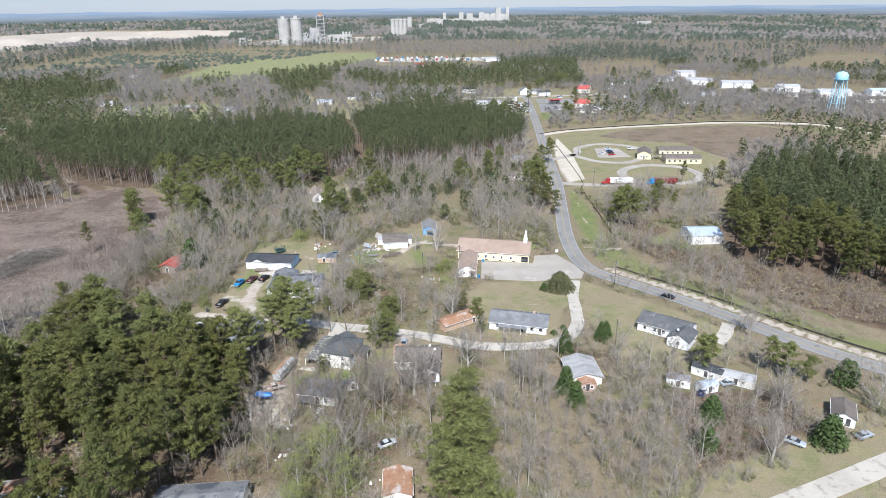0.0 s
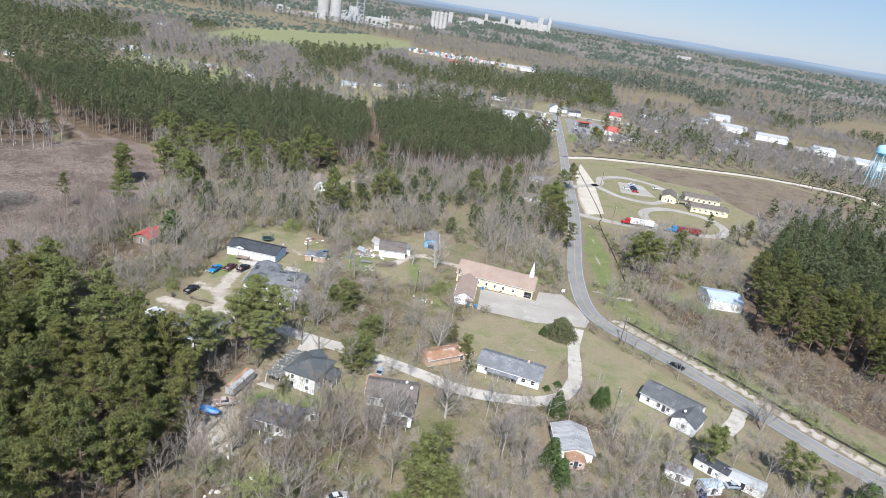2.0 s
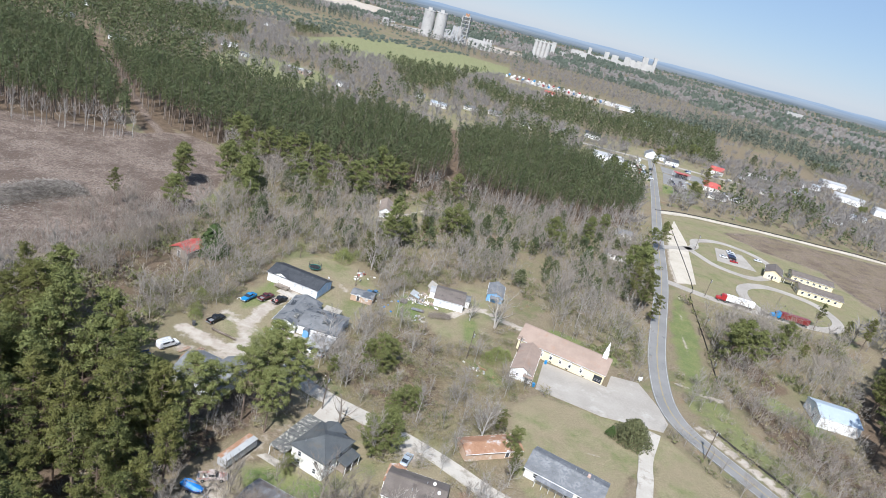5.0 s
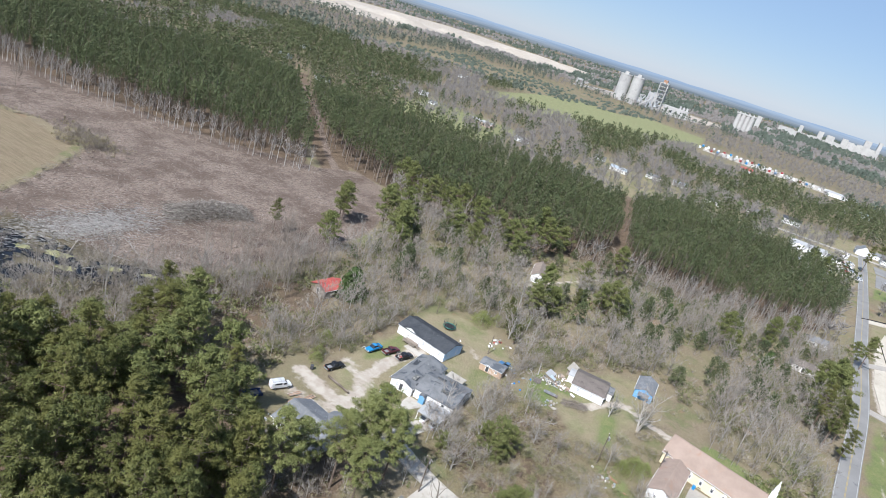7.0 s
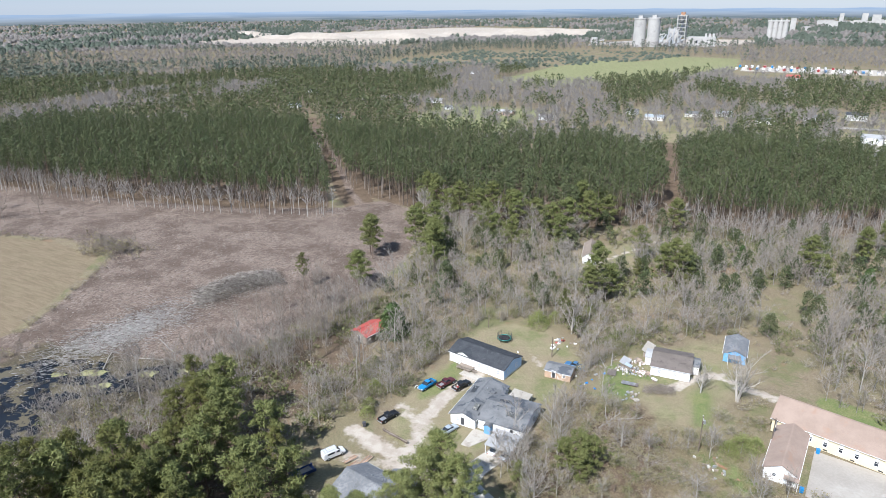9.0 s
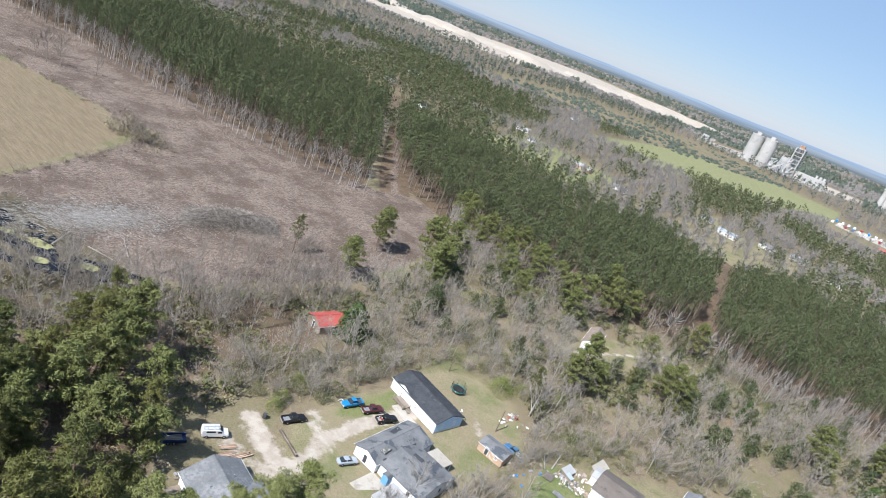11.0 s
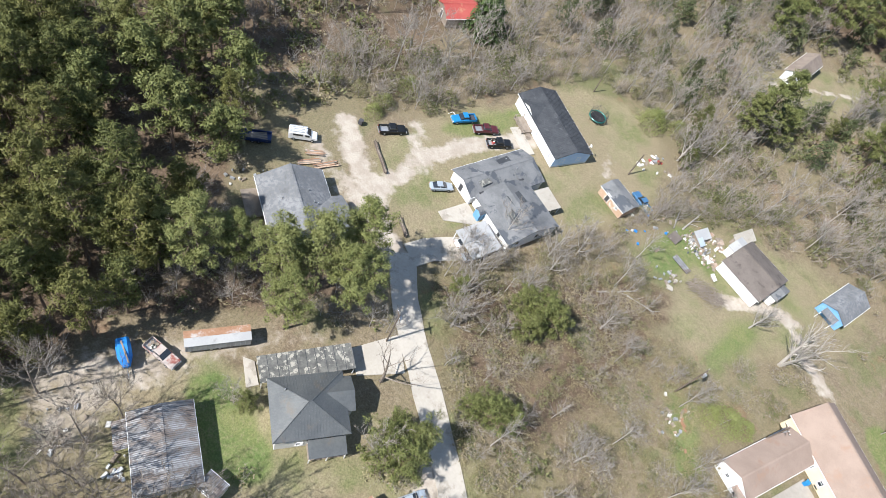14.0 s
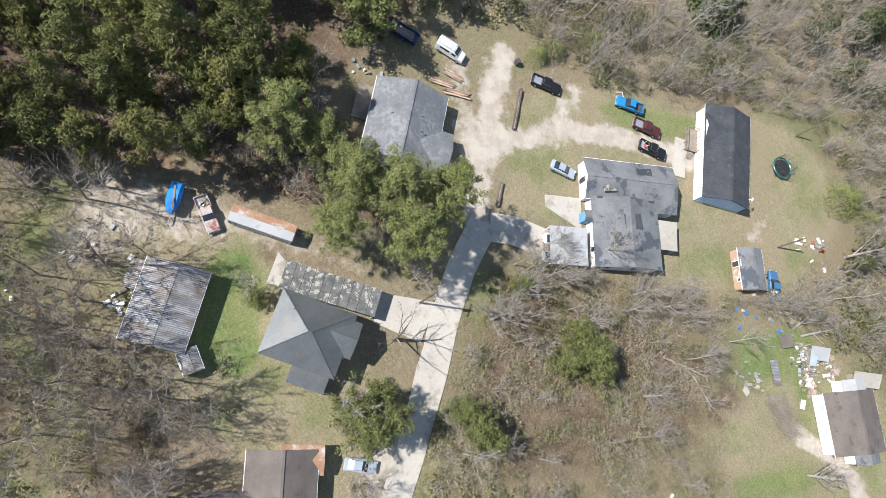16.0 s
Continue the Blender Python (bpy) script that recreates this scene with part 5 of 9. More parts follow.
# town along the road, farther houses and sheds
rng = random.Random(5)
for x, y, a, L, W, e, r, w, rf, lab in (
    (60, 648, 0, 26, 16, 4.5, 5.6, WHITE, CARPORT_ROOF, "white building with a pale roof at the edge of town"), (78, 647, 0, 12, 14, 3.0, 4.0, OFFWHITE, CHARCOAL, "small dark-roofed shop beside the town road"),
    (108, 730, 90, 11, 12, 4.0, 8.2, WHITE, PALE_ROOF, "white gabled house at the end of the road"), (128, 724, 0, 13, 9, 3.4, 5.6, WHITE, CHARCOAL, "white house with a dark roof behind the filling station"), (150, 636, -8, 14, 12, 4.0, 7.5, OFFWHITE, RED_ROOF, "house with a bright red roof in the town"),
    (176, 742, -8, 13, 11, 4.0, 7.5, OFFWHITE, RED_ROOF, "farther house with a red roof in the town"), (165, 622, 0, 16, 9, 3.2, 4.5, WHITE, GREY_ROOF, "low grey-roofed building among bare trees"),
    (48, 752, 0, 16, 10, 4.5, 6.5, WHITE, CHARCOAL, "white house with a dark roof among pines"), (122, 735, 0, 11, 9, 3.5, 5.5, WHITE, GREY_ROOF, "white house with a grey roof in the town"),
    (128, 660, 0, 9, 6, 3, 4.2, OFFWHITE, RED_ROOF, "small red-roofed shop on the car park"), (64, 606, 4, 9, 6, 2.8, 3.6, OFFWHITE, CARPORT_ROOF, "pale shed by the storage yard"),
    (-105, 680, 0, 16, 9, 3, 4.6, OFFWHITE, BLUE_TIN, "low house with a blue-grey roof among bare trees"), (-78, 712, 5, 14, 9, 3, 4.6, OFFWHITE, GREY_ROOF, "low grey-roofed house among bare trees"),
    (-54, 725, 0, 13, 8, 3, 4.6, OFFWHITE, BLUE_TIN, "house with a teal metal roof among trees"), (-130, 704, 0, 10, 8, 3, 4.6, WHITE, GREY_ROOF, "white house at the edge of the village"),
    (-236, 650, 0, 22, 9, 3, 4.5, BRICK, CARPORT_ROOF, "long low house behind the pine wood"), (-296, 657, 0, 7, 6, 2.6, 4.0, WHITE, GREY_ROOF, "small white house beyond the pines"), (-418, 968, 0, 14, 8, 3, 4.6, WHITE, CARPORT_ROOF, "white farm building in the far trees"),
    (-360, 560, 20, 12, 8, 3, 4.6, WHITE, GREY_ROOF, "white house behind the pine wood"), (-440, 600, 10, 11, 8, 3, 4.6, WHITE, BLUE_TIN, "pale house beyond the woods"), (-190, 640, 0, 12, 8, 3, 4.6, WHITE, CARPORT_ROOF, "white house in the far clearing"),
    (330, 800, -20, 30, 18, 6, 8, WHITE, CARPORT_ROOF, "long white industrial shed by the woods"), (360, 766, -12, 34, 16, 6, 8, WHITE, CARPORT_ROOF, "white metal warehouse beyond the woods"), (400, 727, -5, 22, 13, 6, 8, WHITE, CARPORT_ROOF, "white warehouse with a pale roof"),
    (424, 682, -8, 32, 18, 6, 8, OFFWHITE, CARPORT_ROOF, "long warehouse with a pale roof near the water tower"), (346, 890, 0, 26, 18, 6, 8, WHITE, CARPORT_ROOF, "far white shed at the edge of the factory"), (480, 690, 0, 24, 14, 5, 7, WHITE, BLUE_TIN, "far pale blue-roofed shed"),
    (210, 760, 0, 12, 9, 3, 5, WHITE, GREY_ROOF, "white house behind the town"), (230, 800, 0, 16, 10, 4, 6, WHITE, BROWN_ROOF, "house with a brown roof beyond the town"), (205, 700, 0, 18, 8, 3, 4.4, ORANGE_WALL, GREY_ROOF, "yellowish yard building in the town"),
    (120, 1160, 0, 40, 14, 5, 7, WHITE, CARPORT_ROOF, "long white shed beside the trailer yard"), (135, 1020, 0, 20, 12, 4, 6, WHITE, BLUE_TIN, "pale blue-roofed building in the woods"), (-10, 1060, 0, 16, 12, 4, 7, WHITE, RED_ROOF, "white barn with a red roof in a green field"),
    (260, 650, 0, 13, 8, 3, 4.4, WHITE, GREY_ROOF, "low house beyond the bare wood"), (300, 700, 0, 14, 8, 3, 4.4, WHITE, BLUE_TIN, "low pale house beyond the bare wood"), (-500, 700, 0, 14, 9, 3, 4.5, WHITE, GREY_ROOF, "white house in the far western woods"), (-330, 690, 30, 16, 8, 3, 4.2, WHITE, CARPORT_ROOF, "pale long house in a clearing"),
):
    house("town_building" if y < 900 and x > 20 else "country_house", x, y, a + rng.uniform(-3, 3), L, W, e, r, w, rf, lab, [("f", s, 1.7, 1.0, 1.2) for s in (-0.6, 0.0, 0.6)], [("f", 0.3)], category="building")

# ---- vehicles ----
def loft(sections):
    """A closed skin over rings of equal count, one after the other."""
    b = Build()
    n = len(sections[0])
    for s in sections:
        b.v += [tuple(p) for p in s]
    for i in range(len(sections) - 1):
        for j in range(n):
            b.f.append((i * n + j, i * n + (j + 1) % n, (i + 1) * n + (j + 1) % n, (i + 1) * n + j))
    b.f += [tuple(range(n - 1, -1, -1)), tuple(range((len(sections) - 1) * n, len(sections) * n))]
    b.m = [0] * len(b.f)
    return b


def ring(x, w, z0, z1, r=0.12):
    return [(x, -w + r, z0), (x, w - r, z0), (x, w, z0 + r), (x, w, z1 - r), (x, w - r, z1), (x, -w + r, z1), (x, -w, z1 - r), (x, -w, z0 + r)]


def add_wheels(ob, xs, w, r=0.36):
    for x in xs:
        for k in (-1, 1):
            tyre = part("wheel", Build().tube((x, k * (w - 0.2), r), (x, k * (w + 0.02), r), r, r, 14), RUBBER, ob)
            part("rim", Build().tube((x, k * (w - 0.1), r), (x, k * (w + 0.03), r), r * 0.55, r * 0.5, 10), STEEL, tyre)


def add_lights(ob, front, back, w, z):
    for k in (-1, 1):
        part("headlight", Build().box((front, k * (w - 0.25), z), (0.06, 0.34, 0.16)), TRIM, ob)
        part("tail_light", Build().box((back, k * (w - 0.15), z + 0.1), (0.06, 0.2, 0.24)), RED_ROOF, ob)


def sedan(x, y, turn, mat, label, long=4.7):
    ob = thing("car", x, y, turn, label, "car")
    w = 0.9
    part("body", loft([ring(-2.32, 0.72, 0.42, 0.82), ring(-2.2, w, 0.3, 0.95), ring(-1.5, w, 0.28, 1.0), ring(0.75, w, 0.28, 0.98), ring(1.7, w, 0.3, 0.88), ring(2.2, w - 0.04, 0.32, 0.76), ring(2.35, 0.7, 0.4, 0.66)]), mat, ob)
    cab = part("glasshouse", loft([ring(-1.75, 0.7, 0.94, 1.0, 0.02), ring(-0.95, 0.66, 0.94, 1.42, 0.06), ring(0.15, 0.66, 0.94, 1.42, 0.06), ring(1.05, 0.72, 0.92, 0.98, 0.02)]), GLASS, ob)
    part("roof_panel", Build().slab([(-1.0, -0.62, 1.455), (0.18, -0.62, 1.455), (0.18, 0.62, 1.455), (-1.0, 0.62, 1.455)], 0.05), mat, cab)
    for k in (-1, 1):
        part("pillar", Build().box((-0.4, k * 0.68, 1.18), (0.1, 0.05, 0.5)), mat, cab)
        part("mirror", Build().box((0.7, k * 0.98, 1.0), (0.14, 0.16, 0.12)), mat, ob)
    add_wheels(ob, (-1.4, 1.42), w, 0.33)
    add_lights(ob, 2.33, -2.3, w, 0.6)
    return ob


def pickup(x, y, turn, mat, label, load=None, open_bed=True):
    """A pickup truck that faces +u, 5.6 m long."""
    ob = thing("pickup_truck", x, y, turn, label, "pickup truck")
    w = 0.97
    part("hood", loft([ring(0.9, w, 0.45, 1.15), ring(1.6, w, 0.42, 1.12), ring(2.5, w, 0.42, 1.05), ring(2.8, w - 0.08, 0.5, 0.9)]), mat, ob)
    part("cab", loft([ring(-0.75, w, 0.45, 1.2), ring(0.0, w, 0.45, 1.2), ring(0.95, w, 0.45, 1.17)]), mat, ob)
    glass = part("glasshouse", loft([ring(-0.74, 0.78, 1.18, 1.76, 0.05), ring(-0.5, 0.76, 1.18, 1.8, 0.06), ring(0.35, 0.76, 1.18, 1.8, 0.06), ring(1.1, 0.84, 1.14, 1.2, 0.02)]), GLASS, ob)
    part("roof_panel", Build().slab([(-0.74, -0.72, 1.83), (0.4, -0.72, 1.83), (0.4, 0.72, 1.83), (-0.74, 0.72, 1.83)], 0.06), mat, glass)
    bed = part("bed", Build().box((-1.75, 0, 0.6), (1.95, 1.9, 0.1)).box((-1.75, -0.93, 0.85), (1.95, 0.09, 0.6)).box((-1.75, 0.93, 0.85), (1.95, 0.09, 0.6)).box((-2.72, 0, 0.85), (0.08, 1.9, 0.6)).box((-0.8, 0, 0.9), (0.08, 1.9, 0.65)), mat, ob)
    part("bed_liner", Build().box((-1.75, 0, 0.675), (1.85, 1.74, 0.05)), STEEL if open_bed else DARK_TRIM, bed)
    if load:
        rng2 = random.Random(int(abs(x * 10)))
        for i in range(7):
            part("load_box", Build().box((-2.3 + rng2.uniform(0, 1.1), rng2.uniform(-0.6, 0.6), 0.9), (0.5, 0.4, 0.4), 0, rng2.uniform(0, 90)), load[i % len(load)], bed)
    part("bumper", Build().box((2.84, 0, 0.55), (0.14, 1.8, 0.2)), STEEL, ob)
    part("bumper", Build().box((-2.84, 0, 0.52), (0.12, 1.8, 0.18)), STEEL, ob)
    for k in (-1, 1):
        part("mirror", Build().box((0.75, k * 1.1, 1.2), (0.12, 0.2, 0.2)), DARK_TRIM, ob)
    add_wheels(ob, (-1.75, 1.75), w, 0.38)
    add_lights(ob, 2.8, -2.78, w, 0.8)
    return ob


def van(x, y, turn, mat, label):
    ob = thing("van", x, y, turn, label, "van")
    w = 1.0
    body = part("body", loft([ring(-2.7, 0.95, 0.4, 1.95), ring(-2.5, w, 0.35, 2.08), ring(0.6, w, 0.35, 2.08), ring(1.35, w, 0.35, 1.6), ring(1.6, w, 0.35, 1.25), ring(2.5, w - 0.05, 0.4, 1.08), ring(2.65, 0.85, 0.45, 0.9)]), mat, ob)
    part("windscreen", Build().slab([(1.42, -0.85, 1.55), (1.42, 0.85, 1.55), (0.78, 0.82, 2.02), (0.78, -0.82, 2.02)], 0.04), GLASS, ob)
    for k in (-1, 1):
        part("side_window", Build().box((0.75, k * 1.005, 1.55), (0.8, 0.03, 0.5)), GLASS, ob)
        part("side_window", Build().box((-1.0, k * 1.005, 1.6), (1.8, 0.03, 0.45)), GLASS, ob)
    rack = part("roof_rack", Build().box((-0.95, -0.8, 2.25), (3.2, 0.06, 0.06)).box((-0.95, 0.8, 2.25), (3.2, 0.06, 0.06)), STEEL, ob, "white ladder rack")
    for i in range(5):
        part("crossbar", Build().box((-2.4 + i * 0.72, 0, 2.25), (0.06, 1.66, 0.06)), STEEL, rack)
    for v in (-0.35, 0.1):
        part("ladder", Build().box((-0.95, v, 2.33), (3.4, 0.07, 0.08)).box((-0.95, v + 0.35, 2.33), (3.4, 0.07, 0.08)), TRIM, rack)
    add_wheels(ob, (-1.7, 1.75), w, 0.36)
    add_lights(ob, 2.63, -2.7, w, 0.75)
    return ob


def semi(x, y, turn, cab_mat, box_mat, label, ribbed=False):
    ob = thing("semi_truck", x, y, turn, label, "truck")
    cab = part("cab", loft([ring(3.2, 1.2, 0.9, 3.6), ring(4.6, 1.2, 0.9, 3.7), ring(5.4, 1.2, 0.9, 2.9), ring(5.6, 1.15, 0.9, 2.2), ring(7.2, 1.0, 0.8, 1.9), ring(7.5, 0.9, 0.8, 1.6)]), cab_mat, ob)
    part("windscreen", Build().slab([(5.62, -1.0, 2.3), (5.62, 1.0, 2.3), (5.42, 1.0, 2.95), (5.42, -1.0, 2.95)], 0.05), GLASS, cab)
    tr = Build().box((-3.2, 0, 2.5), (12.6, 2.5, 2.5))
    if ribbed:
        for i in range(18):
            tr.box((-9.3 + i * 0.72, 0, 2.5), (0.1, 2.62, 2.4))
    part("trailer", tr, box_mat, ob)
    part("chassis", Build().box((-1.0, 0, 0.95), (15.0, 1.0, 0.25)), DARK_TRIM, ob)
    add_wheels(ob, (-8.6, -7.4, 2.0, 3.2, 6.4), 1.2, 0.5)
    return ob


BLACK_P, MAROON_P, SKY_P, SILVER_P, WHITE_P, NAVY_P, RED_P = (paint(n, c) for n, c in (("black_paint", (0.012, 0.013, 0.015)), ("maroon_paint", (0.085, 0.018, 0.022)), ("bright_blue_paint", (0.02, 0.22, 0.50)), ("silver_blue_paint", (0.36, 0.41, 0.46)), ("white_paint", (0.72, 0.73, 0.74)), ("navy_paint", (0.015, 0.035, 0.12)), ("red_paint", (0.35, 0.03, 0.03))))
pickup(-72.7, 206.5, 74, BLACK_P, "black pickup truck parked on the lawn")
pickup(-71.3, 223.3, 258, SKY_P, "bright blue pickup truck parked on the grass", open_bed=False)
pickup(-67.3, 226.6, 72, MAROON_P, "dark maroon pickup truck parked by the drive")
pickup(-63.1, 227.4, 72, BLACK_P, "black pickup truck with things in its bed", (RED_ROOF, TRIM, WOOD))
sedan(-57.0, 209.2, 70, SILVER_P, "silver-blue sedan parked on the dry lawn")
van(-76.0, 188.8, 64, WHITE_P, "white work van with ladders on its roof rack")
sedan(-8.9, 176.1, 82, SILVER_P, "silver sedan parked beside the brown-roofed house")
sedan(82.0, 204.6, 133, BLACK_P, "black car on the asphalt road")
sedan(-44.2, 207.4, 88, WHITE_P, "white car under the carport")
sedan(-41.2, 207.0, 88, SILVER_P, "silver car under the carport")
sedan(101.0, 126.6, 20, SILVER_P, "silver-green sedan parked by the small white house")
sedan(83.5, 124.8, -40, SILVER_P, "grey sedan parked under bare trees")
sedan(70.3, 146.2, 60, NAVY_P, "dark blue car among the white sheds")
sedan(79.0, 150.0, 10, SILVER_P, "grey car beside the white trailers")
semi(104.5, 352.6, 178, RED_P, WHITE, "red semi truck with a long white trailer")
semi(129.0, 351.0, 179, SKY_P, paint("dark_red_box", (0.20, 0.03, 0.03)), "blue semi truck with a dark red trailer", True)
for i, (x, y, m) in enumerate(((124.5, 444.5, WHITE_P), (124.2, 440.5, SILVER_P), (123.6, 436.0, NAVY_P), (123.0, 431.5, BLACK_P), (122.4, 425.5, RED_P), (140.5, 443.0, WHITE_P), (143.0, 414.0, WHITE_P), (117.5, 430, WHITE_P))):
    sedan(x, y, 5, m, ("white car", "silver car", "navy blue car", "black car", "red car", "white car", "white car", "white car")[i] + " in the school car park")
for i in range(14):
    sedan(rng.uniform(86, 96), 612 + i * 4.2, rng.uniform(-10, 10), (WHITE_P, SILVER_P, BLACK_P, RED_P)[i % 4], ("white car", "silver car", "black car", "red car")[i % 4] + " parked along the town road")
for i in range(6):
    sedan(116 + (i % 2) * 8, 618 + (i // 2) * 9, 90, (NAVY_P, WHITE_P, BLACK_P)[i % 3], ("navy blue car", "white car", "black car")[i % 3] + " on the shop car park")

# covered boat, wrecked pickup and box trailer in the sandy yard
boat = thing("tarp_covered_boat", -44.8, 148.2, -8, "boat on a trailer under a bright blue tarp", "boat")
part("hull", loft([ring(-2.2, 0.85, 0.7, 1.4, 0.2), ring(0.8, 0.9, 0.6, 1.45, 0.2), ring(2.1, 0.4, 0.8, 1.4, 0.15)]), NAVY_P, boat)
part("tarp", loft([ring(-2.3, 0.9, 1.1, 1.8, 0.3), ring(-1.0, 1.0, 1.0, 2.3, 0.45), ring(0.6, 1.0, 1.0, 2.1, 0.45), ring(2.2, 0.5, 1.2, 1.7, 0.2)]), TARP_BLUE, boat, "crumpled blue tarp")
part("tie_board", Build().box((0.2, 0.1, 2.3), (3.6, 0.22, 0.05), 0, 8), WOOD, boat)
add_wheels(boat, (-0.6,), 0.85, 0.34)
part("drawbar", Build().box((2.7, 0, 0.55), (1.8, 0.12, 0.12)), STEEL, boat)
wreck = pickup(-43.2, 152.7, 26, surface("faded_red_paint", (0.36, 0.30, 0.27), (0.44, 0.39, 0.36), 0.6, patch=(0.27, 0.10, 0.08), patch_scale=0.5, patch_lo=0.5, patch_hi=0.6), "faded and rusting pickup truck in the sandy yard", (WOOD, OFFWHITE))
trailer2 = thing("box_trailer", -42.0, 160.4, 75, "long pale aluminium trailer with a rusted roof", "trailer")
part("body", Build().box((0, 0, 1.65), (9.2, 2.2, 1.9)), CARPORT_ROOF, trailer2)
part("roof", Build().slab([(-4.7, -1.2, 2.6), (4.7, -1.2, 2.6), (4.7, 0.1, 2.82), (-4.7, 0.1, 2.82)], 0.12), CARPORT_ROOF, trailer2)
part("rust_sheet", Build().slab([(-4.7, 0.1, 2.84), (4.7, 0.1, 2.84), (4.7, 1.3, 2.72), (-4.7, 1.3, 2.72)], 0.1), RUST, trailer2, "rusted roof sheet")
for i in range(14):
    part("rib", Build().box((-4.5 + i * 0.69, -1.12, 1.65), (0.06, 0.05, 1.8)), STEEL, trailer2)
add_wheels(trailer2, (-1.0, 0.2), 1.0, 0.4)
boat2 = thing("flatbed_trailer", -77.9, 180.3, 64, "dark blue flatbed trailer loaded with boards", "trailer")
part("bed", Build().box((0, 0, 0.75), (5.6, 2.2, 0.2)).box((0, -1.05, 1.1), (5.6, 0.1, 0.6)).box((0, 1.05, 1.1), (5.6, 0.1, 0.6)), NAVY_P, boat2)
for i in range(6):
    part("board", Build().box((0.1 * i, -0.7 + 0.28 * i, 0.95 + 0.05 * (i % 3)), (4.4 - 0.3 * i, 0.24, 0.08), 0, 3 * i - 8), WOOD, boat2)
add_wheels(boat2, (-0.5, 0.6), 0.95, 0.36)

# ---- trees ----
def spike(b, p, q, r, mat=0):
    """A thin three-sided twig."""
    p, q = Vector(p), Vector(q)
    d = (q - p).normalized()
    a = d.orthogonal().normalized() * r
    c = d.cross(a)
    b.add([p + a, p - a * 0.5 + c * 0.87, p - a * 0.5 - c * 0.87, q], [(0, 1, 3), (1, 2, 3), (2, 0, 3)], mat)


def sliver(b, p, q, r, rng, mat=0):
    """A fine twig too thin to show its round."""
    d = (q - p).normalized()
    a = d.orthogonal().normalized()
    a.rotate(Matrix.Rotation(rng.uniform(0, 3.14), 3, d))
    b.add([p + a * r, p - a * r, q], [(0, 1, 2)], mat)


def tuft(b, c, size, n, rng, mat=0, flat=0.75, leaf=0.45, slim=False):
    """A clump of leaves, or of needles where slim: small blades scattered through a rounded space."""
    for _ in range(n):
        d = Vector((rng.gauss(0, 1), rng.gauss(0, 1), rng.gauss(0, 1)))
        d.normalize()
        p = Vector(c) + Vector((d.x * size, d.y * size, d.z * size * flat)) * rng.uniform(0.45, 1.0)
        u = (d + Vector((rng.uniform(-0.7, 0.7), rng.uniform(-0.7, 0.7), rng.uniform(-0.2, 0.9)))).normalized()
        t = u.orthogonal().normalized()
        t.rotate(Matrix.Rotation(rng.uniform(0, 6.28), 3, u))
        s = t.cross(u)
        k = leaf * rng.uniform(0.65, 1.25)
        if slim:
            way = (s + u * rng.uniform(-0.3, 0.5)).normalized()
            b.add([p - t * k * 0.36, p + way * k * 2.0, p + t * k * 0.36], [(0, 1, 2)], mat)
        else:
            b.add([p - t * k, p + s * k * 1.1, p + t * k], [(0, 1, 2)], mat)


def pine_shape(seed, h, clumps, blades, crown_r, base, leaf, tuft_size):
    """A loblolly pine: bare trunk, whorls of limbs, needle tufts crowded towards their ends. Returns trunk and crown."""
    rng = random.Random(seed)
    tr, cr = Build(), Build()
    lean = Vector((rng.uniform(-0.3, 0.3), rng.uniform(-0.3, 0.3), 0))
    axis = lambda z: lean * (z / h) ** 2 * 2 + Vector((0, 0, z))
    r = 0.013 * h
    zs = [-0.3, h * 0.3, h * 0.6, h * 0.97]
    for z0, z1 in zip(zs, zs[1:]):
        tr.tube(axis(z0), axis(z1), r * (1 - 0.9 * max(0, z0) / h), r * (1 - 0.9 * z1 / h), 6, caps=False)
    for i in range(5):
        z, a = h * base * rng.uniform(0.45, 1.0), rng.uniform(0, 6.28)
        spike(tr, axis(z), axis(z) + Vector((math.cos(a), math.sin(a), rng.uniform(-0.2, 0.3))) * rng.uniform(0.8, 2.2), 0.05)
    limbs = max(6, clumps // 3)
    for i in range(limbs):
        t = (i + rng.random()) / limbs
        z = h * (base + (0.96 - base) * t)
        spread = crown_r * (0.5 + 0.65 * min(1, t * 2.6)) * (1 - t) ** 0.55 + 0.45
        a = i * 2.4 + rng.uniform(-0.6, 0.6)
        reach = spread * rng.choice((0.55, 0.8, 1.0, 1.15, 1.25)) * rng.uniform(0.9, 1.05)
        tip = axis(z) + Vector((math.cos(a) * reach, math.sin(a) * reach, reach * rng.uniform(0.05, 0.45)))
        tr.tube(axis(z), tip, 0.075 + 0.03 * (1 - t), 0.02, 3, caps=False)
        for k in range(3):
            f = 1.0 - 0.27 * k + rng.uniform(-0.08, 0.05)
            p = axis(z).lerp(tip, f) + Vector((rng.uniform(-0.6, 0.6), rng.uniform(-0.6, 0.6), rng.uniform(0.0, 0.5)))
            tuft(cr, p, tuft_size * rng.uniform(0.65, 1.15), blades, rng, flat=0.6, leaf=leaf, slim=True)
    for k in range(3):
        tuft(cr, axis(h * (0.99 - 0.03 * k)), tuft_size * 0.8, blades, rng, leaf=leaf, slim=True)
    return tr, cr


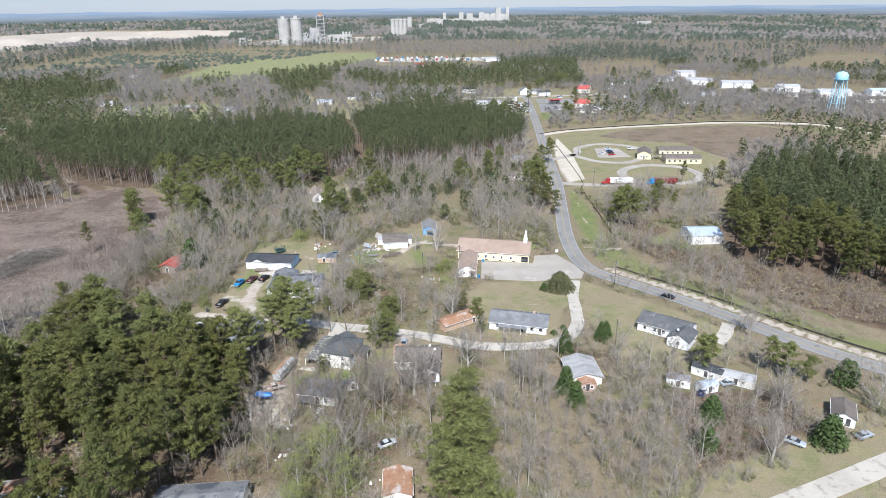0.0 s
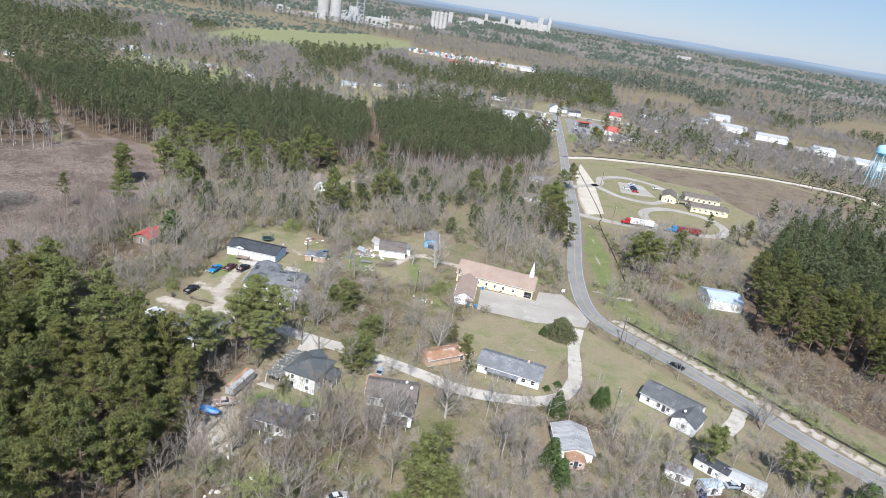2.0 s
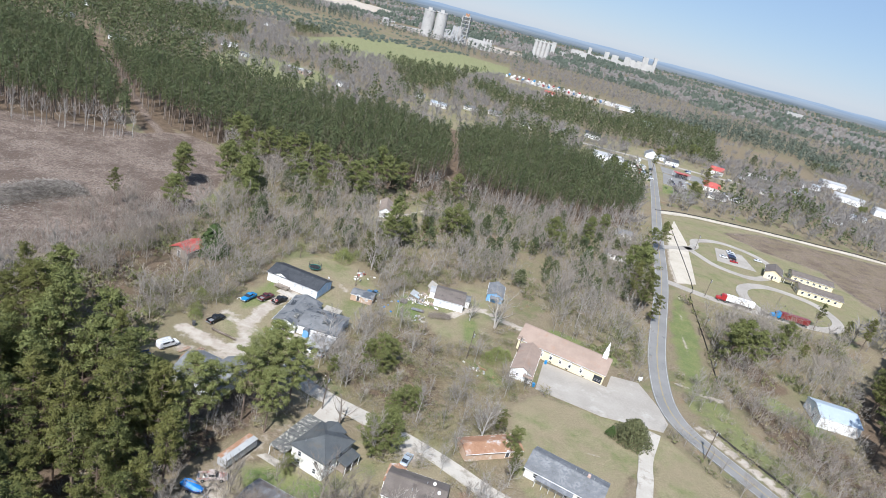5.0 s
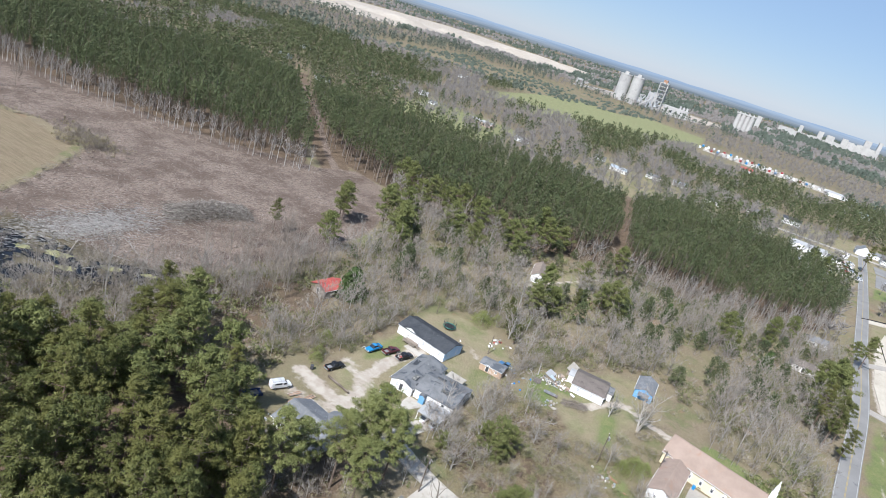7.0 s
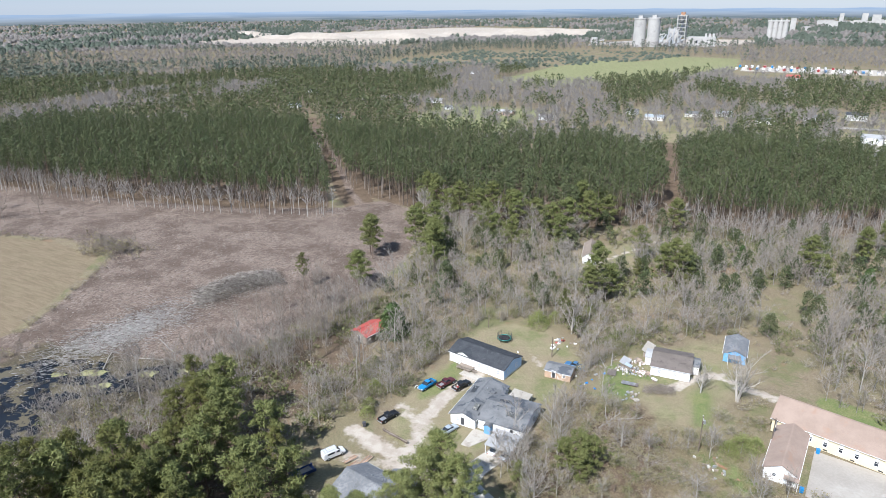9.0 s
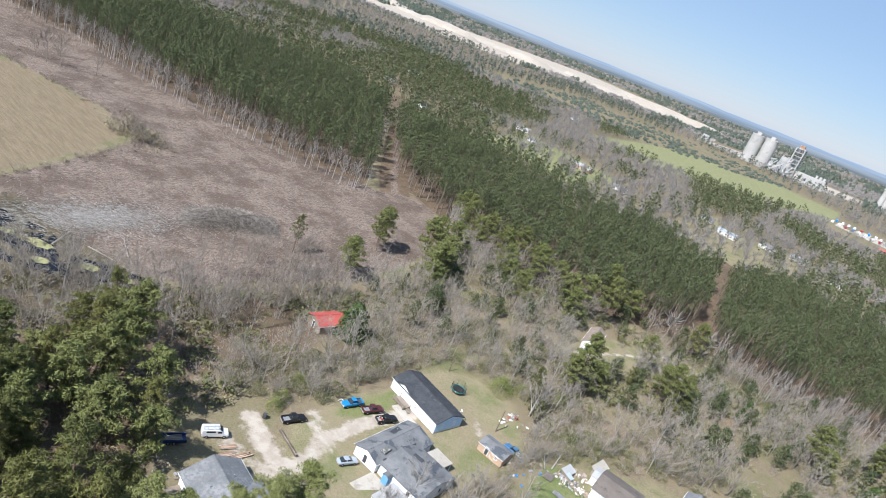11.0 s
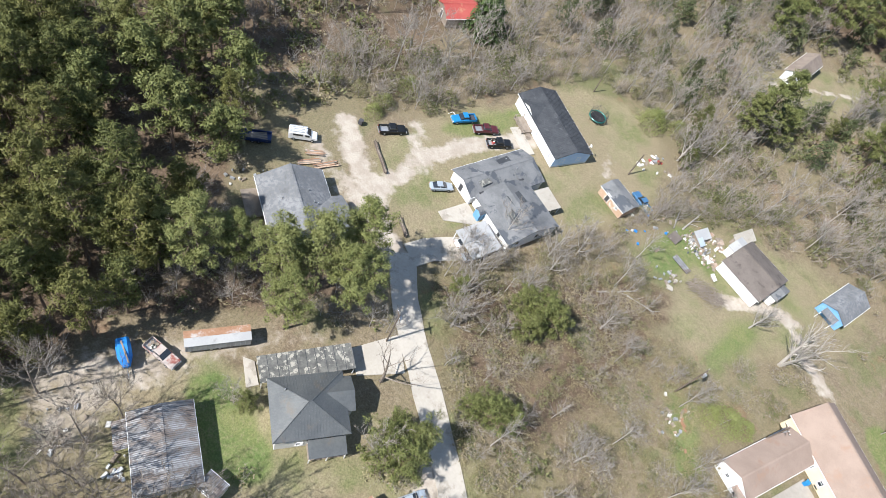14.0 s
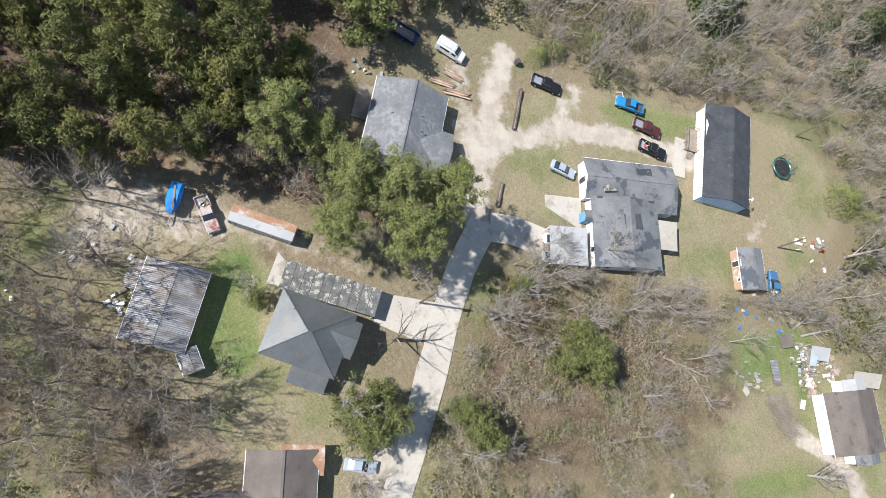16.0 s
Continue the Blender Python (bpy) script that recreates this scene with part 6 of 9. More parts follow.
def bare_shape(seed, h, limbs, forks, twigs, spread=0.42, low=0.3, twig_r=0.03, trunk_r=0.018, fine=True):
    """A leafless tree: tapered trunk, limbs that sweep out and up, forks and fine twigs."""
    rng = random.Random(seed)
    b, tw = Build(), Build()
    sides, r = (6 if fine else 3), trunk_r * h
    bend = Vector((rng.uniform(-0.08, 0.08) * h, rng.uniform(-0.08, 0.08) * h, 0))
    axis = lambda t: bend * t * t + Vector((0, 0, h * 0.72 * t))
    cuts = 4 if fine else 2
    for i in range(cuts):
        b.tube(axis(i / cuts) - Vector((0, 0, 0.3 if i == 0 else 0)), axis((i + 1) / cuts), r * (1 - 0.8 * i / cuts), r * (1 - 0.8 * (i + 1) / cuts), sides, caps=False)
    wild = lambda k, up0, up1: Vector((rng.uniform(-k, k), rng.uniform(-k, k), rng.uniform(up0, up1)))
    for i in range(limbs):
        t = low + (1 - low) * (i + rng.random() * 0.6) / limbs
        a = i * 2.4 + rng.uniform(-0.6, 0.6)
        d = Vector((math.cos(a), math.sin(a), rng.uniform(0.3, 0.9) + t * 0.8)).normalized()
        ln = h * spread * rng.uniform(0.7, 1.1) * (1.12 - 0.45 * t)
        pts, ways = [axis(t)], []
        for k in range(3 if fine else 2):
            d = (d + wild(0.28, 0.0, 0.32)).normalized()
            ways.append(d)
            pts.append(pts[-1] + d * ln / (3 if fine else 2))
        n = len(ways)
        rr = max(0.035, r * (1 - 0.75 * t) * 0.5)
        for k in range(n):
            b.tube(pts[k], pts[k + 1], rr * (1 - 0.85 * k / n), rr * (1 - 0.85 * (k + 1) / n), 3, caps=False)
        for k in range(forks):
            f = (0.18 + 0.82 * (k + rng.random()) / forks) * n
            g = min(n - 1, int(f))
            q0 = pts[g].lerp(pts[g + 1], f - g)
            e = (ways[g] * 0.9 + wild(0.8, -0.2, 0.6)).normalized()
            q1 = q0 + e * ln * rng.uniform(0.16, 0.34)
            e2 = (e + wild(0.4, 0.0, 0.45)).normalized()
            q2 = q1 + e2 * ln * rng.uniform(0.10, 0.24)
            w = max(0.022, rr * 0.32)
            if fine:
                spike(b, q0, q1 + (q1 - q0) * 0.3, w)
            else:
                sliver(b, q0, q1 + (q1 - q0) * 0.3, w * 1.3, rng)
            sliver(b, q1, q2, w * 0.6, rng)
            for _ in range(twigs):
                g2 = rng.uniform(0.15, 1.7)
                s0 = q0.lerp(q1, g2) if g2 < 1 else q1.lerp(q2, g2 - 1)
                s1 = s0 + (e2 + wild(0.8, -0.25, 0.6)).normalized() * ln * rng.uniform(0.08, 0.24)
                sliver(tw, s0, s1, twig_r * rng.uniform(0.6, 1.3), rng)
    return b, tw


def plain_pine(seed, h, tufts, blades, crown_r, base, leaf, slim=False):
    """A pine for the wood's interior and the middle distance."""
    rng = random.Random(seed)
    tr, cr = Build(), Build()
    tr.tube((0, 0, -0.3), (0, 0, h * 0.95), 0.016 * h, 0.03, 4, caps=False)
    for i in range(tufts):
        t = (i + rng.random()) / tufts
        w = crown_r * min(1.0, 0.55 + t * 2.5) * (1 - t) ** 0.6 * rng.uniform(0.45, 1.1)
        a = i * 2.4 + rng.uniform(-0.4, 0.4)
        tuft(cr, (math.cos(a) * w, math.sin(a) * w, h * (base + (0.97 - base) * t)), leaf * (2.1 if slim else 1.5), blades, rng, leaf=leaf, slim=slim)
    return tr, cr


def brush_shape(seed, r, h, stems, leaves=0, leaf=0.3, wide=0.045, blades=6):
    """A thicket: many thin stems from one root, with dry or green leaves."""
    rng = random.Random(seed)
    b, lf = Build(), Build()
    for i in range(stems):
        a, ln = rng.uniform(0, 6.28), math.sqrt(rng.random())
        tip = Vector((math.cos(a) * r * ln, math.sin(a) * r * ln, h * rng.uniform(0.55, 1.0) * (1.15 - 0.5 * ln)))
        root = Vector((rng.uniform(-0.4, 0.4) * r, rng.uniform(-0.4, 0.4) * r, -0.1))
        sliver(b, root, tip, wide, rng)
        for _ in range(3):
            q = root.lerp(tip, rng.uniform(0.4, 1.0))
            sliver(b, q, q + Vector((rng.uniform(-0.5, 0.5) * r, rng.uniform(-0.5, 0.5) * r, rng.uniform(-0.05, 0.35) * h)), wide * 0.8, rng)
    for i in range(leaves):
        a, q = rng.uniform(0, 6.28), math.sqrt(rng.random())
        tuft(lf, (math.cos(a) * r * q * 0.85, math.sin(a) * r * q * 0.85, h * (0.3 + 0.55 * rng.random() * (1.2 - q))), 0.35 * r, blades, rng, leaf=leaf)
    return b, lf


def cedar_shape(seed, h, r, clumps, blades, leaf=0.3):
    """A dense cone or dome of short sprays down to the ground."""
    rng = random.Random(seed)
    tr, cr = Build(), Build()
    tr.tube((0, 0, -0.2), (0, 0, h * 0.9), 0.02 * h, 0.02, 6, caps=False)
    for i in range(clumps):
        t = (i + rng.random()) / clumps
        a = i * 2.4
        w = r * (1 - t) ** 0.7 * rng.uniform(0.72, 1.08)
        tuft(cr, (math.cos(a) * w, math.sin(a) * w, h * (0.06 + 0.92 * t)), 0.2 * r + 0.25, blades, rng, leaf=leaf)
    return tr, cr


def tree_kind(name, shape, mats, label, category, parts=("trunk", "crown")):
    """The first tree of a kind, out of sight below the ground until it is copied."""
    return name, [s.mesh(n, m) for s, n, m in zip(shape, parts, mats)], parts, label, category


def plant(kind, x, y, scale=1.0, turn=0.0, tall=1.0, group="", z=-0.1):
    name, meshes, parts, label, category = kind
    ob = new(name)
    ob.matrix_basis = Matrix.LocRotScale((x, y, z), Euler((0, 0, turn)), (scale, scale, scale * tall))
    tagged(ob, label, category, group)
    for me, pn in zip(meshes, parts):
        if len(me.polygons):
            new(pn, me).parent = ob
    return ob


def merged(name, shapes, spots, mats, label, category):
    """One mesh of many copies of a few shapes; spots: kind, x, y, z, scale, turn, tall, tone."""
    tpl = []
    for shape in shapes:
        vs, fs, ms, base = [], [], [], 0
        for k, b in enumerate(shape):
            vs += b.v
            for f in b.f:
                for j in range(1, len(f) - 1):
                    fs.append((base + f[0], base + f[j], base + f[j + 1]))
                    ms.append(k)
            base += len(b.v)
        # quads become two triangles that share corners, so that a leaf stays one island
        tpl.append((np.array(vs, np.float32), np.array(fs, np.int32), np.array(ms, np.int32)))
    V, F, Mi, T, off = [], [], [], [], 0
    for kind, x, y, z, s, turn, tall, tone in spots:
        v, f, m = tpl[kind]
        c, q = math.cos(turn) * s, math.sin(turn) * s
        V.append(np.stack([v[:, 0] * c - v[:, 1] * q + x, v[:, 0] * q + v[:, 1] * c + y, v[:, 2] * s * tall + z], -1))
        F.append(f + off)
        Mi.append(m)
        T.append(np.full(len(v), tone, np.float32))
        off += len(v)
    V, F, Mi, T = np.concatenate(V), np.concatenate(F), np.concatenate(Mi), np.concatenate(T)
    me = bpy.data.meshes.new(name)
    me.vertices.add(len(V))
    me.vertices.foreach_set("co", V.ravel())
    me.loops.add(len(F) * 3)
    me.loops.foreach_set("vertex_index", F.ravel())
    me.polygons.add(len(F))
    me.polygons.foreach_set("loop_start", np.arange(0, len(F) * 3, 3, dtype=np.int32))
    me.polygons.foreach_set("loop_total", np.full(len(F), 3, np.int32))
    me.polygons.foreach_set("material_index", Mi)
    for m in mats:
        me.materials.append(m)
    at = me.attributes.new("tone", "FLOAT", "POINT")
    at.data.foreach_set("value", T)
    me.update(calc_edges=True)
    return tagged(new(name, me), label, category, kind="stuff")


def scatter(rng, outline, step, jitter=0.45):
    """Places on a loose grid inside an outline."""
    xs, ys = [p[0] for p in outline], [p[1] for p in outline]
    gx, gy = np.meshgrid(np.arange(min(xs), max(xs), step), np.arange(min(ys), max(ys), step))
    px = gx.ravel() + np.array([rng.uniform(-jitter, jitter) * step for _ in range(gx.size)])
    py = gy.ravel() + np.array([rng.uniform(-jitter, jitter) * step for _ in range(gx.size)])
    ok = in_poly(px, py, list(outline))
    return px[ok], py[ok]


# open ground where no wild tree stands
OPEN = [([(78, 350), (84, 300), (78, 262), (66, 262), (66, 300)], 0), (TRAILER_LAWN, 1), (CHURCH_LAWN, 1), (EAST_YARD, 0), (JUNK_LAWN, 0), (WEST_YARD, 1), (TAN_FIELD, 2), (CLEARCUT, 4), (POND, 0), (SCHOOL_FIELD, 2)]
OPEN_BOX = [(-61, 181, 13), (-26, 168, 10), (-34, 171, 8), (-30, 149, 9), (-5, 164, 12), (-15, 263, 9), (0, 280, 8), (27, 186, 13), (73, 180, 11), (40, 156, 8), (26, 246, 16), (14, 235, 10), (34, 244, 12), (117, 262, 11), (-48, 109, 11), (-86, 115, 9), (-8, 113, 7), (-101, 239, 6),
            (-60, 336, 9), (58, 411, 6), (50, 369, 6), (100, 134, 6), (-43, 152, 9), (-41, 160, 7), (40, 230, 18), (-76, 186, 8), (72, 148, 7), (82, 151, 6), (9, 189, 7), (84, 124, 4), (98, 263, 10), (106, 270, 8), (-56, 326, 8), (-52, 316, 6), (-62, 350, 6), (-72.7, 206.5, 6), (-77, 201, 5), (-26.5, 178.5, 7)]
LINES = [(MAIN_ROAD, 8), (SOUTH_ROAD, 10), (STREET, 5), (NORTH_DRIVE, 7), (TOWN_TRACK, 8), (SCHOOL_DRIVE, 9), (CHURCH_TRACK, 5), (BARN_TRACK, 8), (PINE_LANE, 4), (CUT_LANE, 4)]


def clear_of(px, py, extra=0.0):
    ok = np.ones(px.shape, bool)
    for outline, grow in OPEN:
        ok &= ~(in_poly(px, py, outline) | (seg_dist(px, py, outline, True) < grow + extra * 0.5))
    for x, y, r in OPEN_BOX:
        ok &= np.hypot(px - x, py - y) > r + extra
    for line, w in LINES:
        ok &= seg_dist(px, py, line) > w + extra - 2
    return ok


rng = random.Random(21)
PINE_SIZES = ((1, 20, 96, 3.3, 0.34), (2, 17, 90, 3.1, 0.28), (3, 22, 99, 3.4, 0.38), (4, 15, 84, 2.9, 0.20))
PINES = [tree_kind("pine_tree", pine_shape(s, h, c, 46, r, base, 0.25, 0.85), (PINE_BARK, GROVE_PINE), "tall loblolly pine with a bare trunk and green tufted crown", "tree") for s, h, c, r, base in PINE_SIZES]
BIG_PINE = tree_kind("pine_tree", pine_shape(9, 20, 141, 100, 5.0, 0.38, 0.19, 0.92), (PINE_BARK, STREET_PINE), "broad pine with a dense bright green crown beside the street", "tree")
SMALL_PINE = tree_kind("young_pine", pine_shape(12, 9, 84, 70, 2.9, 0.10, 0.17, 0.7), (PINE_BARK, PINE), "young bushy pine with branches near the ground", "tree")
BARES = [tree_kind("bare_tree", bare_shape(s, h, l + 1, 9, 15, sp, lo, 0.021, 0.0105), (BARK, TWIG), "leafless grey tree with fine bare twigs", "tree") for s, h, l, f, t, sp, lo in ((31, 14, 9, 7, 7, 0.42, 0.28), (32, 12, 9, 7, 7, 0.48, 0.22), (33, 16, 9, 7, 7, 0.38, 0.35), (34, 11, 9, 7, 7, 0.52, 0.18), (35, 18, 10, 7, 6, 0.34, 0.42))]
OPEN_BARES = [tree_kind("bare_tree", bare_shape(s, h, 11, 9, 14, sp, 0.28, 0.019, 0.0092), (DARK_BARK, DARK_TWIG), "slender leafless tree with dark open limbs", "tree") for s, h, sp in ((36, 14, 0.44), (37, 15, 0.4), (38, 13, 0.48))]
GRAND = tree_kind("big_bare_tree", bare_shape(41, 15, 13, 11, 20, 0.55, 0.12, 0.022, 0.024), (BARK, TWIG), "large spreading leafless tree with pale thick limbs", "tree")
def giant_shape():
    """Three heavy stems that part near the ground."""
    b, tw = Build(), Build()
    for seed, kx, ky, h in ((45, 0.22, -0.05, 15), (46, -0.16, 0.16, 14), (47, 0.0, 0.30, 13), (48, -0.05, -0.24, 11)):
        for out, src in zip((b, tw), bare_shape(seed, h, 9, 8, 12, 0.42, 0.34, 0.022, 0.026)):
            out.add([(x + kx * max(0, z), y + ky * max(0, z), z) for x, y, z in src.v], src.f)
    return b, tw


GIANT = tree_kind("big_bare_tree", giant_shape(), (bark_mat("pale_old_bark", (0.330, 0.300, 0.262), (0.450, 0.418, 0.372), (0.400, 0.368, 0.325)), TWIG), "huge leafless tree of several pale stems", "tree")
LOPPED = tree_kind("lopped_tree", bare_shape(43, 12, 7, 5, 3, 0.66, 0.20, 0.022, 0.028), (DARK_BARK, DARK_TWIG), "leafless dark tree with long crooked limbs", "tree")
CEDARS = [tree_kind("cedar_tree", cedar_shape(s, h, r, 120, 16), (PINE_BARK, CEDAR), "dense dark green cedar with foliage to the ground", "tree") for s, h, r in ((51, 8, 2.6), (52, 6, 2.8))]
EVERGREEN = tree_kind("evergreen_tree", cedar_shape(55, 6.5, 5.2, 230, 18, 0.34), (PINE_BARK, foliage("dusty_evergreen_leaves", (0.085, 0.092, 0.040), (0.150, 0.150, 0.072), (0.115, 0.115, 0.058))), "broad dusty green evergreen by the church drive", "tree")
BUDDING = tree_kind("budding_tree", tuple(list(bare_shape(61, 12, 9, 6, 4, 0.45, 0.2, 0.05)[:1]) + [pine_shape(62, 12, 150, 20, 5.0, 0.15, 0.17, 0.9)[1]]), (BARK, SPRING), "tree in fresh yellow-green leaf", "tree")
SHRUBS = [tree_kind("shrub", cedar_shape(s, h, r, 56, 40, 0.11), (BARK, m), lab, "shrub") for s, h, r, m, lab in ((71, 1.6, 1.3, CEDAR, "rounded dark green garden shrub"), (72, 3.2, 2.4, SPRING, "large yellow-green shrub in leaf"))]

# pine grove beside the sandy yard
GROVE = [(-135, 60), (-92, 84), (-64, 92), (-50, 100), (-48, 112), (-47.5, 126), (-49.5, 140), (-54, 152), (-60, 161), (-70, 167), (-82, 176), (-92, 184), (-104, 190), (-112, 182), (-113, 150), (-122, 132), (-135, 122)]
GROVE_GAP = [(-64, 151), (-60, 166), (-72, 176), (-84, 172), (-76, 156)]
px, py = scatter(rng, GROVE, 5.7)
for x, y in zip(px, py):
    if in_poly(np.array([x]), np.array([y]), GROVE_GAP)[0] and rng.random() < 0.6 or x < -66 and y > 158 and rng.random() < 0.62:
        continue
    if all(math.hypot(x - a, y - b) > r for a, b, r in ((-48, 109, 10), (-86, 114, 9), (-61, 181, 10), (-76, 186, 7))):
        plant(PINES[rng.randrange(4)], x, y, rng.uniform(0.8, 1.15), rng.uniform(0, 6.28), rng.uniform(0.85, 1.12), "pine grove by the sandy yard")
for x, y, s in ((-49.5, 145.5, 0.95), (-51.5, 150.5, 0.9), (-48.5, 138.0, 1.0), (-56.5, 156.5, 0.9), (-50.0, 132.0, 1.0), (-61.5, 163.0, 0.85)):
    plant(PINES[rng.randrange(4)], x, y, s, rng.uniform(0, 6.28), 1.0, "pine grove by the sandy yard")
# broad pines between the street and the shingled house
for x, y, s in ((-53.6, 161.0, 1.03), (-46.8, 171.4, 0.99), (-40.6, 170.2, 0.84), (-45.2, 177.4, 1.06), (-46.0, 185.0, 0.97), (-39.4, 180.0, 0.99), (-52.5, 167.0, 0.8)):
    plant(BIG_PINE, x, y, s, rng.uniform(0, 6.28), 1.0, "broad pines beside the street")
# east grove: the rows that face the road, then the wood behind them
EAST_GROVE = [(117, 237), (131, 221), (152, 208), (215, 200), (262, 240), (262, 330), (215, 372), (184, 352), (150, 300), (132, 272)]
px, py = scatter(rng, EAST_GROVE, 7.4)
east = sorted(((x, y) for x, y in zip(px, py) if math.hypot(x - 117, y - 262) > 14), key=lambda p: p[0] + 0.3 * p[1])
for x, y in east[:44]:
    plant(PINES[rng.randrange(4)], x, y, rng.uniform(0.95, 1.2), rng.uniform(0, 6.28), rng.uniform(0.95, 1.1), "east pine grove")
merged("east_pine_wood", [plain_pine(s, h, 56, 13, r * 1.3, base, 0.50, True) for s, h, c, r, base in PINE_SIZES], [(rng.randrange(4), x, y, -0.1, rng.uniform(0.95, 1.2), rng.uniform(0, 6.28), 1.0, rng.random() ** 2) for x, y in east[44:]], (PINE_BARK_STUFF, PINE_STUFF), "tall pine wood behind the road", "woodland")
for x, y, s, k in ((55, 303, 1.0, 0), (59, 311, 0.95, 1), (52, 312, 0.9, 2), (60, 299, 0.85, 3), (114, 308, 0.6, 3), (119, 303, 0.55, 1), (152, 345, 0.7, 3), (158, 340, 0.8, 0), (142, 352, 0.6, 2),
                                      (-142, 258, 0.65, 2), (-99, 178.5, 0.82, 1), (-95, 175, 0.8, 3), (-97, 170, 0.75, 2), (-80.5, 176.5, 0.72, 0), (-84, 171, 0.7, 1), (-48, 272, 0.62, 1), (-44, 268, 0.5, 3), (-51, 276, 0.55, 2), (-24, 317, 0.6, 3), (-20, 312, 0.55, 1), (100, 648, 1.1, 0), (135, 600, 1.1, 2), (-38, 320, 0.55, 1), (15, 182, 0.55, 3), (10, 196, 0.5, 1)):
    plant(PINES[k], x, y, s, rng.uniform(0, 6.28), 1.0, "scattered pines")
ROUND_PINES = [tree_kind("pine_tree", pine_shape(sd, h, c, 48, cr, base, 0.35, 1.2), (PINE_BARK, PINE), "broad round-crowned pine among leafless trees", "tree") for sd, h, c, cr, base in ((14, 17, 72, 4.6, 0.30), (15, 15, 66, 4.6, 0.22), (16, 19, 75, 4.4, 0.36))]
for x, y, s in ((74.5, 157.0, 0.62), (77.5, 159.0, 0.5), (96.0, 152.5, 0.66), (93.0, 155.5, 0.55), (100.5, 150.5, 0.5), (-47, 296, 0.95), (-43, 300, 0.8), (86, 281, 0.95), (90, 284, 1.0), (93, 279, 0.85), (88, 288, 0.8), (57, 334, 1.05), (60, 340, 1.0), (54, 341, 0.95), (58, 347, 0.9), (52, 334, 0.8), (108, 300, 0.7), (112, 306, 0.7), (-107, 146, 0.95), (-98, 149, 0.9), (-94, 155, 0.95), (-88, 156, 0.9), (-91, 166, 0.95), (-103, 184, 1.0), (-100, 180, 0.9), (-93, 173, 0.95), (-86, 180, 0.9), (-75, 173, 0.85), (-79, 166, 0.9), (-107, 158, 0.9), (-113, 150, 0.95), (-101, 164, 0.85), (-127, 368, 1.05), (-112, 354, 1.0), (-104, 358, 0.95), (-76, 376, 1.0), (-70, 384, 0.95), (-64, 378, 0.9), (-74, 336, 0.85), (-47, 289, 0.7), (-75, 352, 1.0), (-81, 348, 0.9), (-68, 358, 0.95), (-90, 354, 1.0), (-98, 350, 0.9), (-26, 322, 0.9), (-22, 327, 0.7), (-30, 328, 0.75), (17, 349, 0.85), (21, 345, 0.7), (-87, 318, 0.8), (-110, 296, 1.05), (-114, 303, 0.95), (-106, 290, 0.8),
                (-141, 298, 0.95), (-137, 294, 0.85), (-128, 313, 1.0), (-123, 320, 1.05), (-131, 321, 0.9), (-118, 312, 0.85), (-140, 352, 1.0), (-148, 358, 0.95), (-132, 350, 0.95), (-124, 345, 1.0), (-116, 350, 0.9), (-24, 334, 0.7), (-42, 340, 0.8), (-108, 340, 0.95), (-100, 332, 0.8), (-122, 264, 0.8), (-127, 270, 0.75), (-36, 378, 0.9), (34, 372, 0.8), (44, 392, 0.8)):
    plant(ROUND_PINES[rng.randrange(3)], x, y, s * 1.18, rng.uniform(0, 6.28), rng.uniform(0.9, 1.05), "broad pines in the leafless wood")
for x, y, s in ((6, 132, 1.6), (4, 122, 1.7), (7, 113, 1.7), (2, 104, 1.7), (8, 98, 1.8), (10, 124, 1.45), (1, 114, 1.5), (7, 90, 1.7), (8, 140, 1.35), (6, 106, 1.5)):
    plant(SMALL_PINE, x, y, s, rng.uniform(0, 6.28), 1.1, "row of bushy pines")
for x, y, s in ((-13.5, 176.4, 1.2), (-16.8, 174.2, 1.1), (-15.4, 179.4, 1.15), (-18.6, 177.6, 0.9), (-25.4, 209.5, 1.15), (-22.6, 211.5, 1.0), (-28.0, 208.5, 0.95), (-24.2, 206.4, 0.9), (-14.0, 192.4, 0.95), (-12.2, 194.6, 0.8), (-16.6, 190.6, 0.8), (14.0, 190.5, 0.9), (-31, 160.5, 0.6), (-36, 200.2, 0.6), (-60, 152, 0.9)):
    plant(SMALL_PINE, x, y, s, rng.uniform(0, 6.28), 1.0, "young pines")
for x, y, s, k in ((38.5, 168.5, 0.95, 0), (51.0, 175.5, 0.8, 0), (53, 177.5, 0.7, 0), (91.0, 124.0, 1.35, 1), (109.8, 149.3, 1.2, 1), (113, 151, 0.9, 1), (-94.5, 243, 1.85, 1), (34.5, 148, 1.0, 0), (36, 142, 0.9, 0), (40, 213, 0.5, 1), (68, 135, 1.1, 1), (62, 124, 1.1, 1), (-6, 352, 1.1, 0), (35, 346, 1.2, 0)):
    plant(CEDARS[k], x, y, s, rng.uniform(0, 6.28), 1.0, "cedars")
plant(EVERGREEN, 45.8, 213.5, 1.0, 1.0)
for x, y, s in ((-24, 116, 1.25), (-29, 111, 1.0), (-19, 110, 1.0), (-28, 103, 0.9), (-22, 98, 0.9)):
    plant(BUDDING, x, y, s, rng.uniform(0, 6.28), 1.0, "budding trees")
plant(GIANT, 2.4, 254.6, 1.0, 0.6, 1.0, "big bare trees")
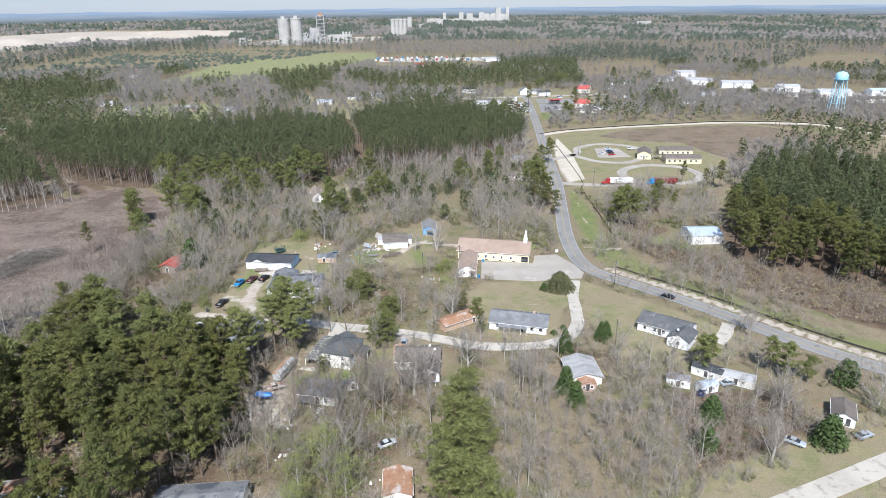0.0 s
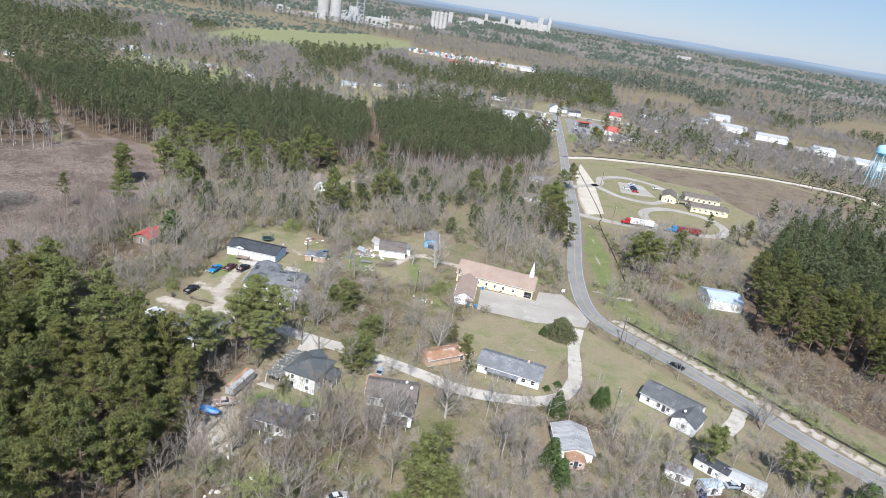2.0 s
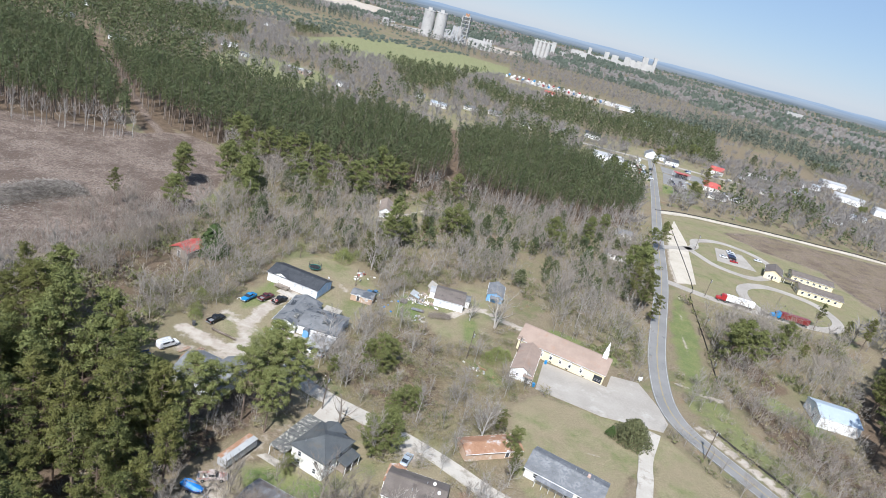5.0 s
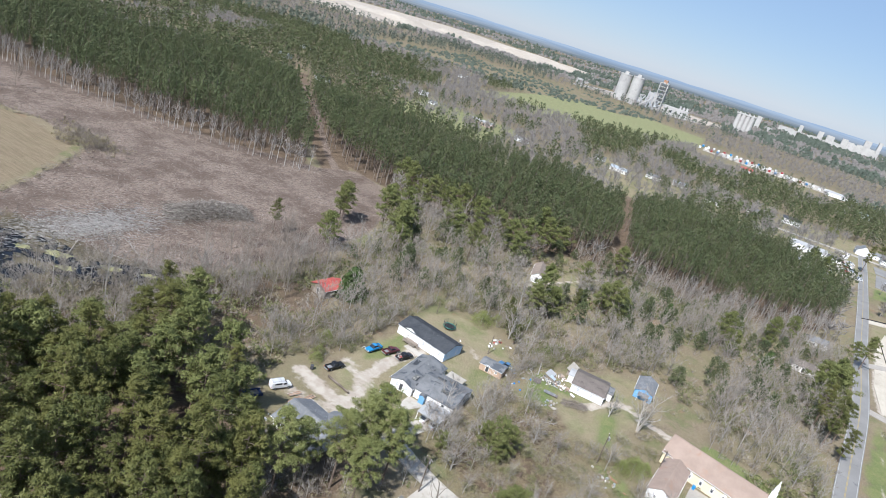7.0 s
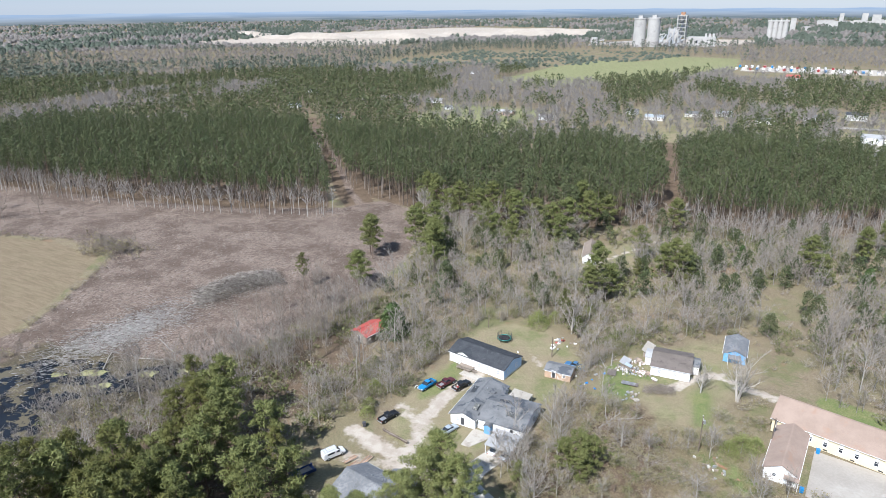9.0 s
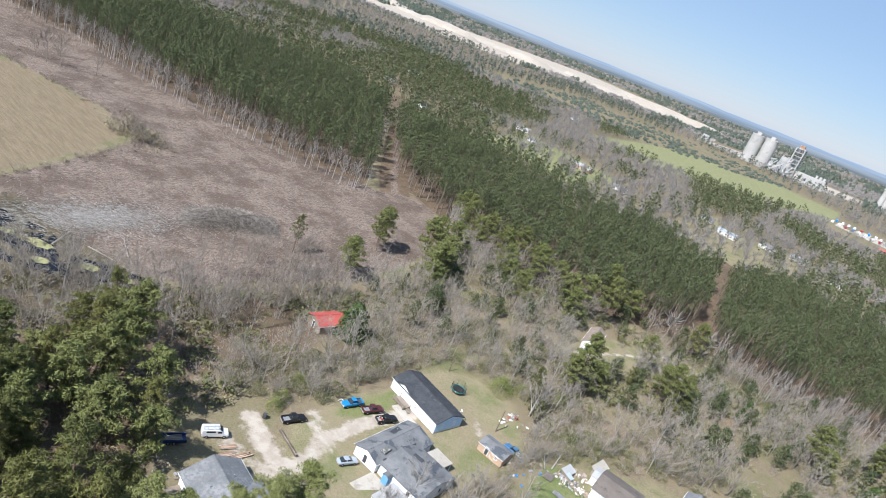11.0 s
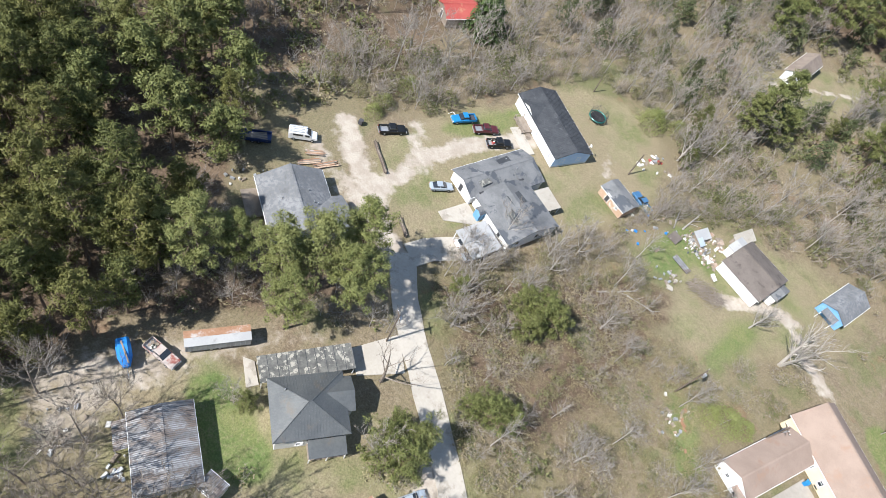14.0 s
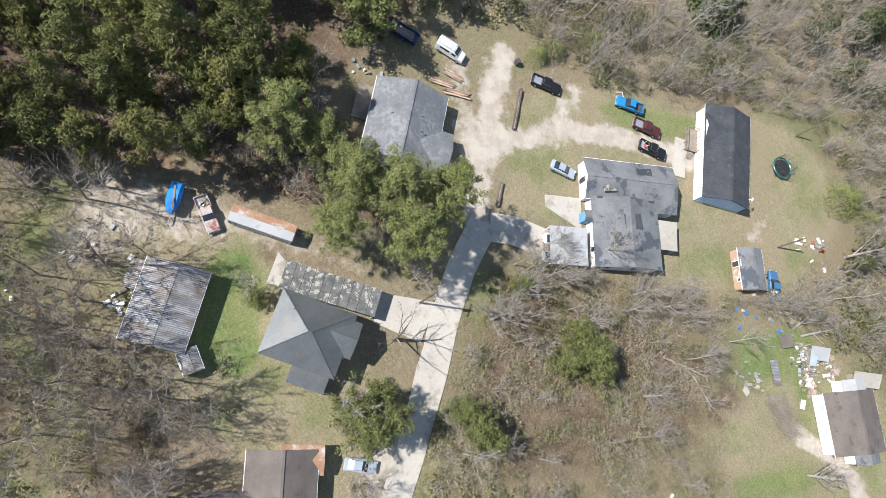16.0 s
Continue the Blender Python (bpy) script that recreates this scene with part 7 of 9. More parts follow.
for x, y, s, t in ((-6.4, 254.4, 0.55, 1.0), (-5.5, 149.0, 0.95, 2.0), (-2.0, 150.5, 0.85, 4.0), (97, 176, 0.75, 1.0), (112, 138, 0.9, 2.5), (-20, 120, 0.85, 3.3), (9.5, 160.5, 0.95, 5.0), (74.5, 118, 0.8, 0.4), (87, 138, 0.85, 3.9), (-46, 139, 0.6, 1.7), (-36, 137, 0.6, 0.5), (-2, 203, 0.6, 2.0), (-30.5, 196, 0.75, 4.0), (-38, 206, 0.65, 1.0), (-36, 222, 0.6, 3.0), (-46.5, 270, 0.8, 1.1), (6.3, 193, 0.8, 2.0), (-8.7, 149.3, 0.7, 5.0), (-35.2, 200.7, 0.62, 2.2), (-34.2, 228.0, 0.6, 5.2), (-31.0, 212.0, 0.55, 0.9), (-19.2, 222.8, 0.5, 3.7), (-33.0, 220.0, 0.55, 4.4)):
    plant(GRAND, x, y, s, t, 1.0, "big bare trees")
for x, y, s, t in ((-26.7, 180.5, 1.0, 0.4), (67.5, 214.5, 0.55, 1.0), (70.0, 212.0, 0.5, 2.0), (96.5, 180.0, 0.7, 3.0)):
    plant(LOPPED, x, y, s, t, 1.0, "pruned bare trees")
for x, y, s, k in ((37.6, 180.6, 0.8, 0), (41.0, 183.4, 0.9, 0), (-78, 205, 0.9, 1), (-80, 209, 0.8, 1), (-57.5, 270, 1.6, 1), (-54, 276, 1.1, 1), (5.3, 233.0, 1.5, 1), (8, 236, 1.0, 1), (2.8, 231.5, 1.0, 1), (40.5, 262, 1.1, 1), (-45, 285, 1.0, 1), (-83, 216, 1.0, 1), (48, 256, 0.8, 1)):
    plant(SHRUBS[k], x, y, s, rng.uniform(0, 6.28), 1.0, "shrubs")

# leafless woods that surround the houses
px, py = scatter(rng, WOODS, 5.3)
ok = clear_of(px, py, 0.5) & ~in_poly(px, py, GROVE) & ~in_poly(px, py, EAST_GROVE)
spots = [(x, y) for x, y in zip(px[ok], py[ok]) if noise.noise(Vector((x * 0.045, y * 0.045, 5.0))) > -0.22]
shade = in_poly(np.array([p[0] for p in spots]), np.array([p[1] for p in spots]), [(-60, 108), (-22, 104), (4, 146), (-12, 158), (-24, 146), (-42, 131)])
lot_q = in_poly(np.array([p[0] for p in spots]), np.array([p[1] for p in spots]), [(-26, 196), (-20, 232), (-4, 234), (12, 214), (14, 186), (-4, 186)])
spots = [p for p, k, e in zip(spots, shade, lot_q) if (not k or rng.random() < 0.25) and (not e or rng.random() < 0.5)]
rng.shuffle(spots)
spots.sort(key=lambda p: math.hypot(p[0] + 12, p[1] - 190) // 60)
SHORT = [(-44, 196), (-28, 244), (-4, 234), (12, 214), (14, 186), (-4, 186), (-26, 192)]
YARD = [(-50, 60), (110, 60), (120, 150), (50, 168), (-20, 150), (-30, 120)]


def stature(x, y):
    q = (np.array([x]), np.array([y]))
    if in_poly(*q, SHORT)[0]:
        return rng.uniform(0.4, 0.72)
    if in_poly(*q, YARD)[0]:
        return rng.uniform(0.6, 0.95)
    lift = 0.35 * noise.noise(Vector((x * 0.03, y * 0.03, 9.0)))
    return (rng.uniform(0.75, 1.15) if y > 270 or x < -84 else rng.uniform(0.5, 0.85)) + lift


for x, y in zip(*scatter(rng, [(-60, 112), (-22, 108), (0, 146), (-12, 157), (-22, 143), (-38, 131)], 7.2)):
    plant(OPEN_BARES[rng.randrange(3)], x, y, rng.uniform(0.7, 1.1), rng.uniform(0, 6.28), rng.uniform(0.85, 1.1), "bare trees below the west yard")
for x, y, s in ((-24, 140.5, 1.3), (-20.5, 146.5, 1.3), (-35, 140.5, 1.3), (-17.5, 150.5, 1.25), (-27, 133, 1.35), (-44, 137, 1.1), (-13, 136, 1.3), (-38, 127, 1.2), (-16, 143, 1.2), (-30, 138.5, 1.15), (-24, 136.0, 1.25), (-33, 133, 1.2), (-19.5, 138.6, 1.3), (-36.5, 145.5, 1.0)):
    plant(OPEN_BARES[rng.randrange(3)], x, y, s, rng.uniform(0, 6.28), 1.0, "bare trees below the west yard")
for x, y, s in ((-50.5, 166, 0.5), (-48.5, 171, 0.45), (-53, 158, 0.55), (-55, 152, 0.6), (-52, 147, 0.55), (-57, 160, 0.6), (-46, 175, 0.4), (-53, 171, 0.5)):
    plant(BARES[rng.randrange(5)], x, y, s, rng.uniform(0, 6.28), 1.0, "bare trees at the grove's edge")
for x, y in spots[:220]:
    plant(BARES[rng.randrange(5)], x, y, stature(x, y), rng.uniform(0, 6.28), rng.uniform(0.8, 1.05), "bare trees round the houses")
MID_BARE = [bare_shape(s, h, 9, 7, 9, sp, 0.2, 0.034, 0.0105, False) for s, h, sp in ((81, 13, 0.44), (82, 11, 0.52), (83, 15, 0.40), (84, 12, 0.5))]
rest = [(rng.randrange(4), x, y, -0.1, stature(x, y), rng.uniform(0, 6.28), rng.uniform(0.8, 1.05), rng.random()) for x, y in spots[220:]]
merged("bare_wood", MID_BARE, rest, (LIMB_STUFF, TWIG_STUFF), "leafless grey woodland between the clearings", "woodland")
BRUSHES = [brush_shape(s, r, h, n, l, 0.27) for s, r, h, n, l in ((91, 2.6, 2.8, 13, 5), (92, 2.3, 1.7, 9, 6), (93, 3.0, 4.2, 17, 3))]
px, py = scatter(rng, WOODS, 3.9)
ok = clear_of(px, py, 0.0)
wild = [(x, y, noise.noise(Vector((x * 0.035, y * 0.035, 1.0)))) for x, y in zip(px[ok], py[ok])]
dense = [(rng.randrange(3), x, y, -0.1, rng.uniform(0.6, 1.05), rng.uniform(0, 6.28), rng.uniform(0.7, 1.1), rng.random()) for x, y, n in wild if rng.random() < 0.72 + n]
close = [(*q[:4], q[4] * 1.3, *q[5:]) for q in dense if math.hypot(q[1] + 14, q[2] - 214) < 52]
merged("thicket", BRUSHES, [q for q in dense if math.hypot(q[1] + 14, q[2] - 214) >= 52], (TWIG_STUFF, BRUSH), "dry brown brush and saplings under the trees", "undergrowth")
merged("fine_thicket", [brush_shape(sd, r, h, n, l, 0.17, 0.028, 11) for sd, r, h, n, l in ((191, 2.7, 2.2, 30, 11), (192, 2.4, 1.5, 24, 13), (193, 2.9, 3.0, 38, 8))], close, (TWIG_STUFF, BRUSH), "fine tangled brush and briars on the empty lot", "undergrowth")
green = [(rng.randrange(3), x, y, -0.1, rng.uniform(0.5, 0.95), rng.uniform(0, 6.28), rng.uniform(0.7, 1.2), rng.random()) for x, y, n in wild if rng.random() < 0.36 + 0.7 * n]
green += [(rng.randrange(3), x, y, -0.1, rng.uniform(0.9, 1.6), rng.uniform(0, 6.28), rng.uniform(0.9, 1.5), rng.random()) for x, y, n in wild if n > -0.08 and (y > 258 or x < -72) and rng.random() < 0.45]
green += [(rng.randrange(3), x, y, -0.1, rng.uniform(0.45, 1.0), rng.uniform(0, 6.28), rng.uniform(0.7, 1.1), rng.random()) for x, y in zip(*scatter(rng, [(-40, 202), (-28, 240), (-10, 232), (10, 216), (12, 190), (-4, 190), (-26, 196)], 6.5))]
near_g = lambda q: 200 < q[2] < 305 and -100 < q[1] < 20
merged("evergreen_brush", [brush_shape(sd, 2.4, 2.6, 5, 11, 0.32) for sd in (95, 96, 97)], [q for q in green if not near_g(q)], (TWIG_STUFF, OLIVE), "dull green bushes in the undergrowth", "undergrowth")
merged("olive_bushes", [brush_shape(sd, 2.4, 2.8, 10, 15, 0.18, 0.03, 13) for sd in (95, 96, 97)], [q for q in green if near_g(q)], (TWIG_STUFF, OLIVE), "rounded olive bushes round the clearings", "undergrowth")

rim = []
for line in ([(-84, 206), (-80, 216), (-77, 228), (-78, 240), (-79, 252), (-75, 264), (-66, 272), (-54, 276), (-44, 271)], [(-36, 240), (-36, 250), (-33, 262), (-28, 276), (-18, 286), (-6, 296)], [(-88, 200), (-90, 214), (-86, 232), (-86, 250), (-84, 266)]):
    for p in smooth_line(line, 2.6):
        rim.append((rng.randrange(3), p.x + rng.uniform(-1.5, 1.5), p.y + rng.uniform(-1.5, 1.5), -0.1, rng.uniform(0.8, 1.25), rng.uniform(0, 6.28), rng.uniform(1.0, 1.5), rng.random()))
merged("lawn_edge_thicket", [brush_shape(sd, 2.7, 4.0, 44, 3, 0.15, 0.03, 8) for sd in (194, 195, 196)], [q for i, q in enumerate(rim) if i % 3], (TWIG_STUFF, BRUSH), "tall grey thicket along the edge of the lawn", "undergrowth")
merged("lawn_edge_bushes", [brush_shape(sd, 2.4, 3.0, 12, 16, 0.17, 0.03, 14) for sd in (98, 99, 100)], rim[::3], (TWIG_STUFF, OLIVE), "olive green bushes along the edge of the lawn", "undergrowth")

SAPLINGS = [(10, 96), (64, 102), (104, 124), (92, 148), (62, 152), (34, 166), (12, 150)]
px, py = scatter(rng, SAPLINGS, 3.3)
ok = clear_of(px, py, 0.0)
merged("sapling_thicket", [brush_shape(sd, 1.9, 4.6, 34, 2, 0.14, 0.026, 8) for sd in (197, 198, 199)], [(rng.randrange(3), x, y, -0.1, rng.uniform(0.6, 1.2), rng.uniform(0, 6.28), rng.uniform(0.8, 1.3), rng.random()) for x, y in zip(px[ok], py[ok])], (TWIG_STUFF, BRUSH), "thicket of thin pale saplings", "undergrowth")

px, py = scatter(rng, EAST_THICKET, 3.6)
merged("roadside_thicket", BRUSHES, [(rng.randrange(3), x, y, -0.1, rng.uniform(0.7, 1.2), rng.uniform(0, 6.28), rng.uniform(0.8, 1.3), rng.random()) for x, y in zip(px, py)], (SWAMP_TWIG, BRUSH), "brown brush below the east pines", "undergrowth")
px, py = scatter(rng, EAST_THICKET, 9.0)
merged("roadside_wood", MID_BARE, [(rng.randrange(3), x, y, -0.1, rng.uniform(0.4, 0.75), rng.uniform(0, 6.28), 1.0, rng.random()) for x, y in zip(px, py)], (LIMB_STUFF, SWAMP_TWIG), "small leafless trees below the east pines", "woodland")

px, py = scatter(rng, [(-128, 262), (-132, 330), (-108, 352), (-60, 380), (-30, 388), (60, 405), (66, 320), (20, 290), (-30, 300), (-86, 268)], 12.0)
ok = clear_of(px, py, 1.0)
merged("scattered_evergreens", [plain_pine(s, h, 46, 14, 3.9, 0.2, 0.5, True) for s, h in ((121, 12), (122, 10), (123, 14))], [(rng.randrange(3), x, y, -0.1, rng.uniform(0.5, 1.0), rng.uniform(0, 6.28), rng.uniform(0.8, 1.0), rng.random()) for x, y in zip(px[ok], py[ok])], (PINE_BARK_STUFF, PINE_STUFF), "evergreens scattered through the leafless wood", "woodland")
TUFTS = [brush_shape(sd, rr, hh, 22, 3, 0.09, 0.022, 5) for sd, rr, hh in ((131, 1.2, 0.7), (132, 1.5, 1.0), (133, 1.0, 0.5))]
px, py = scatter(rng, [(-44, 200), (-30, 192), (-6, 184), (14, 188), (20, 214), (8, 240), (-8, 236), (-26, 244), (-36, 232)], 1.6)
ok = clear_of(px, py, -0.5)
px2, py2 = scatter(rng, [(-60, 118), (-20, 108), (30, 130), (20, 170), (-10, 160), (-24, 142), (-44, 132)], 3.2)
ok2 = clear_of(px2, py2, 0.0)
spots = list(zip(px[ok], py[ok])) + list(zip(px2[ok2], py2[ok2]))
merged("briars", TUFTS, [(rng.randrange(3), x, y, -0.08, rng.uniform(0.6, 1.3), rng.uniform(0, 6.28), rng.uniform(0.6, 1.3), min(1, max(0, 0.5 + 1.2 * noise.noise(Vector((x * 0.08, y * 0.08, 4.0))) + rng.uniform(-0.3, 0.3)))) for x, y in spots], (BRUSH, BRUSH), "low carpet of briars, dry grass and olive weeds", "grass")
edge_b = list(zip(*scatter(rng, [(-62, 150), (-52, 145), (-48, 160), (-45, 172), (-52, 174), (-58, 166)], 3.0)))
merged("grove_edge_brush", [brush_shape(sd, 1.9, 1.9, 30, 5, 0.14, 0.026, 8) for sd in (144, 145, 146)], [(rng.randrange(3), x, y, -0.1, rng.uniform(0.6, 1.2), rng.uniform(0, 6.28), rng.uniform(0.7, 1.2), rng.random()) for x, y in edge_b], (SWAMP_TWIG, OLIVE), "tangled brown brush at the edge of the pine grove", "undergrowth")
px, py = scatter(rng, [(-52, 116), (-20, 108), (2, 138), (-8, 152), (-22, 143), (-42, 131)], 4.4)
ok = clear_of(px, py, -0.5)
merged("shade_bushes", [brush_shape(sd, 2.2, 2.4, 10, 14, 0.16, 0.03, 11) for sd in (141, 142, 143)], [(rng.randrange(3), x, y, -0.1, rng.uniform(0.6, 1.2), rng.uniform(0, 6.28), rng.uniform(0.7, 1.2), rng.random()) for x, y in zip(px[ok], py[ok])], (TWIG_STUFF, OLIVE), "olive bushes under the tall bare trees", "undergrowth")

# planted pine woods to the north
MID_PINE = [plain_pine(s, h, 22, 12, 2.8, b, 0.46, True) for s, h, b in ((101, 18, 0.50), (102, 19, 0.46), (103, 17, 0.52))]
spots = []
for outline in NORTH_WOODS:
    px, py = scatter(rng, outline, 5.6, 0.42)
    spots += [(rng.randrange(3), x, y, -0.1, rng.uniform(0.92, 1.2), rng.uniform(0, 6.28), rng.uniform(0.98, 1.22) * (1 + 0.18 * noise.noise(Vector((x * 0.04, y * 0.04, 2.0)))), rng.random() ** 1.5) for x, y in zip(px, py)]
merged("pine_plantation", MID_PINE, spots, (PINE_BARK_STUFF, PINE_STUFF), "dense planted pine wood with bare lower trunks", "woodland")
EDGE_BARE = [bare_shape(s, 16, 9, 5, 8, 0.27, 0.40, 0.055, 0.011, False) for s in (105, 106, 107)]
edge = []
for line in ([(-520, 246), (-392, 285), (-307, 296), (-242, 312), (-190, 332)], [(-30, 392), (-11, 384), (12, 390), (46, 410), (60, 432)], [(-150, 352), (-120, 350), (-90, 352)]):
    for p in smooth_line(line, 2.5):
        edge.append((rng.randrange(3), p.x + rng.uniform(-2, 2), p.y + rng.uniform(-3, 3), -0.1, rng.uniform(0.7, 1.1), rng.uniform(0, 6.28), rng.uniform(1.0, 1.2), 0.6 + 0.4 * rng.random()))
merged("edge_wood", EDGE_BARE, edge, (bark_mat("pale_edge_limbs", (0.320, 0.300, 0.272), (0.460, 0.438, 0.405), (0.380, 0.355, 0.325), tone_attr=True), LIMB_STUFF), "pale slender leafless trees along the edge of the pines", "woodland")

# cleared land: brush pile, strewn branches, stumps
sticks, bleached = Build(), Build()
rng2 = random.Random(77)
gx, gy = scatter(rng2, CLEARCUT, 2.4)
for x, y in zip(gx, gy):
    a, ln = rng2.uniform(0, 3.14), rng2.uniform(0.5, 2.6)
    d = Vector((math.cos(a) * ln / 2, math.sin(a) * ln / 2, rng2.uniform(-0.1, 0.25)))
    spike(sticks, Vector((x, y, 0.1)) - d, Vector((x, y, 0.2)) + d, rng2.uniform(0.04, 0.12))
for i in range(3400):
    t, q = rng2.gauss(0, 0.6), rng2.gauss(0, 0.6)
    x, y = -171 + 4 * t - 9 * q, 205 + 21 * t + 5 * q
    a, ln = rng2.gauss(0.5, 0.5), rng2.uniform(0.8, 3.2)
    d = Vector((math.cos(a) * ln / 2, math.sin(a) * ln / 2, rng2.uniform(-0.1, 0.2)))
    spike(bleached, Vector((x, y, 0.12)) - d, Vector((x, y, 0.22)) + d, rng2.uniform(0.05, 0.11))
tagged(new("slash", bleached.mesh("slash", surface("bleached_wood", (0.24, 0.222, 0.20), (0.40, 0.375, 0.345), 0.95, coarse=0.8, fine=3.0))), "band of bleached branches on the cleared land", "debris", kind="stuff")
tagged(new("slash", sticks.mesh("slash", DEAD_WOOD)), "grey branches strewn over the cleared land", "debris", kind="stuff")
pile = Build()
for i in range(3600):
    t, q = rng2.uniform(-1, 1), rng2.gauss(0, 0.4)
    x, y = -164 + t * 6 + q * 8, 248 + t * 15 - q * 5
    z = max(0, 4.4 * (1 - t * t) * (1 - min(1, q * q))) * rng2.random()
    a, ln = rng2.gauss(0.3, 0.7), rng2.uniform(1.5, 5.0)
    d = Vector((math.cos(a) * ln / 2, math.sin(a) * ln / 2, rng2.uniform(-0.8, 0.8)))
    spike(pile, Vector((x, y, z + 0.1)) - d, Vector((x, y, z + 0.3)) + d, rng2.uniform(0.05, 0.11))
tagged(new("brush_pile", pile.mesh("brush_pile", DEAD_WOOD)), "long heap of grey branches on the cleared land", "brush pile", kind="stuff")
clump = [(rng2.randrange(3), -240 + rng2.gauss(0, 7), 252 + rng2.gauss(0, 4), -0.1, rng2.uniform(0.7, 1.5), rng2.uniform(0, 6.28), rng2.uniform(1.2, 2.0), rng2.random()) for _ in range(60)]
clump += [(rng2.randrange(3), -188 + rng2.uniform(-8, 4), 170 + rng2.uniform(-30, 20), -0.1, rng2.uniform(0.5, 1.0), rng2.uniform(0, 6.28), rng2.uniform(0.8, 1.5), rng2.random()) for _ in range(30)]
clump += [(rng2.randrange(3), p.x + rng2.gauss(0, 1.5), p.y + rng2.gauss(0, 1.5), -0.1, rng2.uniform(0.4, 1.0), rng2.uniform(0, 6.28), rng2.uniform(0.7, 1.3), rng2.random()) for p in smooth_line([(-560, 168), (-420, 206), (-330, 231), (-274, 249), (-238, 247), (-219, 223), (-201, 189)], 3.0)]
clump += [(rng2.randrange(3), rng2.uniform(-148, -104), rng2.uniform(150, 205), -0.1, rng2.uniform(0.5, 1.1), rng2.uniform(0, 6.28), rng2.uniform(0.8, 1.6), rng2.random()) for _ in range(90)]
dry = ~in_poly(np.array([q[1] for q in clump]), np.array([q[2] for q in clump]), POND)
merged("field_edge_brush", BRUSHES, [q for q, k in zip(clump, dry) if k], (SWAMP_TWIG, BRUSH), "grey brush along the field edge and swamp", "undergrowth")
swamp = [(rng2.randrange(3), rng2.uniform(-140, -104), rng2.uniform(196, 262), -0.1, rng2.uniform(0.6, 1.1), rng2.uniform(0, 6.28), rng2.uniform(0.9, 1.2), 0.5 + 0.5 * rng2.random()) for _ in range(75)]
swamp += [(rng2.randrange(3), rng2.uniform(-160, -104), rng2.uniform(130, 196), -0.1, rng2.uniform(0.5, 0.9), rng2.uniform(0, 6.28), rng2.uniform(0.9, 1.2), 0.5 + 0.5 * rng2.random()) for _ in range(70)]
dry = ~in_poly(np.array([q[1] for q in swamp]), np.array([q[2] for q in swamp]), POND)
merged("swamp_wood", MID_BARE, [q for q, k in zip(swamp, dry) if k], (TWIG_STUFF, SWAMP_TWIG), "pale leafless trees round the swamp", "woodland")

sedge = [(rng2.randrange(3), x, y, -0.3, rng2.uniform(0.4, 1.0), rng2.uniform(0, 6.28), rng2.uniform(0.5, 1.1), rng2.random()) for x, y in zip(*scatter(rng2, POND, 3.4)) if noise.noise(Vector((x * 0.07, y * 0.07, 6.0))) > -0.05]
merged("swamp_sedge", [brush_shape(sd, 2.0, 1.2, 26, 5, 0.16, 0.03, 7) for sd in (161, 162, 163)], sedge, (SWAMP_TWIG, BRUSH), "matted dead sedge and sticks standing in the swamp water", "undergrowth")
# snags and scum on the black water, big bare trees at the field corner
for x, y in ((-168, 176), (-158, 184), (-150, 190), (-140, 196), (-172, 168), (-146, 186), (-134, 200), (-162, 172), (-154, 176), (-180, 180)):
    plant(OPEN_BARES[rng2.randrange(3)], x, y, rng2.uniform(0.4, 0.7), rng2.uniform(0, 6.28), 1.1, "dead trees in the swamp", z=-0.5)
for k, (x, y, rx, ry) in enumerate(((-158, 186, 4, 2), (-150, 183, 3, 1.6), (-144, 193, 3.4, 1.8), (-166, 181, 2.6, 1.4), (-136, 199, 2.6, 1.3))):
    n = 18
    edge_pts = [(math.cos(6.283 * j / n) * rx * rng2.uniform(0.6, 1.2), math.sin(6.283 * j / n) * ry * rng2.uniform(0.6, 1.2)) for j in range(n)]
    mat_b = Build().prism(edge_pts, 0.0, 0.04)
    ob = new("pond_scum", mat_b.mesh("pond_scum", SCUM))
    ob.matrix_basis = pose(x, y, -0.258, 0, 0, 30)
    tagged(ob, "floating mat of yellow-green pond scum", "pond scum", "pond scum")
for x, y, s in ((-330, 250, 1.2), (-322, 253, 1.0), (-338, 248, 0.9), (-345, 262, 1.0), (-318, 268, 0.9), (-356, 258, 0.8)):
    plant(OPEN_BARES[rng2.randrange(3)], x, y, s, rng2.uniform(0, 6.28), 1.05, "bare trees at the field corner")

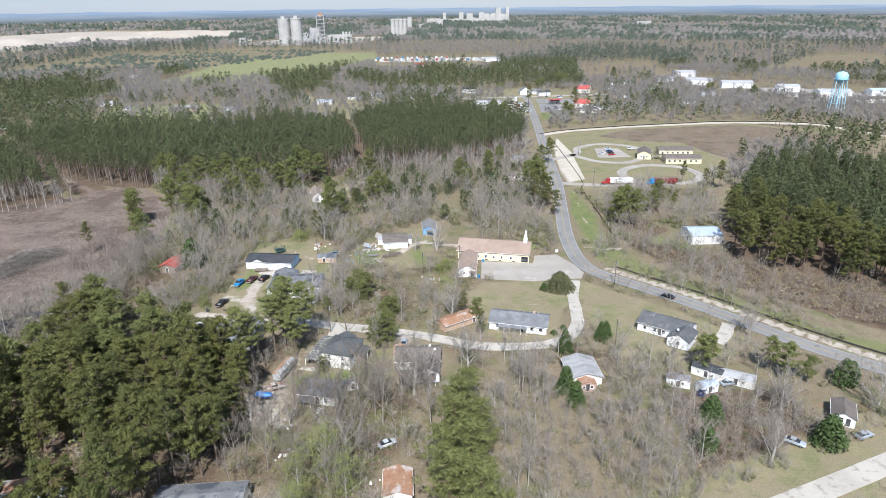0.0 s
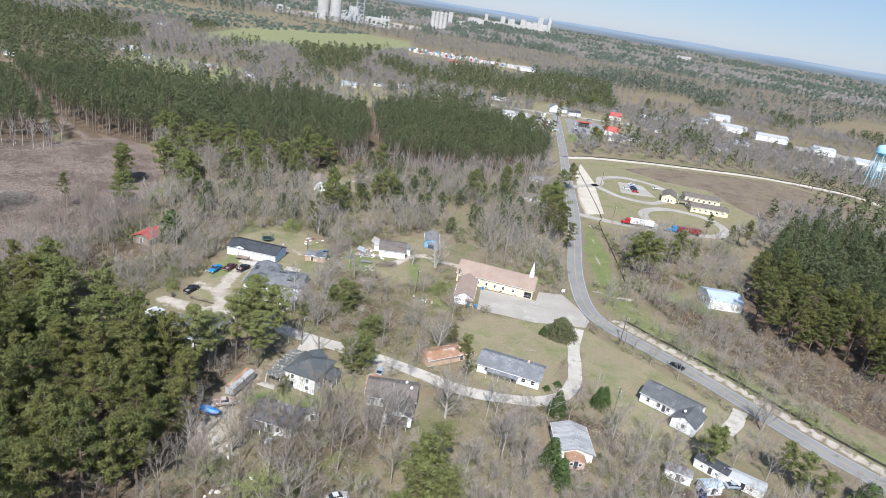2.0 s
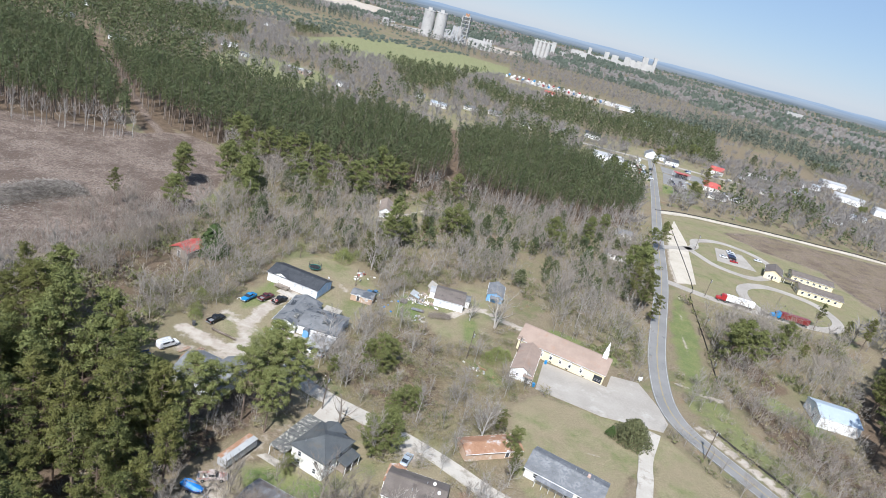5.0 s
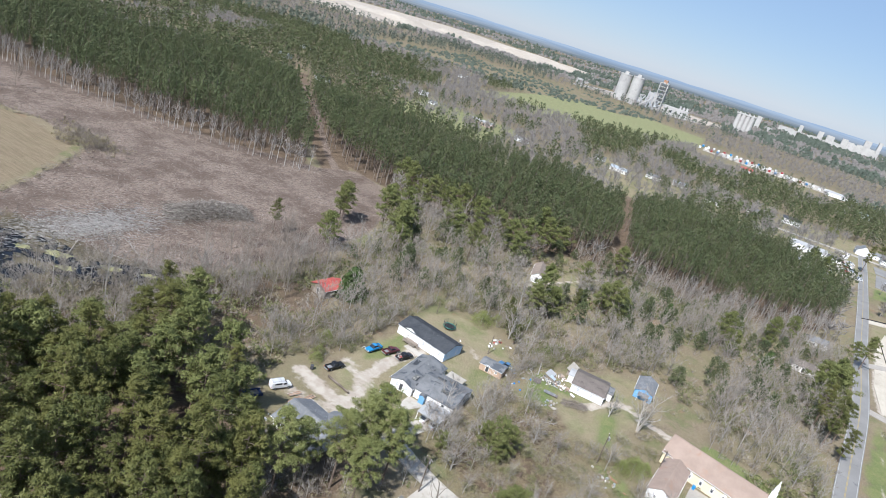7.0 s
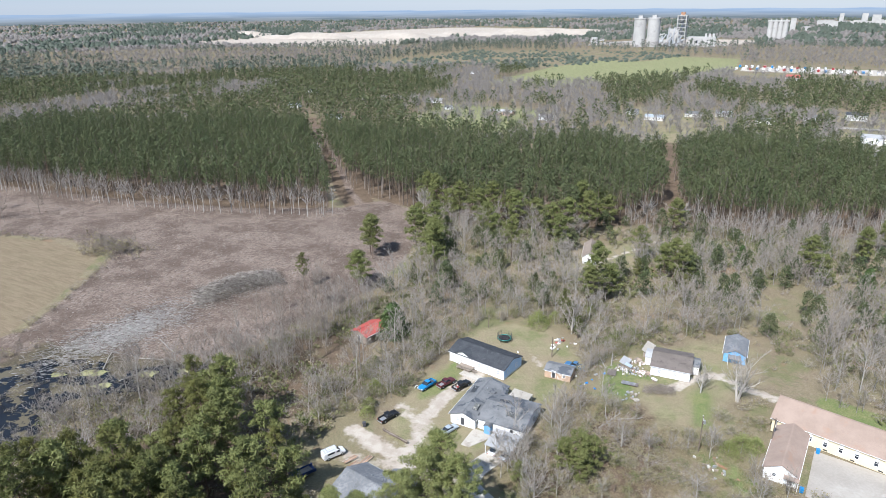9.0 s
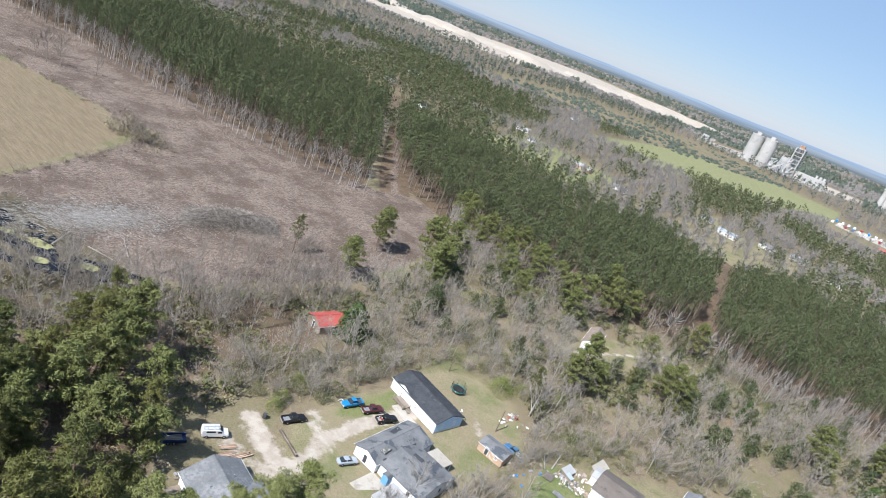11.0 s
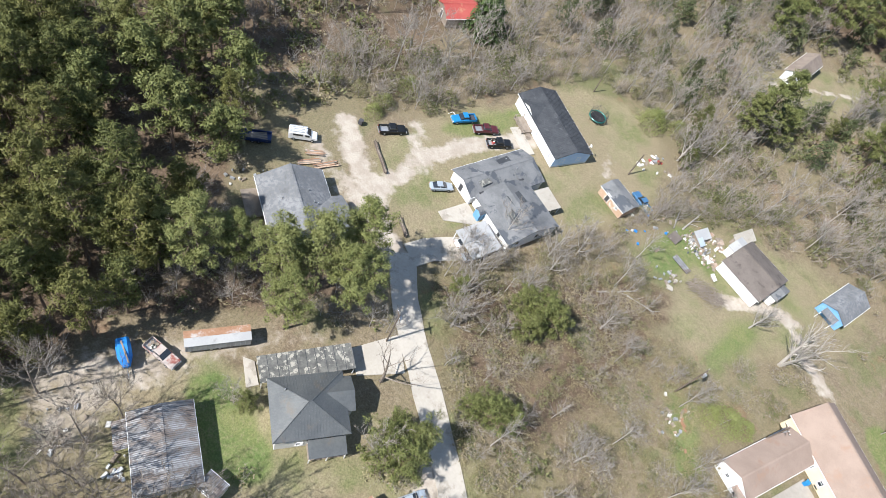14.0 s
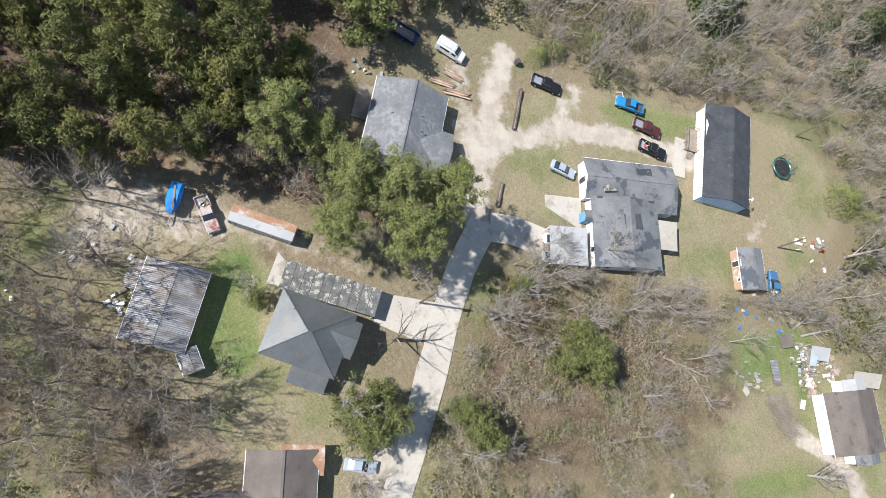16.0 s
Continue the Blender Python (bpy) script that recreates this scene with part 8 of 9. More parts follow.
# ---- distance ----
def hazed_far_land():
    """The plain beyond the last woods: a glowing strip of low forest bands, haze painted bluer towards the skyline."""
    m = bpy.data.materials.new("hazed_far_land")
    m.use_nodes = True
    nt = m.node_tree
    co = nt.nodes.new("ShaderNodeNewGeometry").outputs["Position"]
    sp = nt.nodes.new("ShaderNodeSeparateXYZ")
    nt.links.new(co, sp.inputs[0])
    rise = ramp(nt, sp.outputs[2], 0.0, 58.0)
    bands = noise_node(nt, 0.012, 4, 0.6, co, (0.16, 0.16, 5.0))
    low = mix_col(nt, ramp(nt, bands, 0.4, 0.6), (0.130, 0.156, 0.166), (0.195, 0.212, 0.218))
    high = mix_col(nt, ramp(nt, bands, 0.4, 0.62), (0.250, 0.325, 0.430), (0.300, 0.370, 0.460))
    # the strip glows by itself, haze colours included
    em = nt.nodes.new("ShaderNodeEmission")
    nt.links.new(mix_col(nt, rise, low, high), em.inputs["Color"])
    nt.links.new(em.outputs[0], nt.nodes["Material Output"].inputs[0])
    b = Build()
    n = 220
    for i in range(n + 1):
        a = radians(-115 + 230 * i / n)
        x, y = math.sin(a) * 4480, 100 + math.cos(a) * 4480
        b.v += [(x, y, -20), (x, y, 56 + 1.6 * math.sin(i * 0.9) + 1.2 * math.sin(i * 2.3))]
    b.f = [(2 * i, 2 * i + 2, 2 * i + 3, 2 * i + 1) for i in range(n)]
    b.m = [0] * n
    return tagged(new("backdrop", b.mesh("backdrop", m)), "glowing backdrop of a forested plain in painted blue haze at the horizon", "backdrop", kind="structure")


hazed_far_land()


def crown_clump(seed, blades, peak):
    """A far crown: a lumpy closed dome with ragged blades over it."""
    rng3 = random.Random(seed)
    b, n = Build(), 5
    rings = [[(math.cos(6.283 * (j + rng3.uniform(-0.3, 0.3)) / n) * r * rng3.uniform(0.7, 1.15), math.sin(6.283 * j / n) * r * rng3.uniform(0.7, 1.15), z * rng3.uniform(0.75, 1.15)) for j in range(n)] for r, z in ((0.42, 0.0), (0.42, 0.5 * peak))]
    b.add(rings[0] + rings[1] + [(0, 0, 0.85 * peak)], [(j, (j + 1) % n, n + (j + 1) % n, n + j) for j in range(n)] + [(n + j, n + (j + 1) % n, 2 * n) for j in range(n)])
    for i in range(blades):
        a, t = i * 2.4 + rng3.uniform(-0.4, 0.4), (i + rng3.random()) / blades
        out = Vector((math.cos(a) * math.cos(t * 1.4), math.sin(a) * math.cos(t * 1.4), math.sin(t * 1.5)))
        c = Vector((out.x * 0.42, out.y * 0.42, 0.25 + 0.62 * peak * out.z))
        u = (out + Vector((rng3.uniform(-0.5, 0.5), rng3.uniform(-0.5, 0.5), 0.4))).normalized()
        p = u.orthogonal().normalized()
        p.rotate(Matrix.Rotation(rng3.uniform(0, 6.28), 3, u))
        q = u.cross(p)
        r = rng3.uniform(0.14, 0.26)
        b.add([c + p * r, c - p * r * 0.5 + q * r * 0.87, c - p * r * 0.5 - q * r * 0.87], [(0, 1, 2)])
    return (b,)


def sparse_bare(seed, twigs=44, wide=0.17):
    """A leafless tree for the middle distance."""
    rng3 = random.Random(seed)
    b = Build()
    b.tube((0, 0, -0.3), (0, 0, 8), 0.22, 0.06, 3, caps=False)
    for i in range(twigs):
        a, t = i * 2.4, rng3.random()
        p = Vector((0, 0, rng3.uniform(3, 8))) + Vector((math.cos(a), math.sin(a), 0.6)) * rng3.uniform(0, 1.8)
        d = Vector((math.cos(a) * rng3.uniform(0.3, 1), math.sin(a) * rng3.uniform(0.3, 1), rng3.uniform(0.2, 1.2))).normalized()
        sliver(b, p, p + d * rng3.uniform(1.8, 4.4), wide, rng3)
    return (b,)


def far_wood():
    rng3 = random.Random(8)
    blocks = [GREEN_FIELD, BROWN_FIELD, RV_LOT, TOWN, FACTORY, EAST_FIELD, FAR_FIELD, QUARRY, PLANT_YARD, VILLAGE, NORTH_FIELD, SCHOOL_FIELD, TAN_FIELD, CLEARCUT, [(100, 1100), (-70, 1120), (-60, 1050), (90, 1050)], *NORTH_WOODS]
    pts, d = [], 300.0
    while d < 4440:
        side, gap = (8.6, 7.8) if d < 1000 else (8.0 + d / 800, d * d / 56000)
        n = int(d * radians(128) / side)
        for i in range(n):
            az = radians(-86) + radians(128) * (i + rng3.random()) / n
            r = d + rng3.uniform(-0.5, 0.5) * gap
            pts.append((math.sin(az) * r, 90 + math.cos(az) * r, side))
        d += gap
    px, py = np.array([p[0] for p in pts]), np.array([p[1] for p in pts])
    ok = ~in_poly(px, py, WOODS) & ~in_poly(px, py, GROVE) & ~in_poly(px, py, EAST_GROVE) & ~in_poly(px, py, EAST_THICKET) & ((py > 385) | (px > 150) | (px < -330)) & ~in_poly(px, py, [(-430, 190), (-430, 320), (-200, 350), (-200, 100), (-430, 0)])
    for outline in blocks:
        ok &= ~in_poly(px, py, outline)
    for line, w in ((MAIN_ROAD, 9), (TOWN_TRACK, 9), (SCHOOL_DRIVE, 10), (PINE_LANE, 6), (CUT_LANE, 7), (SOUTH_ROAD, 12)):
        ok &= seg_dist(px, py, line) > w
    pz = height(px, py)
    sets = {"near_pine": [], "near_bare": [], "mid_pine": [], "mid_bare": [], "pine": [], "bare": []}
    for (x, y, step), good, z in zip(pts, ok, pz):
        if not good:
            continue
        dist = math.hypot(x, y - 90)
        n1 = noise.noise(Vector((x * 0.0042, y * 0.0024, 3.1))) + 0.7 * noise.noise(Vector((x * 0.017, y * 0.010, 7.7)))
        pine = n1 + rng3.uniform(-0.12, 0.12) > (0.04 if dist > 1000 else -0.16 if x < -120 else 0.06)
        if dist < 1000:
            if rng3.random() < 0.08:
                continue
            s = rng3.uniform(0.8, 1.15) if pine else rng3.uniform(0.85, 1.4)
            sets["near_pine" if pine else "near_bare"].append((rng3.randrange(3), x, y, z - 0.1, s, rng3.uniform(0, 6.28), rng3.uniform(0.85, 1.05), rng3.random()))
        elif dist < 1750:
            sets["mid_pine" if pine else "mid_bare"].append((rng3.randrange(3), x, y, z - 0.2, rng3.uniform(0.85, 1.2) if pine else rng3.uniform(1.0, 1.5), rng3.uniform(0, 6.28), rng3.uniform(0.85, 1.1), rng3.random()))
        else:
            if rng3.random() < 0.06:
                continue
            s = step * rng3.uniform(1.1, 1.7)
            h = rng3.uniform(12, 18) if pine else rng3.uniform(8, 13)
            sets["pine" if pine else "bare"].append((rng3.randrange(4), x, y, z - 0.5, s, rng3.uniform(0, 6.28), h / s, rng3.random()))
    return sets


far = far_wood()
kinds = [crown_clump(s, 8, 0.9 + 0.08 * s) for s in range(4)]
merged("far_pine_woods", kinds, far["pine"], (HAZED_PINE,), "distant dark green pine woods to the horizon", "woodland")
merged("far_bare_woods", kinds, far["bare"], (HAZED_BARE,), "distant leafless grey-brown woods to the horizon", "woodland")
merged("town_pines", [plain_pine(s, 16, 12, 3, 3.8, 0.34, 1.05) for s in (111, 112, 113)], far["near_pine"], (PINE_BARK_STUFF, PINE_STUFF), "pines among the woods round the town", "woodland")
merged("town_bare_trees", [sparse_bare(s) for s in (115, 116, 117)], far["near_bare"], (FAR_TWIG,), "leafless woods round the town", "woodland")

px, py = scatter(random.Random(15), BROWN_FIELD, 13.0)
merged("scrub_pines", kinds, [(i % 4, x, y, -0.2, 5.0 + (i * 7) % 5, i * 1.3, 0.7, (i % 10) / 10) for i, (x, y) in enumerate(zip(px, py)) if noise.noise(Vector((x * 0.01, y * 0.02, 2))) > -0.1], (HAZED_PINE,), "low scrub and young pines on rough land", "scrub")

merged("middle_pines", [plain_pine(sd, 16, 9, 3, 4.6, 0.25, 1.6) for sd in (151, 152, 153)], far["mid_pine"], (PINE_BARK_STUFF, HAZED_PINE), "dark pine woods beyond the town", "woodland")
merged("middle_bare_woods", [sparse_bare(sd, 24, 0.34) for sd in (154, 155, 156)], far["mid_bare"], (FAR_TWIG,), "grey leafless woods beyond the town", "woodland")

# cement works: twin silos, preheater tower, mill houses, conveyors
for x, y, r, h in ((-338, 1645, 13.4, 60), (-309, 1650, 13.4, 61)):
    silo = thing("silo", x, y, 0, "tall pale round concrete silo of the cement works", "silo", "silos of the cement works")
    part("drum", Build().tube((0, 0, -1), (0, 0, h), r, r, 28), PLANT_CONCRETE, silo, smooth=False)
    part("cap", Build().tube((0, 0, h), (0, 0, h + 2.5), r + 0.7, r + 0.5, 28), PLANT_CONCRETE, silo)
    part("head_house", Build().box((0, 0, h + 5), (9, 8, 6)), PLANT_CONCRETE, silo)
tower = thing("preheater_tower", -256, 1690, 0, "open steel preheater tower of the cement works", "tower")
for i in (-1, 1):
    for j in (-1, 1):
        part("column", Build().box((i * 9, j * 9, 33), (2, 2, 68)), PLANT_CONCRETE, tower)
for k in range(8):
    part("floor", Build().box((0, 0, 8 + k * 8.4), (21, 21, 1.4)), PLANT_CONCRETE, tower)
for k in range(7):
    part("cyclone", Build().tube((3 * (-1) ** k, 0, 9.5 + k * 8.4), (3 * (-1) ** k, 0, 15 + k * 8.4), 2.0, 4.8, 12), STEEL, tower)
part("riser", Build().tube((-7, -7, 0), (5, 0, 70), 2.2, 2.2, 8), STEEL, tower)
part("head", Build().box((0, 0, 71), (9, 9, 7)), RUST, tower, "rust-coloured head house")
mill = thing("mill_building", -278, 1672, 0, "cluster of pale mill buildings and pipes", "industrial building")
rng4 = random.Random(4)
for i in range(9):
    w, h = rng4.uniform(7, 15), rng4.uniform(14, 42)
    part("block", Build().box((rng4.uniform(-24, 18), rng4.uniform(-18, 18), h / 2), (w, rng4.uniform(8, 14), h)), PLANT_CONCRETE, mill)
for i in range(14):
    x = rng4.uniform(-26, 24)
    part("pipe", Build().tube((x, -20, rng4.uniform(0, 15)), (x + rng4.uniform(-14, 14), -16, rng4.uniform(18, 46)), 1.3, 1.3, 6), STEEL, mill)
hall = thing("works_hall", -214, 1712, 4, "long pale hall of the cement works", "industrial building")
part("hall_body", Build().box((0, 0, 10.5), (58, 24, 23)), PLANT_CONCRETE, hall)
for i in range(3):
    part("stack", Build().box((8 + i * 8, 0, 25), (4, 4, 8)), PLANT_CONCRETE, hall)
# dark blocks on the solid wall, standing for the shaded insides of bays
for i in range(4):
    part("bay_shade", Build().box((-20 + i * 11, -12.1, 12), (3, 0.4, 7)), GLASS, hall)
for (x0, y0, z0), (x1, y1, z1) in (((-430, 1640, 6), (-340, 1650, 14)), ((-372, 1640, 3), (-285, 1655, 30)), ((-290, 1650, 4), (-255, 1660, 40)), ((-240, 1660, 22), (-160, 1690, 6)), ((-455, 1650, 2), (-420, 1660, 16))):
    conv = thing("conveyor", x0, y0, 0, "inclined pale conveyor gallery of the cement works", "conveyor", "conveyors")
    d = Vector((x1 - x0, y1 - y0, z1 - z0))
    part("gallery", Build().tube((0, 0, z0), (d.x, d.y, z1), 1.8, 1.8, 4), PLANT_CONCRETE, conv)
    for f in (0.3, 0.65, 0.95):
        part("trestle", Build().box((d.x * f, d.y * f, (z0 + d.z * f) / 2), (1.0, 1.0, z0 + d.z * f)), STEEL, conv)
crusher = thing("crusher_house", -440, 1650, 0, "small steel crusher house among pale stockpiles", "industrial building")
part("frame_body", Build().box((0, 0, 10), (16, 10, 4)).box((0, 0, 18), (13, 9, 4)).box((-6, 0, 8), (1.4, 9, 16)).box((6, 0, 8), (1.4, 9, 16)), PLANT_CONCRETE, crusher)
group = thing("silo_block", -80, 2080, 0, "block of eight pale silos standing together", "silo")
for i in range(4):
    for j in range(2):
        part("drum", Build().tube((-18 + i * 12, j * 12, -1), (-18 + i * 12, j * 12, 46), 6.3, 6.3, 14), PLANT_CONCRETE, group)
part("top_deck", Build().box((0, 6, 47), (52, 26, 3)), PLANT_CONCRETE, group)
for i in range(4):
    part("filter", Build().box((-18 + i * 12, 4, 50), (3, 3, 4)), PLANT_CONCRETE, group)
far_plant = thing("far_works", 250, 3500, 0, "second pale industrial works on the horizon", "industrial building")
far_plant.location.z = float(height(np.array([250.0]), np.array([3500.0]))[0])
for i in range(16):
    w, h = rng4.uniform(14, 34), rng4.uniform(18, 62) * (1.25 if i > 10 else 0.75)
    part("block", Build().box((-150 + i * 21 + rng4.uniform(-6, 6), rng4.uniform(-20, 20), h / 2), (w, 22, h)), PLANT_CONCRETE, far_plant)
for x, y, w, h in ((-60, 2650, 16, 42), (-20, 2700, 22, 14), (60, 2900, 30, 26), (40, 3300, 60, 20), (900, 2800, 60, 14)):
    b = thing("far_building", x, y, 0, "pale industrial building in the far woods", "industrial building")
    b.location.z = float(height(np.array([float(x)]), np.array([float(y)]))[0])
    part("block", Build().box((0, 0, h / 2), (w, 16, h)), PLANT_CONCRETE, b)
    part("roof_deck", Build().box((0, 0, h + 0.6), (w + 1, 17, 1.2)), PLANT_CONCRETE, b)

# sand heaps of the quarry
for i in range(16):
    t = i / 15
    x, y = -1600 + 900 * t + rng4.uniform(-40, 40), 1720 + 640 * t * t + rng4.uniform(-30, 60)
    b = Build()
    n = 18
    r, h = rng4.uniform(60, 130), rng4.uniform(7, 15)
    ring0 = [(math.cos(6.283 * j / n) * r * rng4.uniform(0.85, 1.15), math.sin(6.283 * j / n) * r * 0.55 * rng4.uniform(0.85, 1.15), -1) for j in range(n)]
    ring1 = [(p[0] * 0.6, p[1] * 0.6, h * rng4.uniform(0.8, 1.05)) for p in ring0]
    b.add(ring0 + ring1 + [(0, 0, h * 1.08)], [(j, (j + 1) % n, n + (j + 1) % n, n + j) for j in range(n)] + [(n + j, n + (j + 1) % n, 2 * n) for j in range(n)])
    ob = new("sand_mound", b.mesh("sand_mound", surface("pale_sand", (0.33, 0.29, 0.24), (0.42, 0.37, 0.31), 0.95, coarse=0.01, fine=0.1) if i == 0 else bpy.data.materials["pale_sand"], True))
    ob.location = (x, y, 0)
    tagged(ob, "broad pale heap of quarry sand", "sand heap", "quarry heaps")

# water tower
wt = thing("water_tower", 366, 580, 0, "pale blue water tower on tall braced legs", "water tower")
wt.scale = (0.95, 0.95, 0.9)
tank = part("tank", loft([[(math.cos(a) * r, math.sin(a) * r, z) for a in [6.2832 * i / 20 for i in range(20)]] for z, r in ((29, 0.6), (30.5, 4.2), (32.5, 5.4), (37, 5.4), (39.2, 4.0), (40.3, 0.5))]), TOWER_BLUE, wt, smooth=True)
part("catwalk", Build().tube((0, 0, 33), (0, 0, 33.25), 6.2, 6.2, 20), TOWER_BLUE, tank)
part("riser", Build().tube((0, 0, 0), (0, 0, 30), 0.7, 0.7, 10), TOWER_BLUE, wt)
legs = [(math.cos(1.0472 * i + 0.3), math.sin(1.0472 * i + 0.3)) for i in range(6)]
for i, (c, s) in enumerate(legs):
    part("leg", Build().tube((c * 7.6, s * 7.6, 0), (c * 5.2, s * 5.2, 33), 0.32, 0.32, 8), TOWER_BLUE, wt)
    c2, s2 = legs[(i + 1) % 6]
    for z in (10, 20):
        f = 7.6 - 2.4 * z / 33
        part("strut", Build().tube((c * f, s * f, z), (c2 * f, s2 * f, z), 0.14, 0.14, 5), TOWER_BLUE, wt)
part("antenna", Build().tube((1, 0, 40), (1, 0, 43.5), 0.12, 0.08, 5), STEEL, wt)
part("antenna", Build().tube((-2, 1, 39), (-2, 1, 43), 0.12, 0.08, 5), STEEL, wt)
for i in range(38):
    x = -88 + (i % 23) * 9 + rng4.uniform(-1, 1)
    y = 1185 + (i // 23) * 40 + rng4.uniform(-6, 6)
    rv = thing("parked_trailer", x, y, rng4.uniform(80, 100), ("white", "white", "red", "blue", "white")[i % 5] + " camper parked in the roadside yard", "trailer", "campers in the yard")
    part("body", Build().box((0, 0, 2.0), (9, 3.0, 3.0)), (WHITE, WHITE, RED_P, SKY_P, OFFWHITE)[i % 5], rv)
    part("chassis", Build().box((0.6, 0, 0.4), (10, 2.0, 0.3)), DARK_TRIM, rv)

# town: yard trees, forecourt canopy, parked vans and sheds
for x, y, k, sc in ((124, 742, 1, 1.0), (130, 748, 2, 0.9), (156, 780, 1, 1.25), (160, 774, 0, 1.05), (119, 560, 0, 1.0), (122, 556, 2, 0.8), (79, 742, 1, 0.8), (84, 738, 0, 0.7), (300, 700, 1, 0.9), (306, 704, 0, 0.8), (296, 690, 2, 0.7), (255, 720, 0, 0.8), (345, 690, 1, 0.8), (200, 640, 0, 0.7), (210, 655, 1, 0.75), (60, 575, 2, 0.8), (66, 570, 0, 0.9), (72, 580, 1, 0.7), (58, 590, 0, 0.8), (76, 404, 2, 0.9), (70, 398, 0, 0.8), (380, 640, 1, 0.7)):
    plant(ROUND_PINES[k], x, y, sc, x * 0.7, 1.0, "pines in the town")
rng7 = random.Random(61)
yard = []
for cx, cy, rx, ry, n in ((140, 770, 70, 40, 60), (200, 690, 50, 60, 80), (50, 690, 35, 60, 80), (200, 1000, 120, 60, 60), (110, 700, 14, 20, 6), (300, 660, 80, 40, 70), (380, 790, 70, 60, 60), (240, 900, 90, 60, 90), (-85, 670, 65, 80, 190), (-260, 630, 65, 60, 110), (20, 1120, 90, 60, 40)):
    for i in range(n):
        x, y = cx + rng7.uniform(-rx, rx), cy + rng7.uniform(-ry, ry)
        if seg_dist(np.array([x]), np.array([y]), MAIN_ROAD)[0] > 12:
            yard.append((rng7.randrange(3), x, y, -0.1, rng7.uniform(0.7, 1.3), rng7.uniform(0, 6.28), 1.0, rng7.random()))
merged("town_yard_trees", [sparse_bare(sd) for sd in (118, 119, 120)], yard, (FAR_TWIG,), "leafless yard trees among the houses of the town", "woodland")
grove = [(rng7.randrange(3), cx + rng7.gauss(0, 9), cy + rng7.gauss(0, 8), -0.1, rng7.uniform(0.7, 1.05), rng7.uniform(0, 6.28), 1.0, rng7.random()) for cx, cy in ((-120, 640), (-60, 660), (-95, 720), (-40, 700), (-230, 610), (-290, 620), (-280, 680), (20, 680), (50, 730), (150, 790), (215, 740), (250, 860), (330, 660), (10, 1080), (60, 1100)) for _ in range(7)]
merged("village_pines", [plain_pine(sd, 17, 26, 5, 4.4, 0.3, 0.7) for sd in (124, 125, 126)], grove, (PINE_BARK_STUFF, PINE_STUFF), "dark pines standing in groups among the houses", "woodland")
canopy = flat_roof("forecourt_canopy", 127, 655, 8, 14, 8, 5.0, RED_ROOF, "red flat canopy over a shop forecourt", 0.05, category="canopy")
for x, y, a, L, W, h, m, lab in ((64, 583, 5, 16, 2.6, 2.6, STEEL, "row of pale containers in a yard"), (70, 592, 5, 12, 2.4, 2.4, OFFWHITE, "white container in a yard"), (56, 596, 0, 10, 2.4, 2.4, BLUE_TIN, "pale blue container in a yard"), (92, 684, 80, 9, 2.5, 3.0, WHITE, "white box lorry body by the road"), (88, 672, 80, 7, 2.5, 2.8, OFFWHITE, "white van body by the road")):
    ob = thing("container", x, y, a, lab, "container", "containers in the town")
    part("body", Build().box((0, 0, h / 2 + 0.15), (L, W, h)), m, ob)
    part("door", Build().box((L / 2 + 0.03, 0, h / 2 + 0.15), (0.06, W - 0.2, h - 0.2)), STEEL, ob)
for i in range(16):
    x, y = rng7.choice(((70, 660), (125, 640), (136, 700), (180, 720), (260, 730), (350, 760)))
    sedan(x + rng7.uniform(-9, 9), y + rng7.uniform(-9, 9), rng7.uniform(0, 180), (WHITE_P, SILVER_P, BLACK_P, NAVY_P)[i % 4], ("white car", "silver car", "black car", "navy blue car")[i % 4] + " parked between buildings of the town")
for x, y, a, L, W, e, r, w, rf, lab in ((149, 606, -5, 16, 9, 3, 4.2, OFFWHITE, GREY_ROOF, "low grey-roofed shop behind the bare wood"), (245, 806, 0, 14, 9, 3, 5, WHITE, PALE_ROOF, "white house with a pale roof behind trees"), (252, 742, 6, 18, 8, 3, 4.4, ORANGE_WALL, BLUE_TIN, "yellowish yard building with a blue-grey roof"), (185, 775, 0, 12, 9, 3.4, 6, WHITE, GREY_ROOF, "white two-storey house among bare trees"), (215, 700, 10, 15, 8, 3, 4.5, OFFWHITE, PALE_ROOF, "pale low house among bare trees"), (300, 830, 0, 20, 12, 4, 6, WHITE, BLUE_TIN, "pale metal workshop in the trees"), (280, 780, -10, 13, 9, 3, 4.8, WHITE, GREY_ROOF, "white house beside the works"), (440, 640, 0, 20, 10, 4, 5.5, OFFWHITE, BROWN_ROOF, "brown-roofed depot near the water tower"), (-20, 700, 8, 14, 9, 3, 4.8, OFFWHITE, PALE_ROOF, "pale roofed house behind the pines"), (15, 735, 0, 13, 8, 3, 4.8, WHITE, GREY_ROOF, "white house behind the pines")):
    house("town_house", x, y, a, L, W, e, r, w, rf, lab, [("f", q, 1.7, 1.0, 1.2) for q in (-0.6, 0.0, 0.6)], [("f", 0.3)], category="house", group="town houses")

